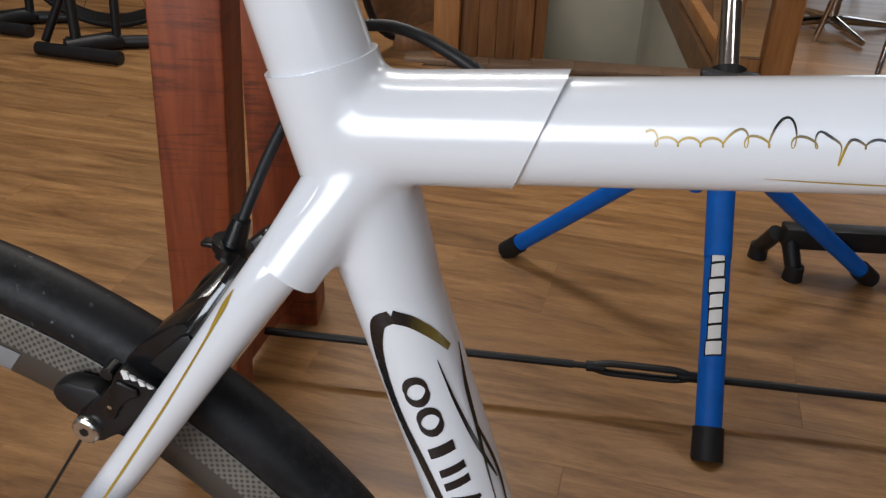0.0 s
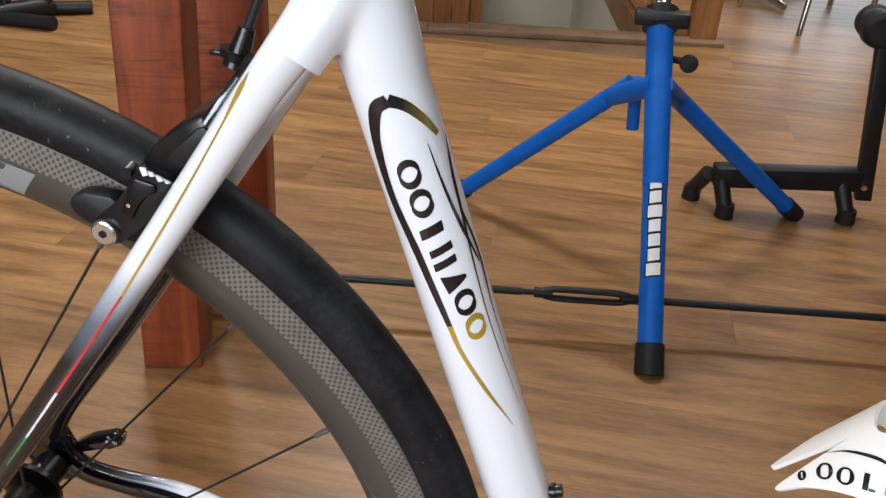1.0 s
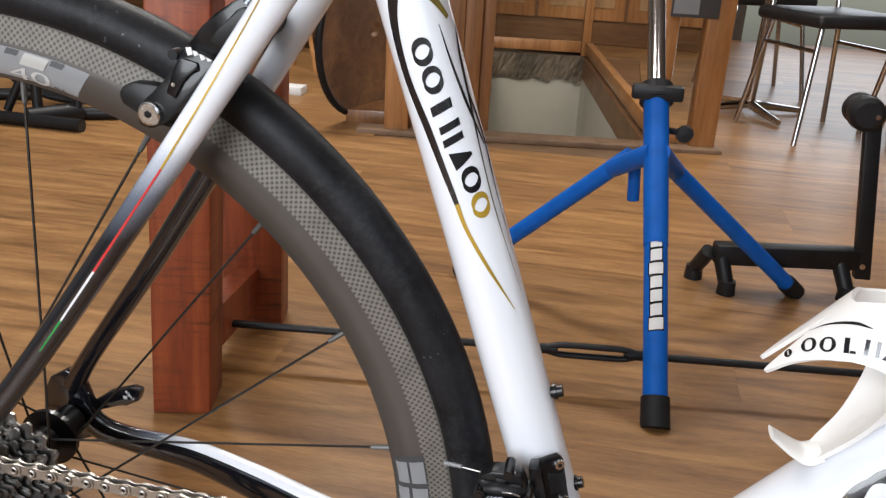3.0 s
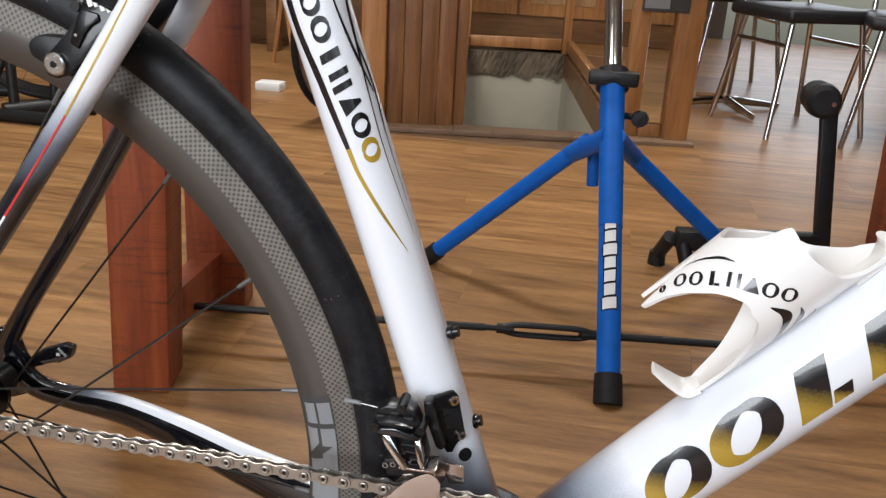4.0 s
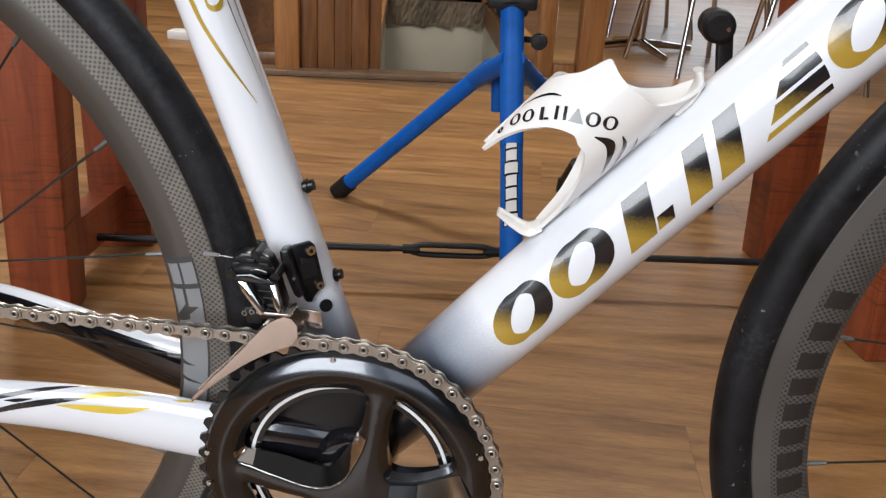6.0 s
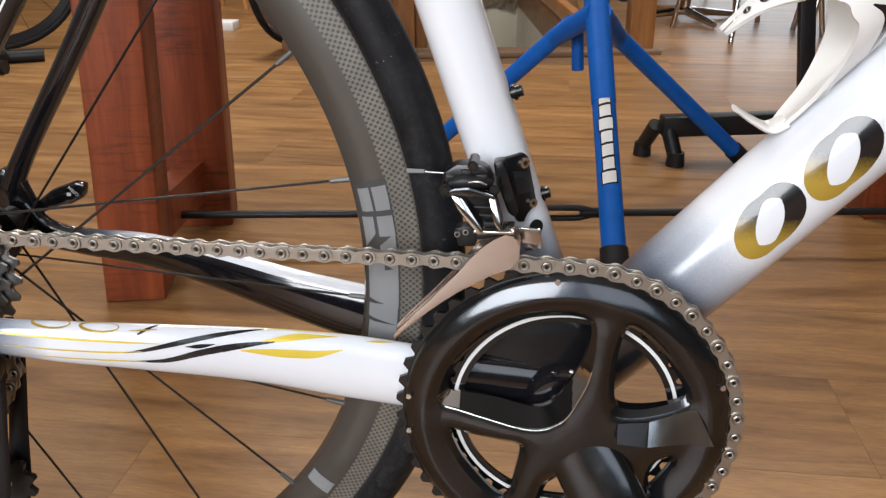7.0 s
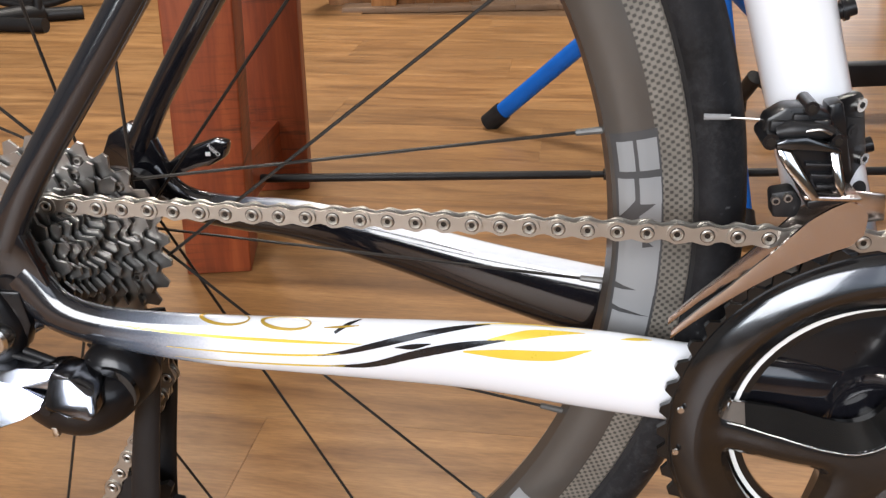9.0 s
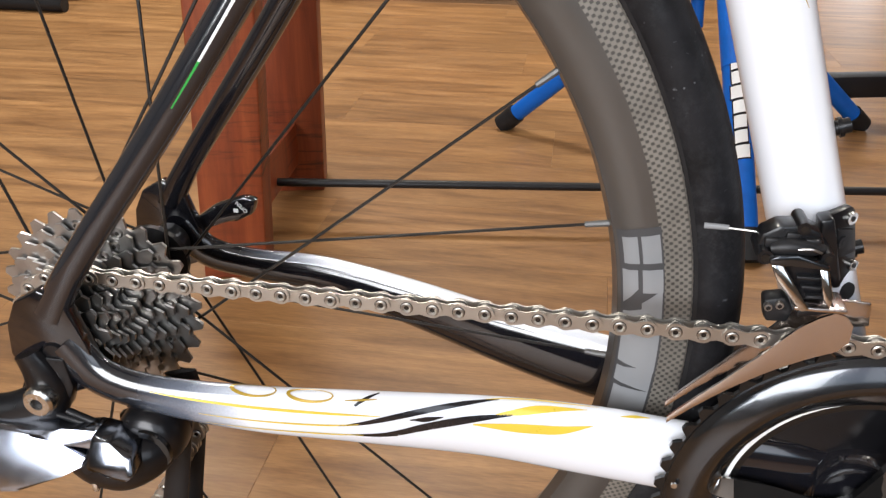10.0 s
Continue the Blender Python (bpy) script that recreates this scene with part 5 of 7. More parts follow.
cage_plate(-0.0555, 0.0025, "outer_cage_plate", "pale rose-silver outer cage plate")
cage_plate(-0.0400, -0.0010, "inner_cage_plate", "pale rose-silver inner cage plate")
brg = bmesh.new()
box(brg, -0.0560, -0.0335, -0.0560, -0.0390, 0.3885, 0.3905, 0.0008)
part("cage_bridge", brg, M_cage_metal, fd)
brg = bmesh.new()
outline(brg, [(-0.0330, 0.3875), (-0.0190, 0.3865), (-0.0175, 0.3745), (-0.0270, 0.3730)], -0.0410, -0.0390, 0.0007)
part("inner_nose", brg, M_cage_metal, fd)
wire = bmesh.new()
rod(wire, (-0.0940, -0.0330, 0.4160), (-0.0600, -0.0400, 0.4170), 0.00045, None, 8)
part("shift_cable", wire, M_cog, fd, "bare steel shift cable")
tip = bmesh.new()
rod(tip, (-0.0955, -0.0328, 0.4158), (-0.0850, -0.0350, 0.4166), 0.0014, 0.0012, 10)
part("cable_end_cap", tip, M_sticker, fd, "white crimped cable end")

# rear brake
brake = new("rear_brake")
brake.parent = bike
brake.location = (-0.0067, 0.0170, -0.0060)
tagged(brake, "black dual-pivot rim brake caliper behind the seat stays")
low = bmesh.new()
outline(low, [(-0.2677, 0.6116), (-0.2665, 0.6054), (-0.2600, 0.6038), (-0.2523, 0.6073), (-0.2421, 0.6135), (-0.2290, 0.6253), (-0.2200, 0.6412), (-0.2222, 0.6442), (-0.2375, 0.6498), (-0.2404, 0.6469), (-0.2429, 0.6402), (-0.2487, 0.6296), (-0.2560, 0.6254), (-0.2637, 0.6190)], -0.0520, -0.0360, 0.0020)
part("caliper_arm", low, M_black, brake, "black forged lower arm")
rec = bmesh.new()
outline(rec, [(-0.2424, 0.6402), (-0.2489, 0.6249), (-0.2437, 0.6218), (-0.2390, 0.6308), (-0.2354, 0.6362), (-0.2294, 0.6375), (-0.2298, 0.6417), (-0.2395, 0.6438)], -0.0538, -0.0510, 0.0010)
part("raised_panel", rec, M_black, brake, "raised black panel")
part("panel_screw", rod(bmesh.new(), (-0.2440, -0.0543, 0.6296), (-0.2440, -0.0533, 0.6296), 0.0011, None, 8), M_bolt, brake)
for k, (w, h) in enumerate(((0.0030, 0.0042), (0.0024, 0.0026), (0.0026, 0.0032), (0.0022, 0.0022))):
    mk = bmesh.new()
    x, z = -0.2366 + 0.0037 * k, 0.6492 - 0.0014 * k
    outline(mk, [(x, z), (x + w, z - 0.0004 * k), (x + w + 0.0008, z - h * 0.8), (x + 0.0010, z - h)], -0.0527, -0.0517)
    part("white_mark", mk, M_decal_white, brake, "white printed mark")
bt = bmesh.new()
lathe(bt, [(0.0, -0.0552), (0.0054, -0.0552), (0.0064, -0.0545), (0.0068, -0.0530), (0.0068, -0.050), (0.0, -0.050)], (-0.2590, 0, 0.6127), 28, closed=False)
part("pad_bolt", bt, M_bolt, brake, "silver pad bolt")
bt = bmesh.new()
rod(bt, (-0.2590, -0.0556, 0.6127), (-0.2590, -0.0548, 0.6127), 0.0021, None, 6)
part("bolt_socket", bt, M_black, brake)
pd = bmesh.new()
outline(pd, [(-0.2833, 0.6198), (-0.2809, 0.6239), (-0.2742, 0.6268), (-0.2600, 0.6262), (-0.2420, 0.6080), (-0.2450, 0.6000), (-0.2600, 0.6050), (-0.2763, 0.6118), (-0.2815, 0.6133)], -0.0430, -0.0325, 0.0030)
part("brake_pad", pd, M_black_matt, brake, "black brake pad holder")
upa = bmesh.new()
outline(upa, [(-0.2387, 0.6500), (-0.2295, 0.6600), (-0.2224, 0.6669), (-0.2123, 0.6732), (-0.2026, 0.6775), (-0.1960, 0.6700), (-0.2100, 0.6540), (-0.2200, 0.6440), (-0.2300, 0.6440)], -0.0470, -0.0250, 0.0016)
part("upper_arm", upa, M_black, brake, "black upper arm")
pn = bmesh.new()
outline(pn, [(-0.2249, 0.6531), (-0.2209, 0.6578), (-0.2095, 0.6693), (-0.2050, 0.6713), (-0.2005, 0.6638), (-0.2168, 0.6493)], -0.0492, -0.0460, 0.0008)
part("arm_panel", pn, M_black_matt, brake)
sl = Tube([(-0.2030, -0.0450, 0.6715, 0.0058, 0.0046), (-0.1965, -0.0420, 0.6810, 0.0046, 0.0042), (-0.1900, -0.0360, 0.6915, 0.0046, 0.0040), (-0.1862, -0.0300, 0.6975, 0.0048, 0.0038)], 18, 16)
part("cable_arm", sl.mesh(), M_black, brake, "slim black cable arm")
# highlight along the cable arm, laid on as a strip of lighter alloy
hi = Tube([(-0.2040, -0.0492, 0.6725, 0.0022, 0.0008), (-0.1975, -0.0458, 0.6822, 0.0024, 0.0008), (-0.1912, -0.0398, 0.6918, 0.0022, 0.0008)], 12, 10)
part("arm_highlight", hi.mesh(), M_crank, brake)
far_arm = bmesh.new()
outline(far_arm, [(-0.2700, 0.6100), (-0.2590, 0.6030), (-0.2300, 0.6350), (-0.2000, 0.6650), (-0.2100, 0.6780), (-0.2450, 0.6450)], 0.0260, 0.0400, 0.0030)
part("far_arm", far_arm, M_black, brake)
bridge = bmesh.new()
rod(bridge, (-0.2160, -0.0300, 0.6600), (-0.2160, 0.0300, 0.6600), 0.0095, None, 18)
part("caliper_bridge", bridge, M_black, brake)
adj = bmesh.new()
rod(adj, (-0.2035, -0.0150, 0.6880), (-0.1975, -0.0120, 0.7060), 0.0062, 0.0040, 14)
rod(adj, (-0.2025, -0.0145, 0.6915), (-0.2012, -0.0140, 0.6950), 0.0084, 0.0088, 16)
box(adj, -0.2140, -0.2040, -0.0190, -0.0130, 0.6935, 0.6958, 0.0008)
part("barrel_adjuster", adj, M_black, brake, "black barrel adjuster")
knob = bmesh.new()
rod(knob, (-0.2452, -0.0440, 0.6444), (-0.2448, -0.0515, 0.6446), 0.0032, 0.0028, 12)
part("quick_release_cam", knob, M_black, brake)
house = Tube([(-0.1980, -0.0120, 0.7040, 0.0024, 0.0024), (-0.1910, 0.0050, 0.7300, 0.0024, 0.0024), (-0.1800, 0.0210, 0.7560, 0.0024, 0.0024), (-0.1660, 0.0240, 0.7760, 0.0024, 0.0024), (-0.1500, 0.0225, 0.7810, 0.0024, 0.0024), (-0.1340, 0.0190, 0.7800, 0.0024, 0.0024), (-0.1130, 0.0130, 0.7730, 0.0026, 0.0026), (-0.1000, 0.0090, 0.7660, 0.0028, 0.0028)], 50, 12)
part("cable_housing", house.mesh(), M_black_matt, brake, "black rubber cable housing")

# quick-release lever on the far side
qr = bmesh.new()
outline(qr, [(-0.4000, 0.3360), (-0.3900, 0.3440), (-0.3760, 0.3545), (-0.3560, 0.3620), (-0.3475, 0.3600), (-0.3505, 0.3500), (-0.3620, 0.3435), (-0.3800, 0.3420), (-0.3900, 0.3330)], 0.0780, 0.0860, 0.0026)
lever = part("quick_release_lever", qr, M_carbon_gloss, bike, "gloss black quick-release lever")
lever.location = (-0.005, -0.006, 0.001)
mk = bmesh.new()
box(mk, -0.3630, -0.3600, 0.0774, 0.0781, 0.3510, 0.3535)
part("pale_mark", mk, M_decal_white, lever)
nut = bmesh.new()
rod(nut, (HUB.x, -0.0700, HUB.z), (HUB.x, 0.0800, HUB.z), 0.0048, None, 16)
lathe(nut, [(0.0, -0.0745), (0.0055, -0.0742), (0.0065, -0.0725), (0.0065, -0.0680), (0.0, -0.0680)], (HUB.x, 0, HUB.z), 24, closed=False)
part("skewer", nut, M_black, bike, "black skewer and nut")

# bottle cage on the down tube
cage = new("bottle_cage")
cage.parent = bike
tagged(cage, "glossy white moulded bottle cage with black marks")
D, NRM = Vector((0.663, 0, 0.749)).normalized(), Vector((-0.749, 0, 0.663)).normalized()


def cage_point(s, deg, r):
    """s metres up the down tube, degrees round the bottle from the tube's side; negative: towards -y."""
    c = BB + D * s + NRM * 0.0622
    a = radians(deg)
    return c - NRM * (r * math.cos(a)) + Vector((0, math.sin(a) * r * 1.06, 0))


R_CAGE = 0.0300


def shell_strip(edges, r=R_CAGE, thick=0.0024, n=40, m=10):
    """A curved shell between two edges; rows of (degrees, s from, s to)."""
    bm = bmesh.new()
    rings = []
    for deg, s0, s1 in smooth_path(edges, n):
        ring = [bm.verts.new(cage_point(s0 + (s1 - s0) * k / m, deg, r)) for k in range(m + 1)]
        ring += [bm.verts.new(cage_point(s0 + (s1 - s0) * k / m, deg, r + thick)) for k in range(m, -1, -1)]
        rings.append(ring)
    k_n = len(rings[0])
    for p, q in zip(rings, rings[1:]):
        for k in range(k_n):
            bm.faces.new((p[k], p[(k + 1) % k_n], q[(k + 1) % k_n], q[k]))
    bm.faces.new(rings[0])
    bm.faces.new(rings[-1][::-1])
    return bm


half_edges = [(0, 0.200, 0.336), (16, 0.2035, 0.333), (26, 0.2200, 0.327), (34, 0.2290, 0.322), (50, 0.2450, 0.314), (62, 0.2545, 0.3090), (76, 0.2625, 0.3075), (88, 0.2635, 0.3065), (98, 0.2655, 0.3060), (112, 0.2620, 0.3062), (124, 0.2565, 0.3078), (132, 0.2510, 0.3070), (142, 0.2440, 0.2925), (156, 0.2310, 0.2840), (166, 0.2165, 0.2790), (172, 0.2300, 0.2760), (180, 0.2620, 0.2750)]
far_edges = [(16, 0.2035, 0.333), (26, 0.2230, 0.327), (34, 0.2340, 0.320), (50, 0.2510, 0.311), (62, 0.2600, 0.3050), (76, 0.2670, 0.3010), (88, 0.2690, 0.2970), (98, 0.2680, 0.2930), (112, 0.2620, 0.2870), (124, 0.2560, 0.2830), (132, 0.2510, 0.2810), (142, 0.2440, 0.2800), (156, 0.2310, 0.2785), (166, 0.2165, 0.2770), (172, 0.2300, 0.2760), (180, 0.2620, 0.2750)]
body = [(-d, a, b) for d, a, b in half_edges[::-1]] + far_edges
part("shell", shell_strip(body, n=190), M_bottle_cage, cage, "white one-piece wrapping shell with two pointed tips", angle=50)
stop = Tube([(*(BB + D * 0.207 + NRM * 0.0305), 0.0026, 0.012), (*(BB + D * 0.1985 + NRM * 0.0340), 0.0022, 0.0125), (*(BB + D * 0.1950 + NRM * 0.0440), 0.0018, 0.0115), (*(BB + D * 0.1930 + NRM * 0.0560), 0.0014, 0.0080)], 20, 16)
part("lower_stop", stop.mesh(), M_bottle_cage, cage, "white curved lower stop")
hook = Tube([(*(BB + D * 0.312 + NRM * 0.0300), 0.0030, 0.013), (*(BB + D * 0.326 + NRM * 0.0300), 0.0026, 0.012), (*(BB + D * 0.3345 + NRM * 0.0340), 0.0022, 0.010), (*(BB + D * 0.338 + NRM * 0.0390), 0.0030, 0.008)], 14, 14)
part("top_lip", hook.mesh(), M_bottle_cage, cage, "small upper lip")
for s in (0.232, 0.296):
    part("mount_boss", rod(bmesh.new(), BB + D * s + NRM * 0.0270, BB + D * s + NRM * 0.0325, 0.0075, 0.0065, 16), M_bottle_cage, cage)

def cage_mark(rows, w):
    bm = bmesh.new()
    prev = None
    for deg, s, ww in smooth_path(rows, 12):
        cur = [bm.verts.new(cage_point(s + k * ww * w, deg, R_CAGE + 0.0027)) for k in (-0.5, 0, 0.5)]
        if prev:
            for k in (0, 1):
                bm.faces.new((prev[k], prev[k + 1], cur[k + 1], cur[k]))
        prev = cur
    return bm


# plain black marks along the near arm, swooshes below its crest
MARK_LINE = [(-166.0, 0.2325), (-160.5, 0.2440), (-149.3, 0.2522), (-137.0, 0.2606), (-124.0, 0.2684), (-110.5, 0.2741), (-97.0, 0.2795), (-82.5, 0.2850)]


def on_arm(i, a, b):
    """A place on the shell: a metres along the line of marks from mark i, b metres across it."""
    p, q = MARK_LINE[max(i - 1, 0)], MARK_LINE[min(i + 1, len(MARK_LINE) - 1)]
    k = radians(1) * (R_CAGE + 0.0027)
    way = Vector(((q[0] - p[0]) * k, q[1] - p[1])).normalized()
    d, s = MARK_LINE[i]
    return cage_point(s + a * way.y + b * way.x, d + (a * way.x - b * way.y) / k, R_CAGE + 0.0028)


def arm_slab(i, a0, a1, b0, b1, lean_by=0.0, top=None):
    """A plain bar, or a wedge where its top is narrower."""
    bm = bmesh.new()
    rows = []
    for j in range(5):
        f = j / 4
        lo, hi = a0 + lean_by * f, a1 + lean_by * f
        if top is not None:
            mid = (lo + hi) / 2
            lo, hi = (mid + (v - mid) * (1 + (top - 1) * f) for v in (lo, hi))
        rows.append([bm.verts.new(on_arm(i, lo + (hi - lo) * k / 2, b0 + (b1 - b0) * f)) for k in range(3)])
    for p, q in zip(rows, rows[1:]):
        for k in (0, 1):
            bm.faces.new((p[k], p[k + 1], q[k + 1], q[k]))
    part("print_mark", bm, M_decal_black, cage)


def arm_ring(i, wide, tall, thick):
    bm = bmesh.new()
    ring = []
    for j in range(24):
        c, s = math.cos(2 * math.pi * j / 24), math.sin(2 * math.pi * j / 24)
        ring.append([bm.verts.new(on_arm(i, (wide - t * (0.35 + 0.65 * abs(c))) * c, (tall - t * 0.5) * s)) for t in (0.0, thick / 2, thick)])
    for p, q in zip(ring, ring[1:] + ring[:1]):
        for k in (0, 1):
            bm.faces.new((p[k], p[k + 1], q[k + 1], q[k]))
    part("print_mark", bm, M_decal_black, cage)


arm_ring(0, 0.0024, 0.0026, 0.0021)
for i in (1, 2, 6, 7):
    arm_ring(i, 0.0043, 0.0042, 0.0022)
arm_slab(3, -0.0026, 0.0000, -0.0040, 0.0040)
arm_slab(3, 0.0003, 0.0032, -0.0040, -0.0026)
for a in (-0.0036, 0.0016):
    arm_slab(4, a, a + 0.0020, -0.0040, 0.0040)
arm_slab(5, -0.0044, 0.0044, -0.0040, 0.0042, 0.0, 0.15)
for rows, width in (([(-83, 0.2735, 0.15), (-68, 0.2765, 0.8), (-54, 0.2725, 1.0), (-34, 0.2590, 0.1)], 0.0062), ([(-62, 0.2845, 0.15), (-50, 0.2815, 0.9), (-40, 0.2755, 1.0), (-22, 0.2610, 0.1)], 0.0036), ([(-44, 0.2890, 0.2), (-34, 0.2850, 1.0), (-22, 0.2760, 0.2)], 0.0018)):
    part("print_swoosh", cage_mark(rows, width), M_decal_black, cage)
part("print_line", cage_mark([(-176, 0.2480, 0.2), (-168, 0.2580, 0.8), (-152, 0.2690, 1.0), (-138, 0.2745, 0.2)], 0.0024), M_decal_black, cage)

# small frame fittings
for x, z in ((-0.0360, 0.455), (-0.0175, 0.394)):
    bm = bmesh.new()
    p, d = Vector((x - 0.006, 0, z - 0.002)), Vector((0.947, 0, 0.322))
    rod(bm, p, p + d * 0.0095, 0.0036, 0.0036, 14)
    rod(bm, p + d * 0.0040, p + d * 0.0060, 0.0048, 0.0048, 14)
    part("bottle_boss_bolt", bm, M_black, bike, "black bottle boss bolt")
plug = bmesh.new()
c = seat_tube.surf(0.1138, 0.0115, 0.0)
out = Vector((0.55, -0.83, 0.15))
rod(plug, c - out * 0.004, c + out * 0.0007, 0.0046, 0.0044, 20)
part("frame_plug", plug, M_black_matt, bike, "dark rubber frame plug")

# ---- decals ----


def ring_mark(tube, s, u, hs, hu, w, lean, mat, parent, thin=0.35):
    bm = bmesh.new()
    pts = []
    n = 16
    for i in range(n):
        a = 2 * math.pi * i / n
        uu = hu * math.sin(a)
        pts.append((s + hs * math.cos(a) + lean * uu, u + uu, w * (thin + (1 - thin) * abs(math.cos(a)))))
    stroke(bm, tube, pts, True, sub=3)
    return part("print_mark", bm, mat, parent)


# down tube: large foil marks
ring_mark(down_tube, 0.1645, -0.0025, 0.0170, 0.0128, 0.0118, -0.5, M_foil, DT)
ring_mark(down_tube, 0.2140, -0.0030, 0.0178, 0.0130, 0.0120, -0.5, M_foil, DT)
for s0, s1, u0, u1, slant in ((0.2480, 0.2680, -0.0165, 0.0135, -0.55), (0.2930, 0.3090, -0.0165, 0.0135, -0.55), (0.3160, 0.3320, -0.0185, 0.0135, -0.55)):
    part("print_mark", bar(bmesh.new(), down_tube, s0, s1, u0, u1, slant), M_foil, DT)
part("print_mark", bar(bmesh.new(), down_tube, 0.2640, 0.2760, 0.0040, 0.0125, -0.55), M_foil, DT)
# a tapering slab
bm = bmesh.new()
rows = [[bm.verts.new(down_tube.surf(s0 + (s1 - s0) * k / 3, u, 0.00035)) for k in range(4)] for s0, s1, u in ((0.3730, 0.3880, -0.0185), (0.3610, 0.3880, -0.0080), (0.3500, 0.3860, 0.0020), (0.3390, 0.3830, 0.0125))]
for p, q in zip(rows, rows[1:]):
    for k in range(3):
        bm.faces.new((p[k], p[k + 1], q[k + 1], q[k]))
part("print_mark", bm, M_foil, DT)
ring_mark(down_tube, 0.4150, -0.0040, 0.0175, 0.0130, 0.0118, -0.5, M_foil, DT)
ring_mark(down_tube, 0.4650, -0.0040, 0.0175, 0.0130, 0.0118, -0.5, M_foil, DT)

# seat tube: swoosh, fine lines and small marks
bm = stroke(bmesh.new(), seat_tube, [(0.4145, 0.0215, 0.0030), (0.4240, 0.0160, 0.0040), (0.4325, 0.0095, 0.0048), (0.4370, 0.0030, 0.0058)], sub=8)
part("foil_arch", bm, M_foil_band, ST, "black to olive foil arch")
bm = stroke(bmesh.new(), seat_tube, [(0.4370, 0.0030, 0.0058), (0.4335, -0.0040, 0.0062), (0.4170, -0.0092, 0.0050), (0.3920, -0.0105, 0.0046), (0.3630, -0.0066, 0.0044), (0.3370, -0.0038, 0.0036), (0.3200, -0.0020, 0.0028)], sub=8)
part("black_swoosh", bm, M_decal_black, ST, "black swoosh")
bm = stroke(bmesh.new(), seat_tube, [(0.3200, -0.0020, 0.0028), (0.3041, -0.0003, 0.0022), (0.2795, 0.0058, 0.0018), (0.2523, 0.0141, 0.0003)], sub=8)
part("gold_swoosh", bm, M_decal_gold, ST, "gold swoosh tail")
bm = stroke(bmesh.new(), seat_tube, [(0.4126, 0.0144, 0.0003), (0.3924, 0.0158, 0.0013), (0.3695, 0.0190, 0.0020), (0.3463, 0.0245, 0.0010)], sub=6)
part("fine_line", bm, M_decal_black, ST)
bm = stroke(bmesh.new(), seat_tube, [(0.4126, 0.0285, 0.0006), (0.3952, 0.0240, 0.0024), (0.3748, 0.0222, 0.0020), (0.3480, 0.0200, 0.0010), (0.3100, 0.0190, 0.0007), (0.2600, 0.0225, 0.0002)], sub=6)
part("fine_line", bm, M_foil_band, ST)
bm = stroke(bmesh.new(), seat_tube, [(0.3748, 0.0225, 0.0014), (0.3480, 0.0268, 0.0022), (0.3200, 0.0245, 0.0007), (0.2800, 0.0255, 0.0002)], sub=6)
part("fine_line", bm, M_decal_black, ST)
for k, (at, u, kind) in enumerate(((0.4018, 0.0021, "ring"), (0.3868, 0.0035, "ring"), (0.3722, 0.0040, "bar"), (0.3579, 0.0056, "pair"), (0.3437, 0.0077, "wedge"), (0.3310, 0.0094, "ring"), (0.3162, 0.0109, "ring"))):
    mat = M_decal_gold if k == 6 else M_decal_black
    if kind == "ring":
        ring_mark(seat_tube, at, u, 0.0054, 0.0046, 0.0036, 0.15, mat, ST)
    elif kind == "bar":
        part("print_mark", bar(bmesh.new(), seat_tube, at - 0.0026, at + 0.0026, u - 0.0058, u + 0.0058, 0.25), mat, ST)
    elif kind == "pair":
        for da in (-0.0036, 0.0036):
            part("print_mark", bar(bmesh.new(), seat_tube, at + da - 0.0020, at + da + 0.0020, u - 0.0058, u + 0.0058, 0.25), mat, ST)
    else:
        part("print_mark", stroke(bmesh.new(), seat_tube, [(at - 0.0010, u - 0.0058, 0.0100), (at, u, 0.0062), (at + 0.0010, u + 0.0058, 0.0018)], sub=4), mat, ST)

# top tube: thin gold scrawl and underline
bm = bmesh.new()
scrawl = []
for i in range(150):
    # a rolling pen line with tall loops and one deep tail
    f = i / 149
    a = f * 2 * math.pi * 11
    tall = 1 + 1.6 * math.exp(-((f - 0.03) / 0.03) ** 2) + 2.2 * math.exp(-((f - 0.40) / 0.035) ** 2) + 3.0 * math.exp(-((f - 0.57) / 0.04) ** 2) + 2.0 * math.exp(-((f - 0.70) / 0.02) ** 2)
    drop = 0.011 * math.exp(-((f - 0.80) / 0.022) ** 2)
    scrawl.append((0.1055 + 0.072 * f + 0.0011 * math.sin(a) * (1 + 0.25 * tall), -0.0026 - 0.0014 * tall * (1 + math.cos(a)) + drop * (0.5 - 0.5 * math.cos(a)), 0.00055 + 0.0003 * math.cos(a)))
stroke(bm, top_tube, scrawl, sub=4)
part("gold_scrawl", bm, two_tone("gold_to_black_foil", (0.46, 0.30, 0.035), (0.01, 0.01, 0.01), 2, 0.45, 0.8), TT, "thin gold scrawl")
bm = stroke(bmesh.new(), top_tube, [(0.1410, 0.0085, 0.0002), (0.1600, 0.0098, 0.0007), (0.1900, 0.0108, 0.0006), (0.2250, 0.0085, 0.0002)])
part("gold_underline", bm, M_decal_gold, TT)

# chainstay: gold loops and lines, black blades
cst = chain_stays[-1]
CS = [o for o in bike.children if o.name.startswith("chainstay") and o.type == "MESH"][0]


def stay_line(rows, mat, name, closed=False):
    """A painted line on the chainstay: rows of (along, round, width)."""
    part(name, stroke(bmesh.new(), cst, rows, closed, sub=6), mat, CS)


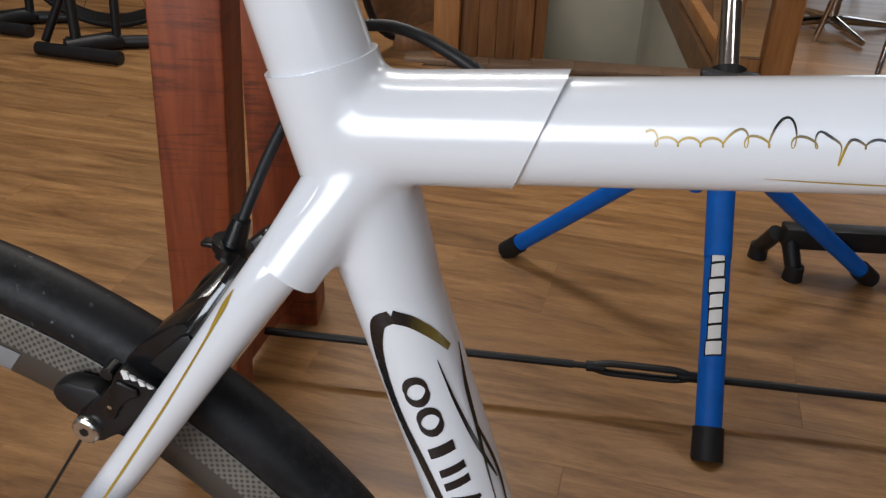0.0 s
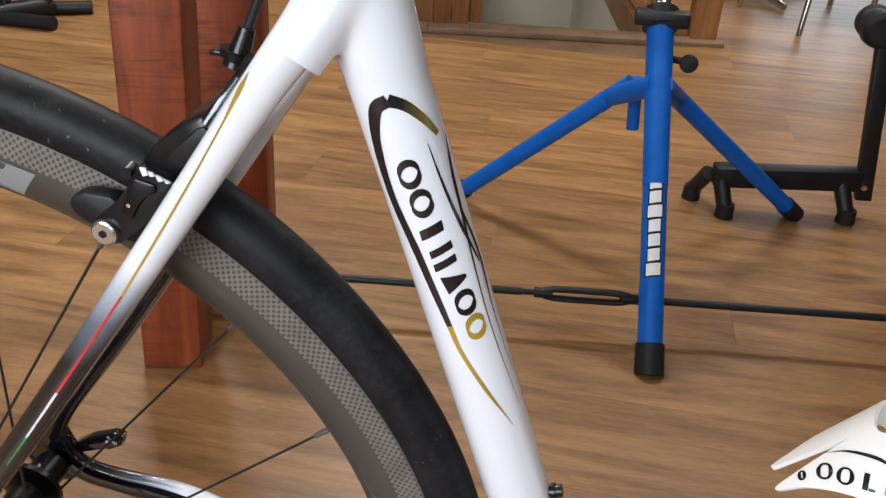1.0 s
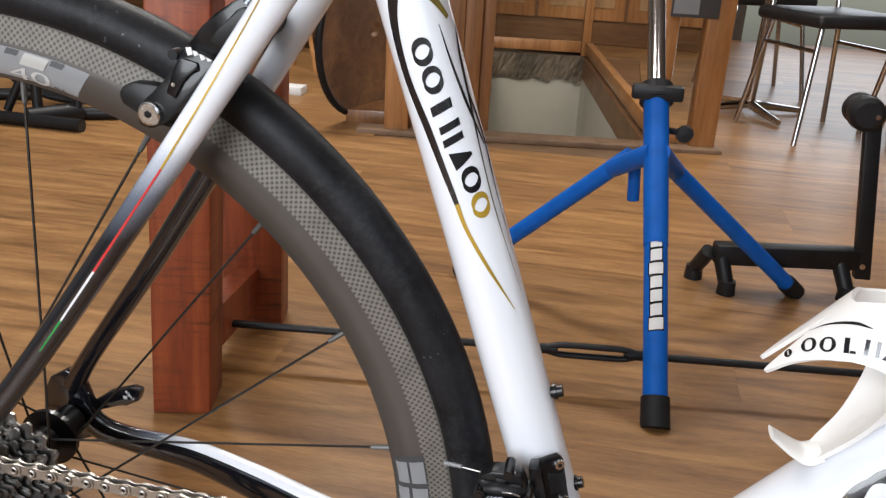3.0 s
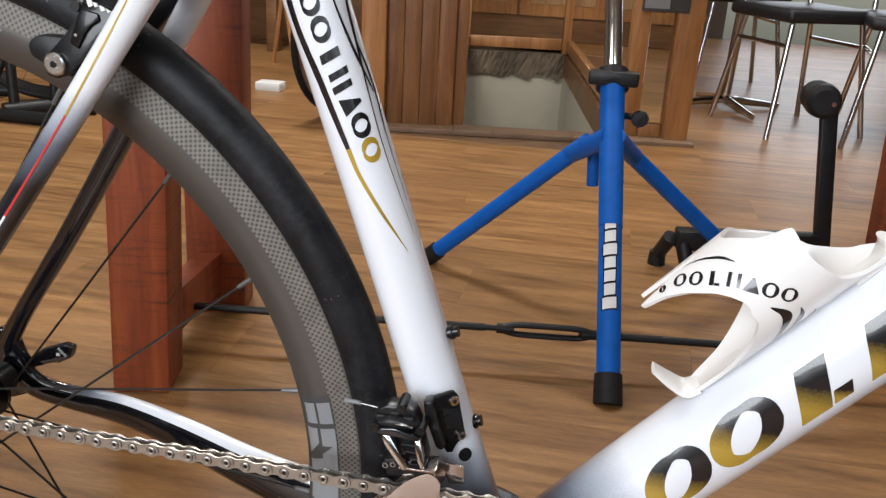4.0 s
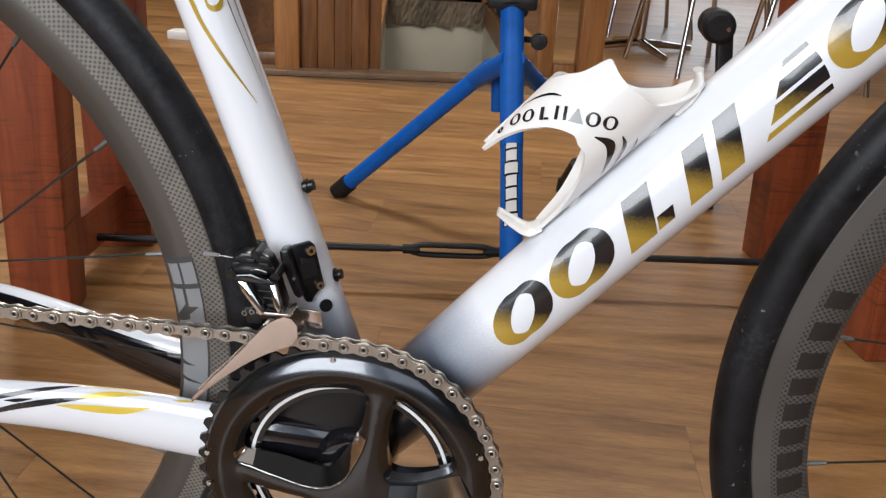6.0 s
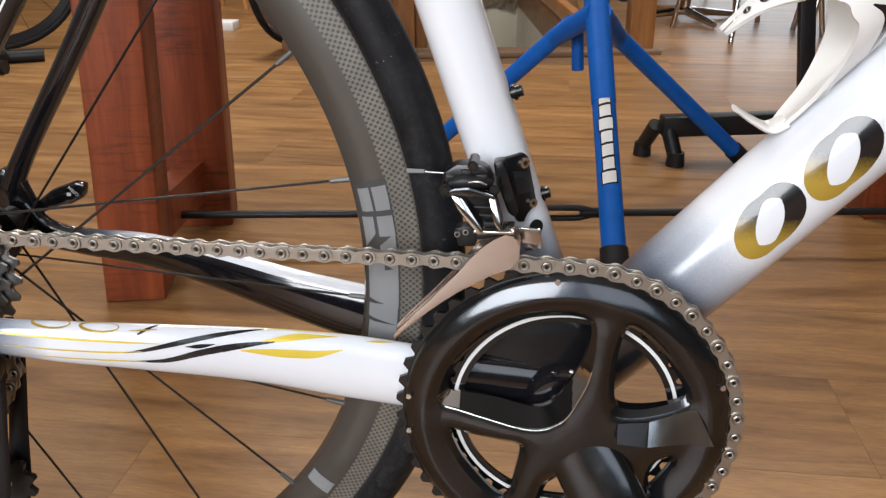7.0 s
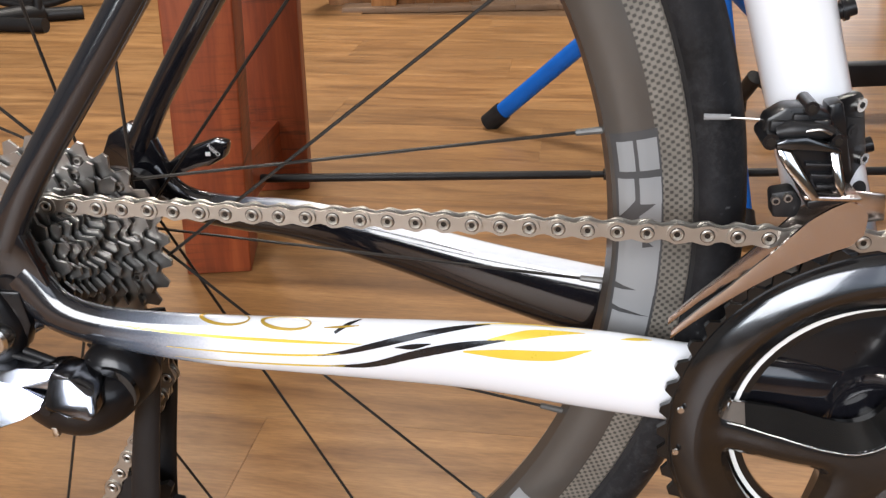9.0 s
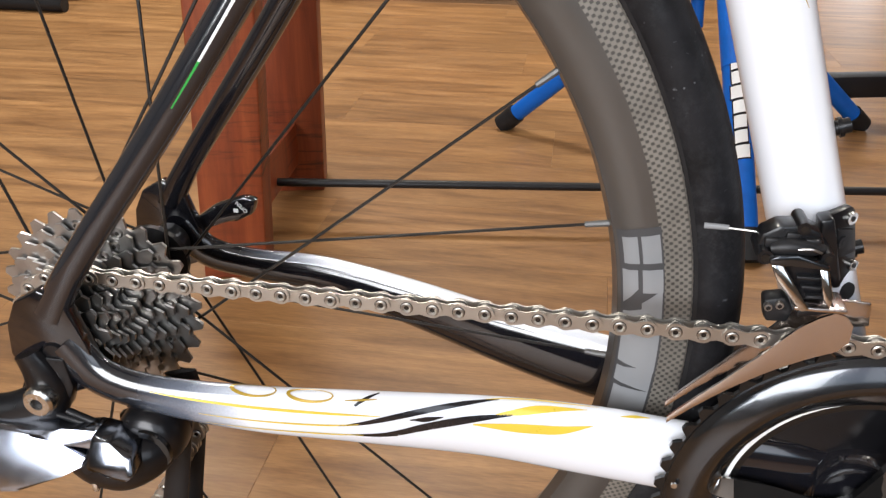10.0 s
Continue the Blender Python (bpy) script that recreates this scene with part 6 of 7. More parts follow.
for rows in ([(0.0551, -0.0058, 0.0003), (0.0814, -0.0057, 0.0010), (0.1192, -0.0058, 0.0013), (0.1470, -0.0059, 0.0011), (0.1700, -0.0064, 0.0003)], [(0.0812, 0.0006, 0.0002), (0.1119, 0.0004, 0.0007), (0.1422, -0.0002, 0.0009), (0.1602, -0.0018, 0.0003)], [(0.0843, 0.0058, 0.0002), (0.1175, 0.0052, 0.0007), (0.1474, 0.0046, 0.0009), (0.1633, 0.0036, 0.0003)]):
    stay_line(rows, M_decal_yellow, "gold_line")
for rows in ([(0.1500, -0.0004, 0.0003), (0.1620, -0.0026, 0.0017), (0.1777, -0.0067, 0.0027), (0.1982, -0.0124, 0.0030), (0.2168, -0.0176, 0.0026), (0.2300, -0.0214, 0.0006)], [(0.1540, 0.0043, 0.0003), (0.1737, 0.0024, 0.0024), (0.1940, -0.0032, 0.0034), (0.2148, -0.0079, 0.0034), (0.2375, -0.0123, 0.0008)], [(0.1850, -0.0058, 0.0003), (0.1935, -0.0066, 0.0022), (0.2020, -0.0082, 0.0003)]):
    stay_line(rows, M_decal_black, "black_blade")
for rows in ([(0.2230, -0.0205, 0.0004), (0.2441, -0.0246, 0.0016), (0.2629, -0.0250, 0.0014), (0.2820, -0.0254, 0.0003)], [(0.2290, -0.0118, 0.0004), (0.2400, -0.0142, 0.0036), (0.2500, -0.0172, 0.0050), (0.2600, -0.0192, 0.0036), (0.2760, -0.0216, 0.0004)], [(0.2179, -0.0060, 0.0006), (0.2371, -0.0064, 0.0036), (0.2520, -0.0072, 0.0042), (0.2650, -0.0086, 0.0036), (0.2800, -0.0126, 0.0004)], [(0.2937, -0.0205, 0.0004), (0.3014, -0.0224, 0.0024), (0.3090, -0.0236, 0.0006)]):
    stay_line(rows, M_decal_yellow, "yellow_blade")
for at, u, wide, tall in ((0.1070, -0.0160, 0.0110, 0.0046), (0.1350, -0.0150, 0.0110, 0.0040)):
    stay_line([(at + wide * math.cos(a), u + tall * math.sin(a), 0.0007 + 0.0011 * max(0.0, -math.cos(a)) + 0.0006 * max(0.0, math.sin(a))) for a in [2 * math.pi * i / 14 for i in range(14)]], M_decal_gold, "gold_loop", True)
stay_line([(0.1520, -0.0128, 0.0004), (0.1600, -0.0138, 0.0012), (0.1680, -0.0150, 0.0004)], M_decal_gold, "gold_loop")
stay_line([(0.1570, -0.0105, 0.0014), (0.1630, -0.0155, 0.0018), (0.1690, -0.0200, 0.0006)], M_decal_black, "black_flick")

# rim stickers


def rim_y(r):
    prof = [(0.2758, 0.0), (0.2782, 0.0075), (0.2846, 0.0118), (0.2945, 0.0134), (0.3005, 0.0129)]
    for (r0, y0), (r1, y1) in zip(prof, prof[1:]):
        if r <= r1:
            return y0 + (y1 - y0) * (r - r0) / (r1 - r0)
    return 0.0130


def rim_patch(hub, r0, r1, a0, a1, skew, mat, wheel_ob, off=0.0004, name="rim_sticker", k1=0.0, k0=0.0):
    """A sticker on the rim's side: radii, degrees, and the degrees by which its top leans."""
    bm = bmesh.new()
    rows = []
    for i in range(6):
        f = i / 5
        r = r0 + (r1 - r0) * f
        y = -(rim_y(r) + off)
        rows.append([bm.verts.new(Vector((hub.x, y, hub.z)) + Vector((r * math.cos(radians(a)), 0, r * math.sin(radians(a))))) for a in [a0 + k0 * f + ((a1 + k1 * f) - (a0 + k0 * f)) * j / 8 + skew * f for j in range(9)]])
    for p, q in zip(rows, rows[1:]):
        for j in range(8):
            bm.faces.new((p[j], p[j + 1], q[j + 1], q[j]))
    return part(name, bm, mat, wheel_ob)


for a0, a1, r0, r1, k0, k1 in ((12.3, 9.3, 0.2823, 0.2897, 0, 0), (12.3, 9.3, 0.2914, 0.3005, 0, 0), (8.6, 4.6, 0.2811, 0.2886, 0, 1.8), (8.6, 6.0, 0.2908, 0.3008, 0, 0), (4.8, 2.8, 0.2903, 0.3005, 1.6, -1.6), (3.6, 0.2, 0.2811, 0.2920, 0.6, 0), (1.2, -2.6, 0.2811, 0.3003, 0.6, -0.9), (-3.3, -5.2, 0.2811, 0.3000, 0.4, -0.6), (-5.8, -9.2, 0.2817, 0.3000, 0, 0.6)):
    rim_patch(HUB, r0, r1, a0, a1, 0.0, M_sticker, rear_wheel, 0.0007, k0=k0, k1=k1)
rim_patch(HUB, 0.2800, 0.3015, 13.1, -9.8, 0, M_sticker_dark, rear_wheel, 0.0003)
rim_patch(HUB, 0.2812, 0.2984, 84.6, 73.4, -1.3, M_sticker, rear_wheel, 0.0003)
rim_patch(HUB, 0.2902, 0.2976, 80.6, 77.6, -0.7, M_sticker_pale, rear_wheel, 0.0007)
for a in (76.9, 82.4):
    rim_patch(HUB, 0.2946, 0.2981, a, a - 1.5, -0.3, M_sticker_dark, rear_wheel, 0.0007)


def letters(words):
    """Flat letters as a mesh that fills 0 to 1 both ways."""
    cu = bpy.data.curves.new("letters", "FONT")
    cu.body = words
    ob = bpy.data.objects.new("letters", cu)
    scene.collection.objects.link(ob)
    me = bpy.data.meshes.new_from_object(ob.evaluated_get(bpy.context.evaluated_depsgraph_get()))
    bpy.data.objects.remove(ob)
    bm = bmesh.new()
    bm.from_mesh(me)
    x0, x1 = min(v.co.x for v in bm.verts), max(v.co.x for v in bm.verts)
    y0, y1 = min(v.co.y for v in bm.verts), max(v.co.y for v in bm.verts)
    for v in bm.verts:
        v.co = ((v.co.x - x0) / (x1 - x0), (v.co.y - y0) / (y1 - y0), 0)
    return bm


def rim_text(words, a0, a1, r0, r1, mat):
    """Letters bent round the rear rim, from one angle to another."""
    bm = letters(words)
    for v in bm.verts:
        a = radians(a0 + (a1 - a0) * v.co.x)
        r = r0 + (r1 - r0) * v.co.y
        v.co = (HUB.x + r * math.cos(a), -(rim_y(r) + 0.0007), HUB.z + r * math.sin(a))
    return part("print_letters", bm, mat, rear_wheel)


rim_text("40", 82.0, 76.8, 0.2808, 0.2884, M_sticker_pale)
rim_text("SL", 76.4, 74.4, 0.2803, 0.2828, M_sticker_dark)
# the word on the lever runs up towards its tip
bm = letters("OPEN")
for v in bm.verts:
    a, b = (v.co.x - 0.5) * 0.0090, (v.co.y - 0.5) * 0.0027
    v.co = (-0.3575 + (-a - b) * 0.7071, 0.0776, 0.3548 + (a - b) * 0.7071)
part("print_letters", bm, M_decal_white, lever)
rim_patch(HUB, 0.2800, 0.2980, -32.6, -34.6, 0, M_sticker, rear_wheel, 0.0004)
for a0, a1 in ((174.6, 172.2), (178.4, 175.9), (182.2, 179.7), (186.0, 183.4), (189.8, 187.2), (170.4, 167.8), (165.8, 163.4), (193.6, 191.0)):
    rim_patch(FRONT, 0.2825, 0.2995, a0, a1, 0.6, M_print_dark, front_wheel, 0.0005)

# ---- the shop behind ----

# pale marks on the blue tripod
u_side = Vector((1, 0, 0))
n_side = ax.cross(u_side).normalized()
if n_side.y > 0:
    n_side = -n_side


def on_main(s, u, off=0.0003):
    a = u / 0.0195
    return foot + ax * s + u_side * ((0.0195 + off) * math.sin(a)) + n_side * ((0.0195 + off) * math.cos(a))


for k in range(8):
    # pale blocks on a slightly larger dark ground
    s0 = 0.150 + 0.0235 * k
    tall = 0.0115 if k in (0, 4) else 0.0092
    for grow, off, mat, name in ((0.0022, 0.0003, M_decal_black, "dark_border"), (0.0, 0.0006, M_decal_white, "white_mark")):
        mk = bmesh.new()
        q = [[mk.verts.new(on_main(s0 + ((0.0195 + grow) if j else -grow) + 0.005 * (i / 4 - 0.5), (tall + grow) * (2 * i / 4 - 1) - 0.001, off)) for i in range(5)] for j in (0, 1)]
        for i in range(4):
            mk.faces.new((q[0][i], q[0][i + 1], q[1][i + 1], q[1][i]))
        wpart(name, mk, mat, stand, "white block mark" if mat is M_decal_white else "")
d = (feet[-1] - piv[-1]).normalized()
for k in range(5):
    mk = bmesh.new()
    p = piv[-1] + d * (0.145 + 0.018 * k) + Vector((0, -0.0085, 0.0140))
    box(mk, -0.006, 0.006, -0.0004, 0.0004, -0.0026, 0.0026, 0, 2, Matrix.Translation(p) @ Matrix.Rotation(radians(-58), 4, "X") @ Matrix.Rotation(math.atan2(-d.z, d.x), 4, "Y"))
    wpart("white_mark", mk, M_decal_white, stand)

# black folding trainer stand
tr = thing("folding_stand", (0.40, 1.37, 0), "black steel folding bicycle stand with a round roller grip", "stand")
bm = bmesh.new()
a, b = Vector((0.235, 1.345, 0.080)), Vector((0.535, 1.405, 0.082))
dd = (b - a).normalized()
nn = Vector((-dd.y, dd.x, 0))
vs = []
for p in (a, b):
    vs.append([bm.verts.new(p + nn * (0.020 * i) + Vector((0, 0, 0.022 * j))) for i, j in ((-1, -1), (1, -1), (1, 1), (-1, 1))])
bm.faces.new(vs[0][::-1])
bm.faces.new(vs[1])
for i in range(4):
    bm.faces.new((vs[0][i], vs[0][(i + 1) % 4], vs[1][(i + 1) % 4], vs[1][i]))
bmesh.ops.bevel(bm, geom=list(bm.edges), offset=0.004, segments=2, affect="EDGES", profile=0.5)
wpart("cross_bar", bm, M_black_matt, tr, "flat black cross bar")
for p, q in (((0.250, 1.345, 0.076), (0.268, 1.318, 0.016)), ((0.225, 1.350, 0.080), (0.205, 1.390, 0.022)), ((0.500, 1.395, 0.076), (0.520, 1.362, 0.016))):
    wpart("foot_arm", rod(bmesh.new(), p, q, 0.017, 0.016, 14), M_black_matt, tr)
    wpart("rubber_foot", rod(bmesh.new(), (q[0], q[1], 0.0), (q[0], q[1], 0.030), 0.020, 0.018, 16), M_rubber_smooth, tr, "black rubber foot")
bm = bmesh.new()
beam(bm, (0.553, 1.400, 0.040), (0.512, 1.447, 0.405), 0.017, 0.010, 0.003, 8)
wpart("upright", bm, M_black_matt, tr, "flat black upright")
wpart("pivot_bolt", rod(bmesh.new(), (0.547, 1.388, 0.070), (0.547, 1.396, 0.070), 0.006, None, 12), M_bolt, tr, "silver pivot bolt")
bm = bmesh.new()
lathe(bm, [(0.0, -0.036), (0.026, -0.036), (0.035, -0.028), (0.037, -0.006), (0.034, 0.010), (0.030, 0.016), (0.034, 0.024), (0.034, 0.050), (0.0, 0.052)], (0.497, 1.445, 0.388), 28, closed=False)
wpart("roller_grip", bm, M_rubber_smooth, tr, "round black roller grip")
wpart("grip_bolt", rod(bmesh.new(), (0.514, 1.404, 0.386), (0.514, 1.411, 0.386), 0.005, None, 10), M_bolt, tr)

# stair well with a stone kerb, glazed timber balustrade and panelled side
WELL = Matrix.Translation((-0.46, 2.53, 0)) @ Matrix.Rotation(radians(8.5), 4, "Z")
AW, BW0, BW1 = 0.60, 0.04, 2.25
bm = bmesh.new()
for a0, a1, b0, b1 in ((-0.06, 0.0, BW0, BW1), (AW, AW + 0.06, BW0, BW1), (-0.06, AW + 0.06, BW1, BW1 + 0.06), (-0.06, AW + 0.06, BW0 - 0.06, BW0)):
    box(bm, a0, a1, b0, b1, -1.40, -0.13, 0, 2, WELL)
box(bm, -0.06, AW + 0.06, BW0 - 0.06, BW1 + 0.06, -1.46, -1.40, 0, 2, WELL)
structure("stair_well", bm, M_cream, "cream plastered stair well sunk through the floor", "stair well")
bm = bmesh.new()
for a0, a1, b0, b1 in ((-0.50, 0.0, BW0, BW1 + 0.5), (AW, AW + 0.50, BW0, BW1 + 0.5)):
    box(bm, a0, a1, b0, b1, -0.13, -0.008, 0, 2, WELL)
structure("landing", bm, M_brown_wood, "brown timber landing round the stair well", "floor")
bm = bmesh.new()
rough = random.Random(5)
n = 40
cols = []
for k in range(n + 1):
    a = AW * k / n
    lo = -0.135 - 0.018 * rough.random() - 0.010 * math.sin(k * 0.55)
    cols.append([bm.verts.new(WELL @ Vector((a, BW1 - 0.012 - 0.010 * rough.random(), lo + (0.0 - lo) * i / 5))) for i in range(6)] + [bm.verts.new(WELL @ Vector((a, BW1 + 0.30, 0.0))), bm.verts.new(WELL @ Vector((a, BW1 + 0.30, lo)))])
for p, q in zip(cols, cols[1:]):
    for i in range(8):
        bm.faces.new((p[i], p[(i + 1) % 8], q[(i + 1) % 8], q[i]))
structure("stone_kerb", bm, M_stone, "rough brown stone edge of the far landing", "kerb")

sill = thing("stone_sill", tuple(WELL @ Vector((0.2, -0.02, 0))), "low pale stone threshold at the foot of the balustrade", "sill")
for k in range(9):
    bm = bmesh.new()
    box(bm, -0.44 + 0.143 * k, -0.44 + 0.143 * k + 0.1425, -0.058, 0.040, -0.004, 0.014, 0.0015, 2, WELL)
    wpart("tile", bm, M_tile, sill)

screen = thing("balustrade", tuple(WELL @ Vector((0.2, 0.05, 0))), "varnished timber balustrade with glass panes round the stair well", "balustrade")


def timber(name, a0, a1, b0, b1, z0, z1, mat, bevel=0.004):
    bm = bmesh.new()
    box(bm, a0, a1, b0, b1, z0, z1, bevel, 2, WELL)
    return wpart(name, bm, mat, screen)


for a0, a1, b0, b1 in ((-0.345, -0.260, -0.030, 0.045), (AW - 0.004, AW + 0.056, 0.030, 0.090), (0.742, 0.829, -0.010, 0.075)):
    timber("post", a0, a1, b0, b1, 0.013, 1.25, M_orange_wood)
for k in range(4):
    timber("panel_board", -0.258 + 0.0605 * k, -0.258 + 0.0605 * k + 0.0590, 0.004 + 0.006 * (k % 2), 0.030, 0.013, 1.22, M_panel_wood, 0.003)
timber("corner_post", -0.020, 0.026, 0.034, 0.084, 0.013, 1.25, M_panel_wood)
timber("corner_post", -0.030, 0.020, BW1 - 0.010, BW1 + 0.040, 0.001, 1.10, M_orange_wood)
timber("corner_post", AW - 0.020, AW + 0.030, BW1 - 0.010, BW1 + 0.040, 0.001, 1.10, M_orange_wood)
for z0, z1 in ((0.020, 0.085), (0.98, 1.04)):
    timber("side_rail", -0.024, 0.016, 0.086, BW1 - 0.012, z0, z1, M_orange_wood)
    timber("far_rail", 0.022, AW - 0.022, BW1 - 0.004, BW1 + 0.034, z0, z1, M_orange_wood)
    timber("side_rail", AW + 0.004, AW + 0.044, 0.092, BW1 - 0.012, z0, z1, M_orange_wood)
timber("foot_rail", AW + 0.058, 0.740, 0.030, 0.070, 0.013, 0.060, M_orange_wood)
timber("skirting", -0.500, -0.022, 0.090, BW1, -0.006, 0.050, M_panel_wood)
for a0, a1, b0, b1, z0, z1 in ((-0.006, -0.001, 0.090, BW1 - 0.014, 0.086, 0.979), (0.024, AW - 0.024, BW1 + 0.012, BW1 + 0.017, 0.086, 0.979), (AW + 0.060, 0.738, 0.048, 0.053, 0.062, 1.20)):
    bm = bmesh.new()
    box(bm, a0, a1, b0, b1, z0, z1, 0, 2, WELL)
    pane = wpart("pane", bm, M_glass, screen, "clear glass pane")
    pane.visible_shadow = False

notice = thing("notice_board", tuple(WELL @ Vector((0.70, -0.02, 0.46))), "small grey framed notice hung on the timber posts", "notice")
bm = bmesh.new()
box(bm, 0.610, 0.770, -0.024, -0.012, 0.455, 0.620, 0.002, 2, WELL)
wpart("frame", bm, M_sticker_dark, notice, "dark grey frame")
bm = bmesh.new()
box(bm, 0.616, 0.700, -0.027, -0.0235, 0.466, 0.612, 0.0005, 1, WELL)
wpart("sheet", bm, M_sticker, notice, "pale grey printed sheet")

# back of the shop: dark furniture
dark = thing("wall_bench", (-1.9, 4.2, 0), "dark brown timber bench against the back wall", "bench")
bm = bmesh.new()
box(bm, -3.3, -0.95, 4.0, 4.5, 0.46, 0.52, 0.006)
wpart("top", bm, M_brown_wood, dark)
for x in (-3.25, -2.5, -1.75, -1.0):
    bm = bmesh.new()
    box(bm, x - 0.03, x + 0.03, 4.02, 4.10, 0, 0.46, 0.004)
    wpart("leg", bm, M_brown_wood, dark)
bm = bmesh.new()
box(bm, -3.3, -0.95, 4.46, 4.52, 0, 1.6, 0.004)
wpart("back_board", bm, M_brown_wood, dark)

counter = thing("counter", (-0.5, 5.6, 0), "tan timber cabinet counter with panelled doors beyond the stair well", "counter")
bm = bmesh.new()
box(bm, -1.75, 0.65, 5.45, 6.00, 0.0, 0.95, 0.008)
wpart("body", bm, M_brown_wood, counter)
for k in range(4):
    x = -1.72 + 0.585 * k
    bm = bmesh.new()
    box(bm, x, x + 0.565, 5.432, 5.452, 0.16, 0.90, 0.004)
    wpart("door", bm, M_orange_wood, counter, "varnished cabinet door")
    bm = bmesh.new()
    box(bm, x + 0.07, x + 0.495, 5.424, 5.434, 0.24, 0.82, 0.004)
    wpart("door_panel", bm, M_tan_wood, counter, "raised tan door panel")
bm = bmesh.new()
box(bm, -1.78, 0.68, 5.41, 6.03, 0.95, 0.99, 0.006)
wpart("top", bm, M_orange_wood, counter)

# spare wheel standing edge-on, wooden easel legs
sp = thing("spare_wheel", (-0.93, 2.62, 0), "dark spare bicycle wheel leaning beside the screen", "wheel")
m = Matrix.Translation((-0.905, 2.66, 0.335)) @ Matrix.Rotation(radians(72), 4, "Z") @ Matrix.Rotation(radians(6), 4, "X")
bm = bmesh.new()
prof = [(0.322 + 0.013 * math.cos(2 * math.pi * i / 14), 0.013 * math.sin(2 * math.pi * i / 14)) for i in range(14)]
lathe(bm, prof, (0, 0, 0), 72)
bmesh.ops.transform(bm, matrix=m, verts=bm.verts)
wpart("tyre", bm, M_rubber, sp)
bm = bmesh.new()
lathe(bm, [(0.030, -0.012), (0.30, -0.006), (0.312, -0.009), (0.312, 0.009), (0.30, 0.006), (0.030, 0.012)], (0, 0, 0), 64)
bmesh.ops.transform(bm, matrix=m, verts=bm.verts)
wpart("disc", bm, M_brown_wood, sp, "brown disc cover")
easel = thing("wooden_easel", (-1.45, 3.5, 0), "light wooden folding easel legs", "easel")
for a, b in (((-1.43, 3.52, 0), (-1.56, 3.60, 0.62)), ((-1.60, 3.66, 0), (-1.48, 3.60, 0.62)), ((-1.38, 3.75, 0), (-1.53, 3.62, 0.62))):
    wpart("leg", rod(bmesh.new(), a, b, 0.011, 0.011, 8), M_orange_wood, easel)
box_t = thing("white_box", (-1.33, 3.05, 0), "small white card box on the floor", "box")
bm = bmesh.new()
box(bm, -1.40, -1.29, 2.94, 3.02, 0.0, 0.035, 0.003)
wpart("carton", bm, M_decal_white, box_t)

# black stand base far at the side
def rack(dx, dy):
    fb = thing("bicycle_rack", (-1.86 + dx, 2.10 + dy, 0), "low black steel bicycle rack with splayed feet on the floor", "rack", "racks at the side")
    for name, p, q, r in (("foot_bar", (-2.03, 2.05, 0.022), (-1.72, 2.045, 0.022), 0.022), ("foot_bar", (-1.98, 2.13, 0.022), (-1.715, 2.26, 0.022), 0.022),
                          ("base_block", (-1.93, 2.06, 0.030), (-1.82, 2.20, 0.034), 0.030), ("upright", (-1.91, 2.09, 0.04), (-1.93, 2.13, 0.62), 0.017),
                          ("upright", (-1.82, 2.18, 0.04), (-1.80, 2.22, 0.66), 0.015), ("brace", (-2.02, 2.08, 0.04), (-1.90, 2.13, 0.30), 0.014), ("top_bar", (-1.93, 2.13, 0.60), (-1.80, 2.22, 0.62), 0.014)):
        p, q = Vector(p) + Vector((dx, dy, 0)), Vector(q) + Vector((dx, dy, 0))
        wpart(name, rod(bmesh.new(), p, q, r, None, 14), M_black_matt, fb)


rack(0, 0)
rack(-0.46, 0.16)
ow = thing("parked_wheel", (-1.95, 2.5, 0), "dark bicycle wheel standing in the rack", "wheel")
bm = bmesh.new()
m = Matrix.Translation((-1.98, 2.42, 0.336)) @ Matrix.Rotation(radians(24), 4, "Z")
lathe(bm, prof, (0, 0, 0), 72)
bmesh.ops.transform(bm, matrix=m, verts=bm.verts)
wpart("tyre", bm, M_rubber, ow)
bm = bmesh.new()
lathe(bm, [(0.285, -0.010), (0.312, -0.010), (0.312, 0.010), (0.285, 0.010)], (0, 0, 0), 72)
bmesh.ops.transform(bm, matrix=m, verts=bm.verts)
wpart("rim", bm, M_black_matt, ow)
for i in range(16):
    a = 2 * math.pi * i / 16
    bm = bmesh.new()
    rod(bm, m @ Vector((0.02 * math.cos(a + 1), 0.02, 0.02 * math.sin(a + 1))), m @ Vector((0.286 * math.cos(a), 0, 0.286 * math.sin(a))), 0.001, None, 5)
    wpart("spoke", bm, M_spoke, ow)
bm = bmesh.new()
rod(bm, m @ Vector((0, -0.05, 0)), m @ Vector((0, 0.05, 0)), 0.016, None, 16)
wpart("hub", bm, M_black, ow)

# chrome chairs and a pedestal table by the doorway


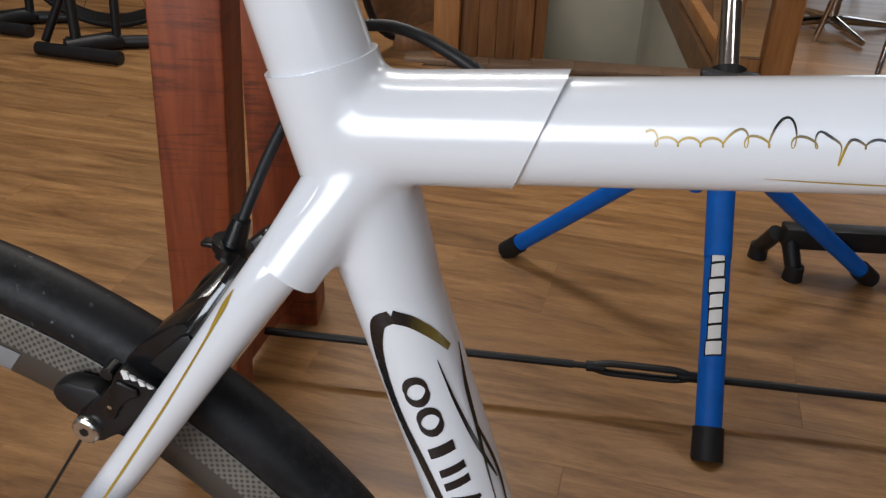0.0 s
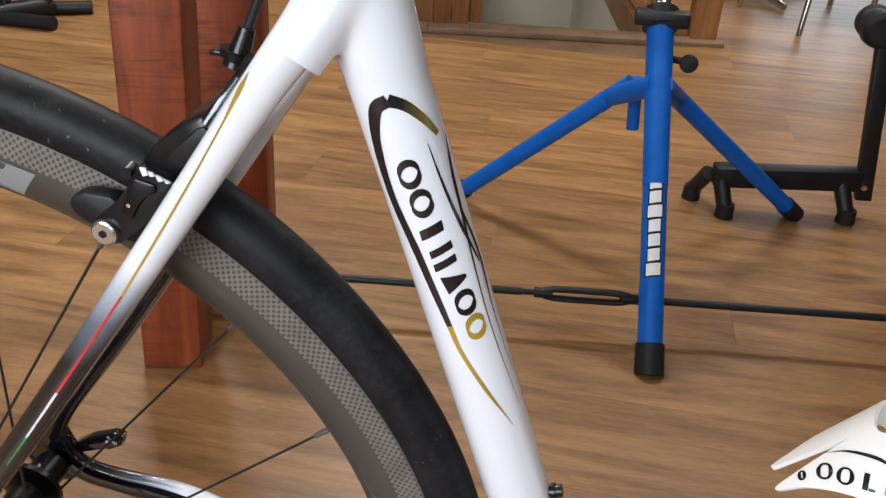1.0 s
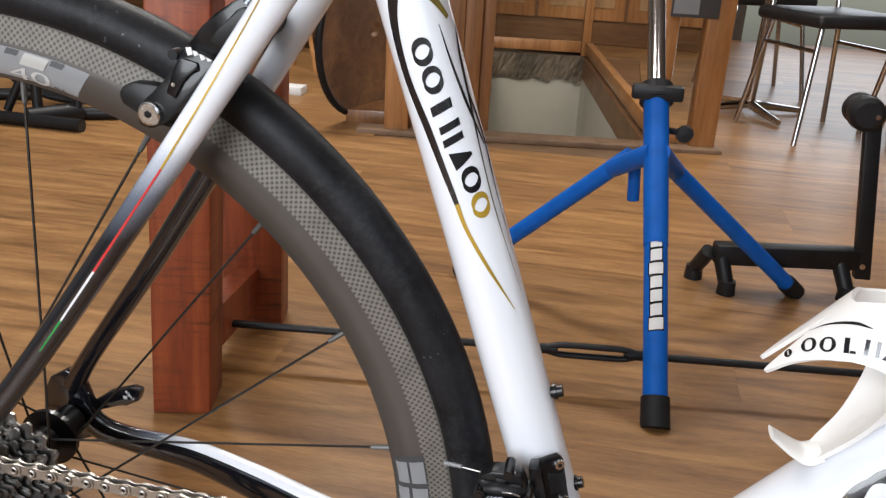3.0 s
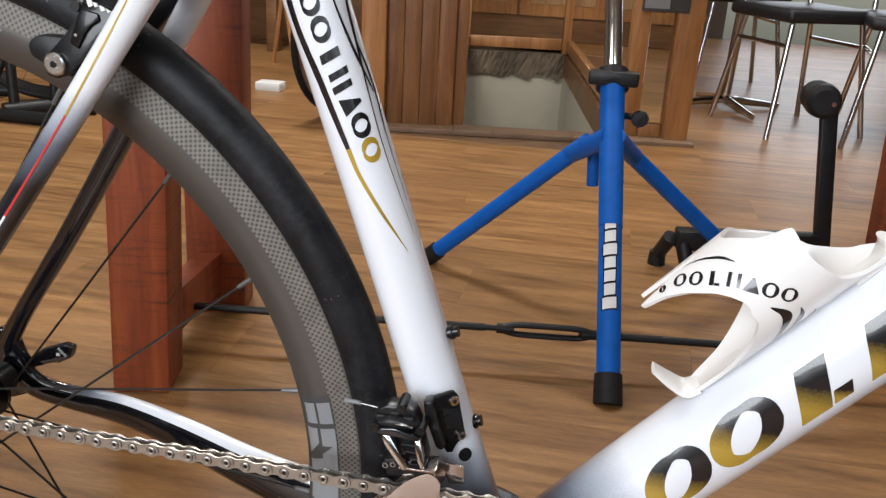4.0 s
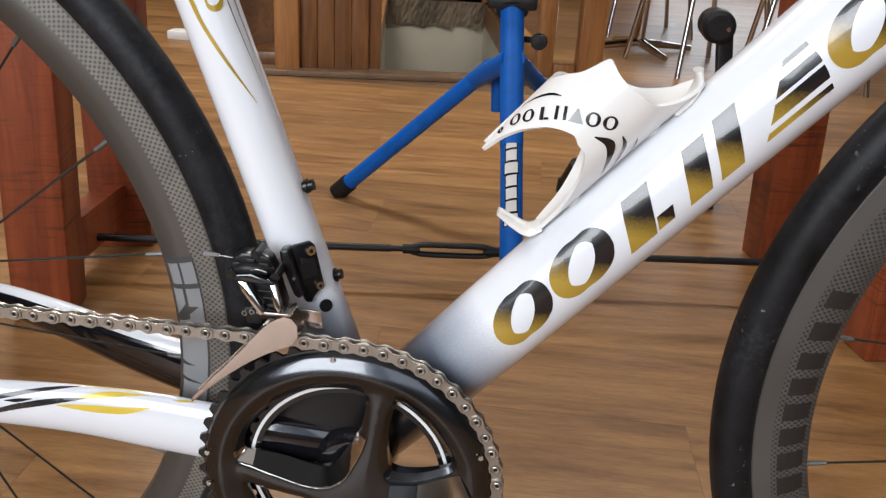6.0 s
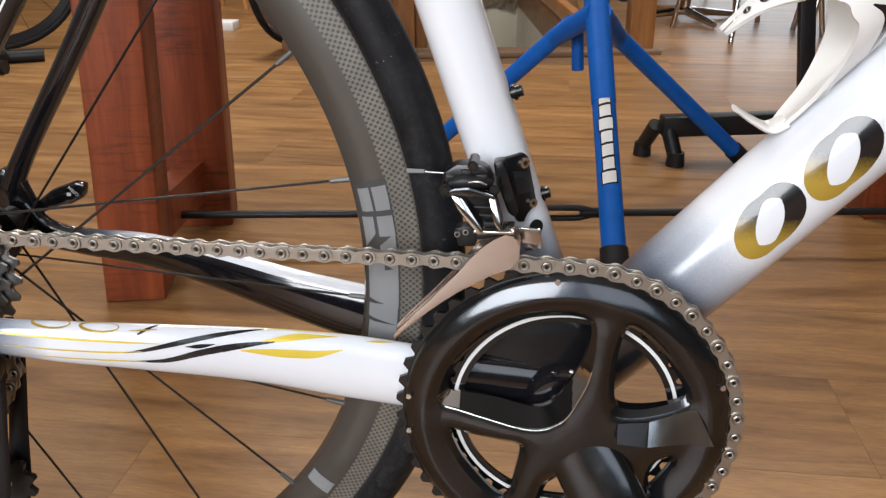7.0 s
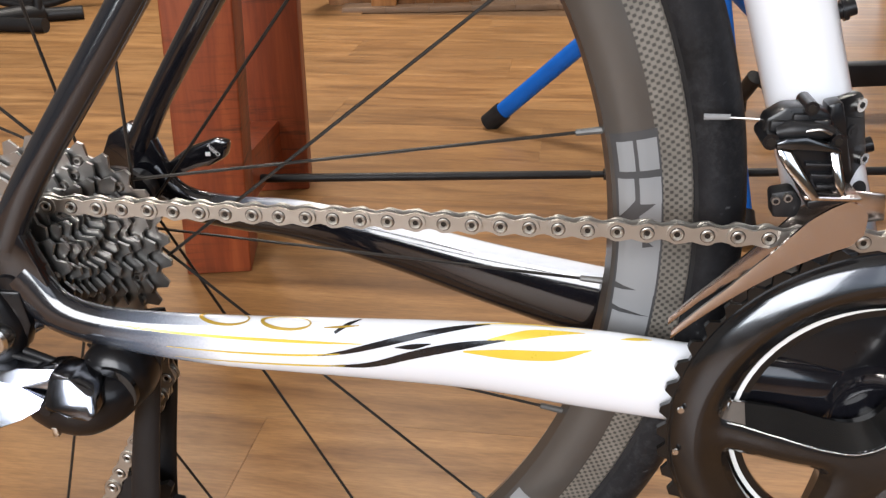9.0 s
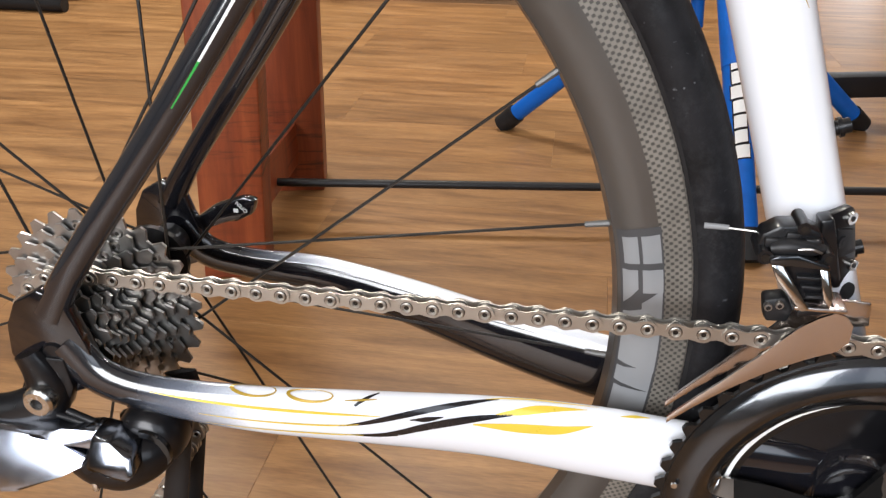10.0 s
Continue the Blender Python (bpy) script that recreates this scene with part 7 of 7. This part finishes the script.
def chair(at, turn):
    c = thing("chrome_chair", at, "black vinyl chair on thin chromed tube legs", "chair", "chairs by the doorway")
    rot = Matrix.Translation(at) @ Matrix.Rotation(radians(turn), 4, "Z")
    for sx in (-1, 1):
        for sy in (-1, 1):
            wpart("leg", rod(bmesh.new(), rot @ Vector((0.21 * sx, 0.20 * sy, 0)), rot @ Vector((0.15 * sx, 0.15 * sy, 0.43)), 0.0105, 0.0105, 12), M_chrome, c, "chromed tube leg")
    for sx in (-1, 1):
        wpart("stretcher", rod(bmesh.new(), rot @ Vector((0.165 * sx, -0.165, 0.34)), rot @ Vector((0.165 * sx, 0.165, 0.34)), 0.008, None, 10), M_chrome, c)
    bm = bmesh.new()
    box(bm, -0.20, 0.20, -0.20, 0.20, 0.425, 0.475, 0.018, 3, rot)
    wpart("seat", bm, M_seat, c, "black padded seat")
    bm = bmesh.new()
    box(bm, -0.19, 0.19, 0.17, 0.205, 0.60, 0.86, 0.015, 3, rot)
    wpart("backrest", bm, M_seat, c)
    for sx in (-1, 1):
        wpart("back_post", rod(bmesh.new(), rot @ Vector((0.15 * sx, 0.17, 0.43)), rot @ Vector((0.15 * sx, 0.20, 0.70)), 0.0105, None, 12), M_chrome, c)
    return c


chair((0.775, 3.13, 0), 25)
chair((1.16, 2.98, 0), -8)
chair((0.64, 4.05, 0), 10)
tab = thing("pedestal_table", (0.58, 3.46, 0), "small table on a chromed pedestal with a four-star foot", "table")
wpart("pedestal", rod(bmesh.new(), (0.58, 3.46, 0.03), (0.60, 3.46, 0.72), 0.022, None, 20), M_chrome, tab, "chromed pedestal")
for k in range(4):
    a = radians(20 + 90 * k)
    bm = bmesh.new()
    rod(bm, (0.58, 3.46, 0.040), (0.58 + 0.26 * math.cos(a), 3.46 + 0.26 * math.sin(a), 0.014), 0.020, 0.012, 10)
    wpart("foot", bm, M_chrome, tab, "flat polished foot")
bm = bmesh.new()
lathe(bm, [(0.0, 0.72), (0.34, 0.72), (0.35, 0.73), (0.35, 0.745), (0.34, 0.75), (0.0, 0.75)], (0.59, 3.46, 0), 48, closed=False, axis="Z")
wpart("tabletop", bm, M_brown_wood, tab)
bag = thing("helmet_bag", (1.13, 2.93, 0.477), "black and white printed bag on the chair seat", "bag")
bm = bmesh.new()
bmesh.ops.create_icosphere(bm, subdivisions=3, radius=1, matrix=Matrix.Translation((1.13, 2.93, 0.555)) @ Matrix.Diagonal((0.12, 0.10, 0.078, 1)))
wpart("body", bm, M_seat, bag)
for k in range(3):
    bm = bmesh.new()
    lathe(bm, [(0.121, -0.008 + 0.024 * k), (0.1235, -0.008 + 0.024 * k), (0.1235, 0.004 + 0.024 * k), (0.121, 0.004 + 0.024 * k)], (1.13, 2.93, 0.535), 16, 200, 290, axis="Z")
    wpart("white_print", bm, M_decal_white, bag)

# ceiling lamps
for lx, ly in ((-1.3, 0.5), (1.1, 0.5), (-1.3, 2.6), (1.1, 2.6)):
    cl_ = thing("ceiling_lamp", (lx, ly, 2.94), "slim white linear ceiling lamp", "lamp", "ceiling lamps")
    bm = bmesh.new()
    box(bm, lx - 0.62, lx + 0.62, ly - 0.10, ly + 0.10, 2.945, 3.0, 0.01)
    wpart("housing", bm, M_ceiling, cl_)

# ---- floor planks ----
plank_mesh = None
LONG, WIDE = 1.215, 0.192
row = 0
y = Y0
while y < Y1:
    x = X0 - (row * 0.437) % LONG
    y1 = min(y + WIDE, Y1)
    open_row = y1 > WY0 and y < WY1
    while x < X1:
        ends = [(max(x, X0), min(x + LONG, X1))]
        if open_row:
            a, b = ends[0]
            ends = [(a, min(b, WX0)), (max(a, WX1), b)]
        for x0, x1 in ends:
            if x1 - x0 < 0.02:
                continue
            full = abs(x1 - x0 - LONG) < 1e-6 and y + WIDE <= Y1
            if plank_mesh is None or not full:
                bm = bmesh.new()
                w, d = (x1 - x0) / 2 - 0.0001, (y1 - y) / 2 - 0.0001
                box(bm, -w, w, -d, d, -0.006, 0.0, 0.00025, 1)
                me = bpy.data.meshes.new("plank")
                bm.to_mesh(me)
                bm.free()
                me.materials.append(M_floor)
                if full:
                    plank_mesh = me
            else:
                me = plank_mesh
            ob = new("plank", me)
            ob.location = ((x0 + x1) / 2, (y + y1) / 2, 0)
            ob.parent = floor
        x += LONG
    y += WIDE
    row += 1
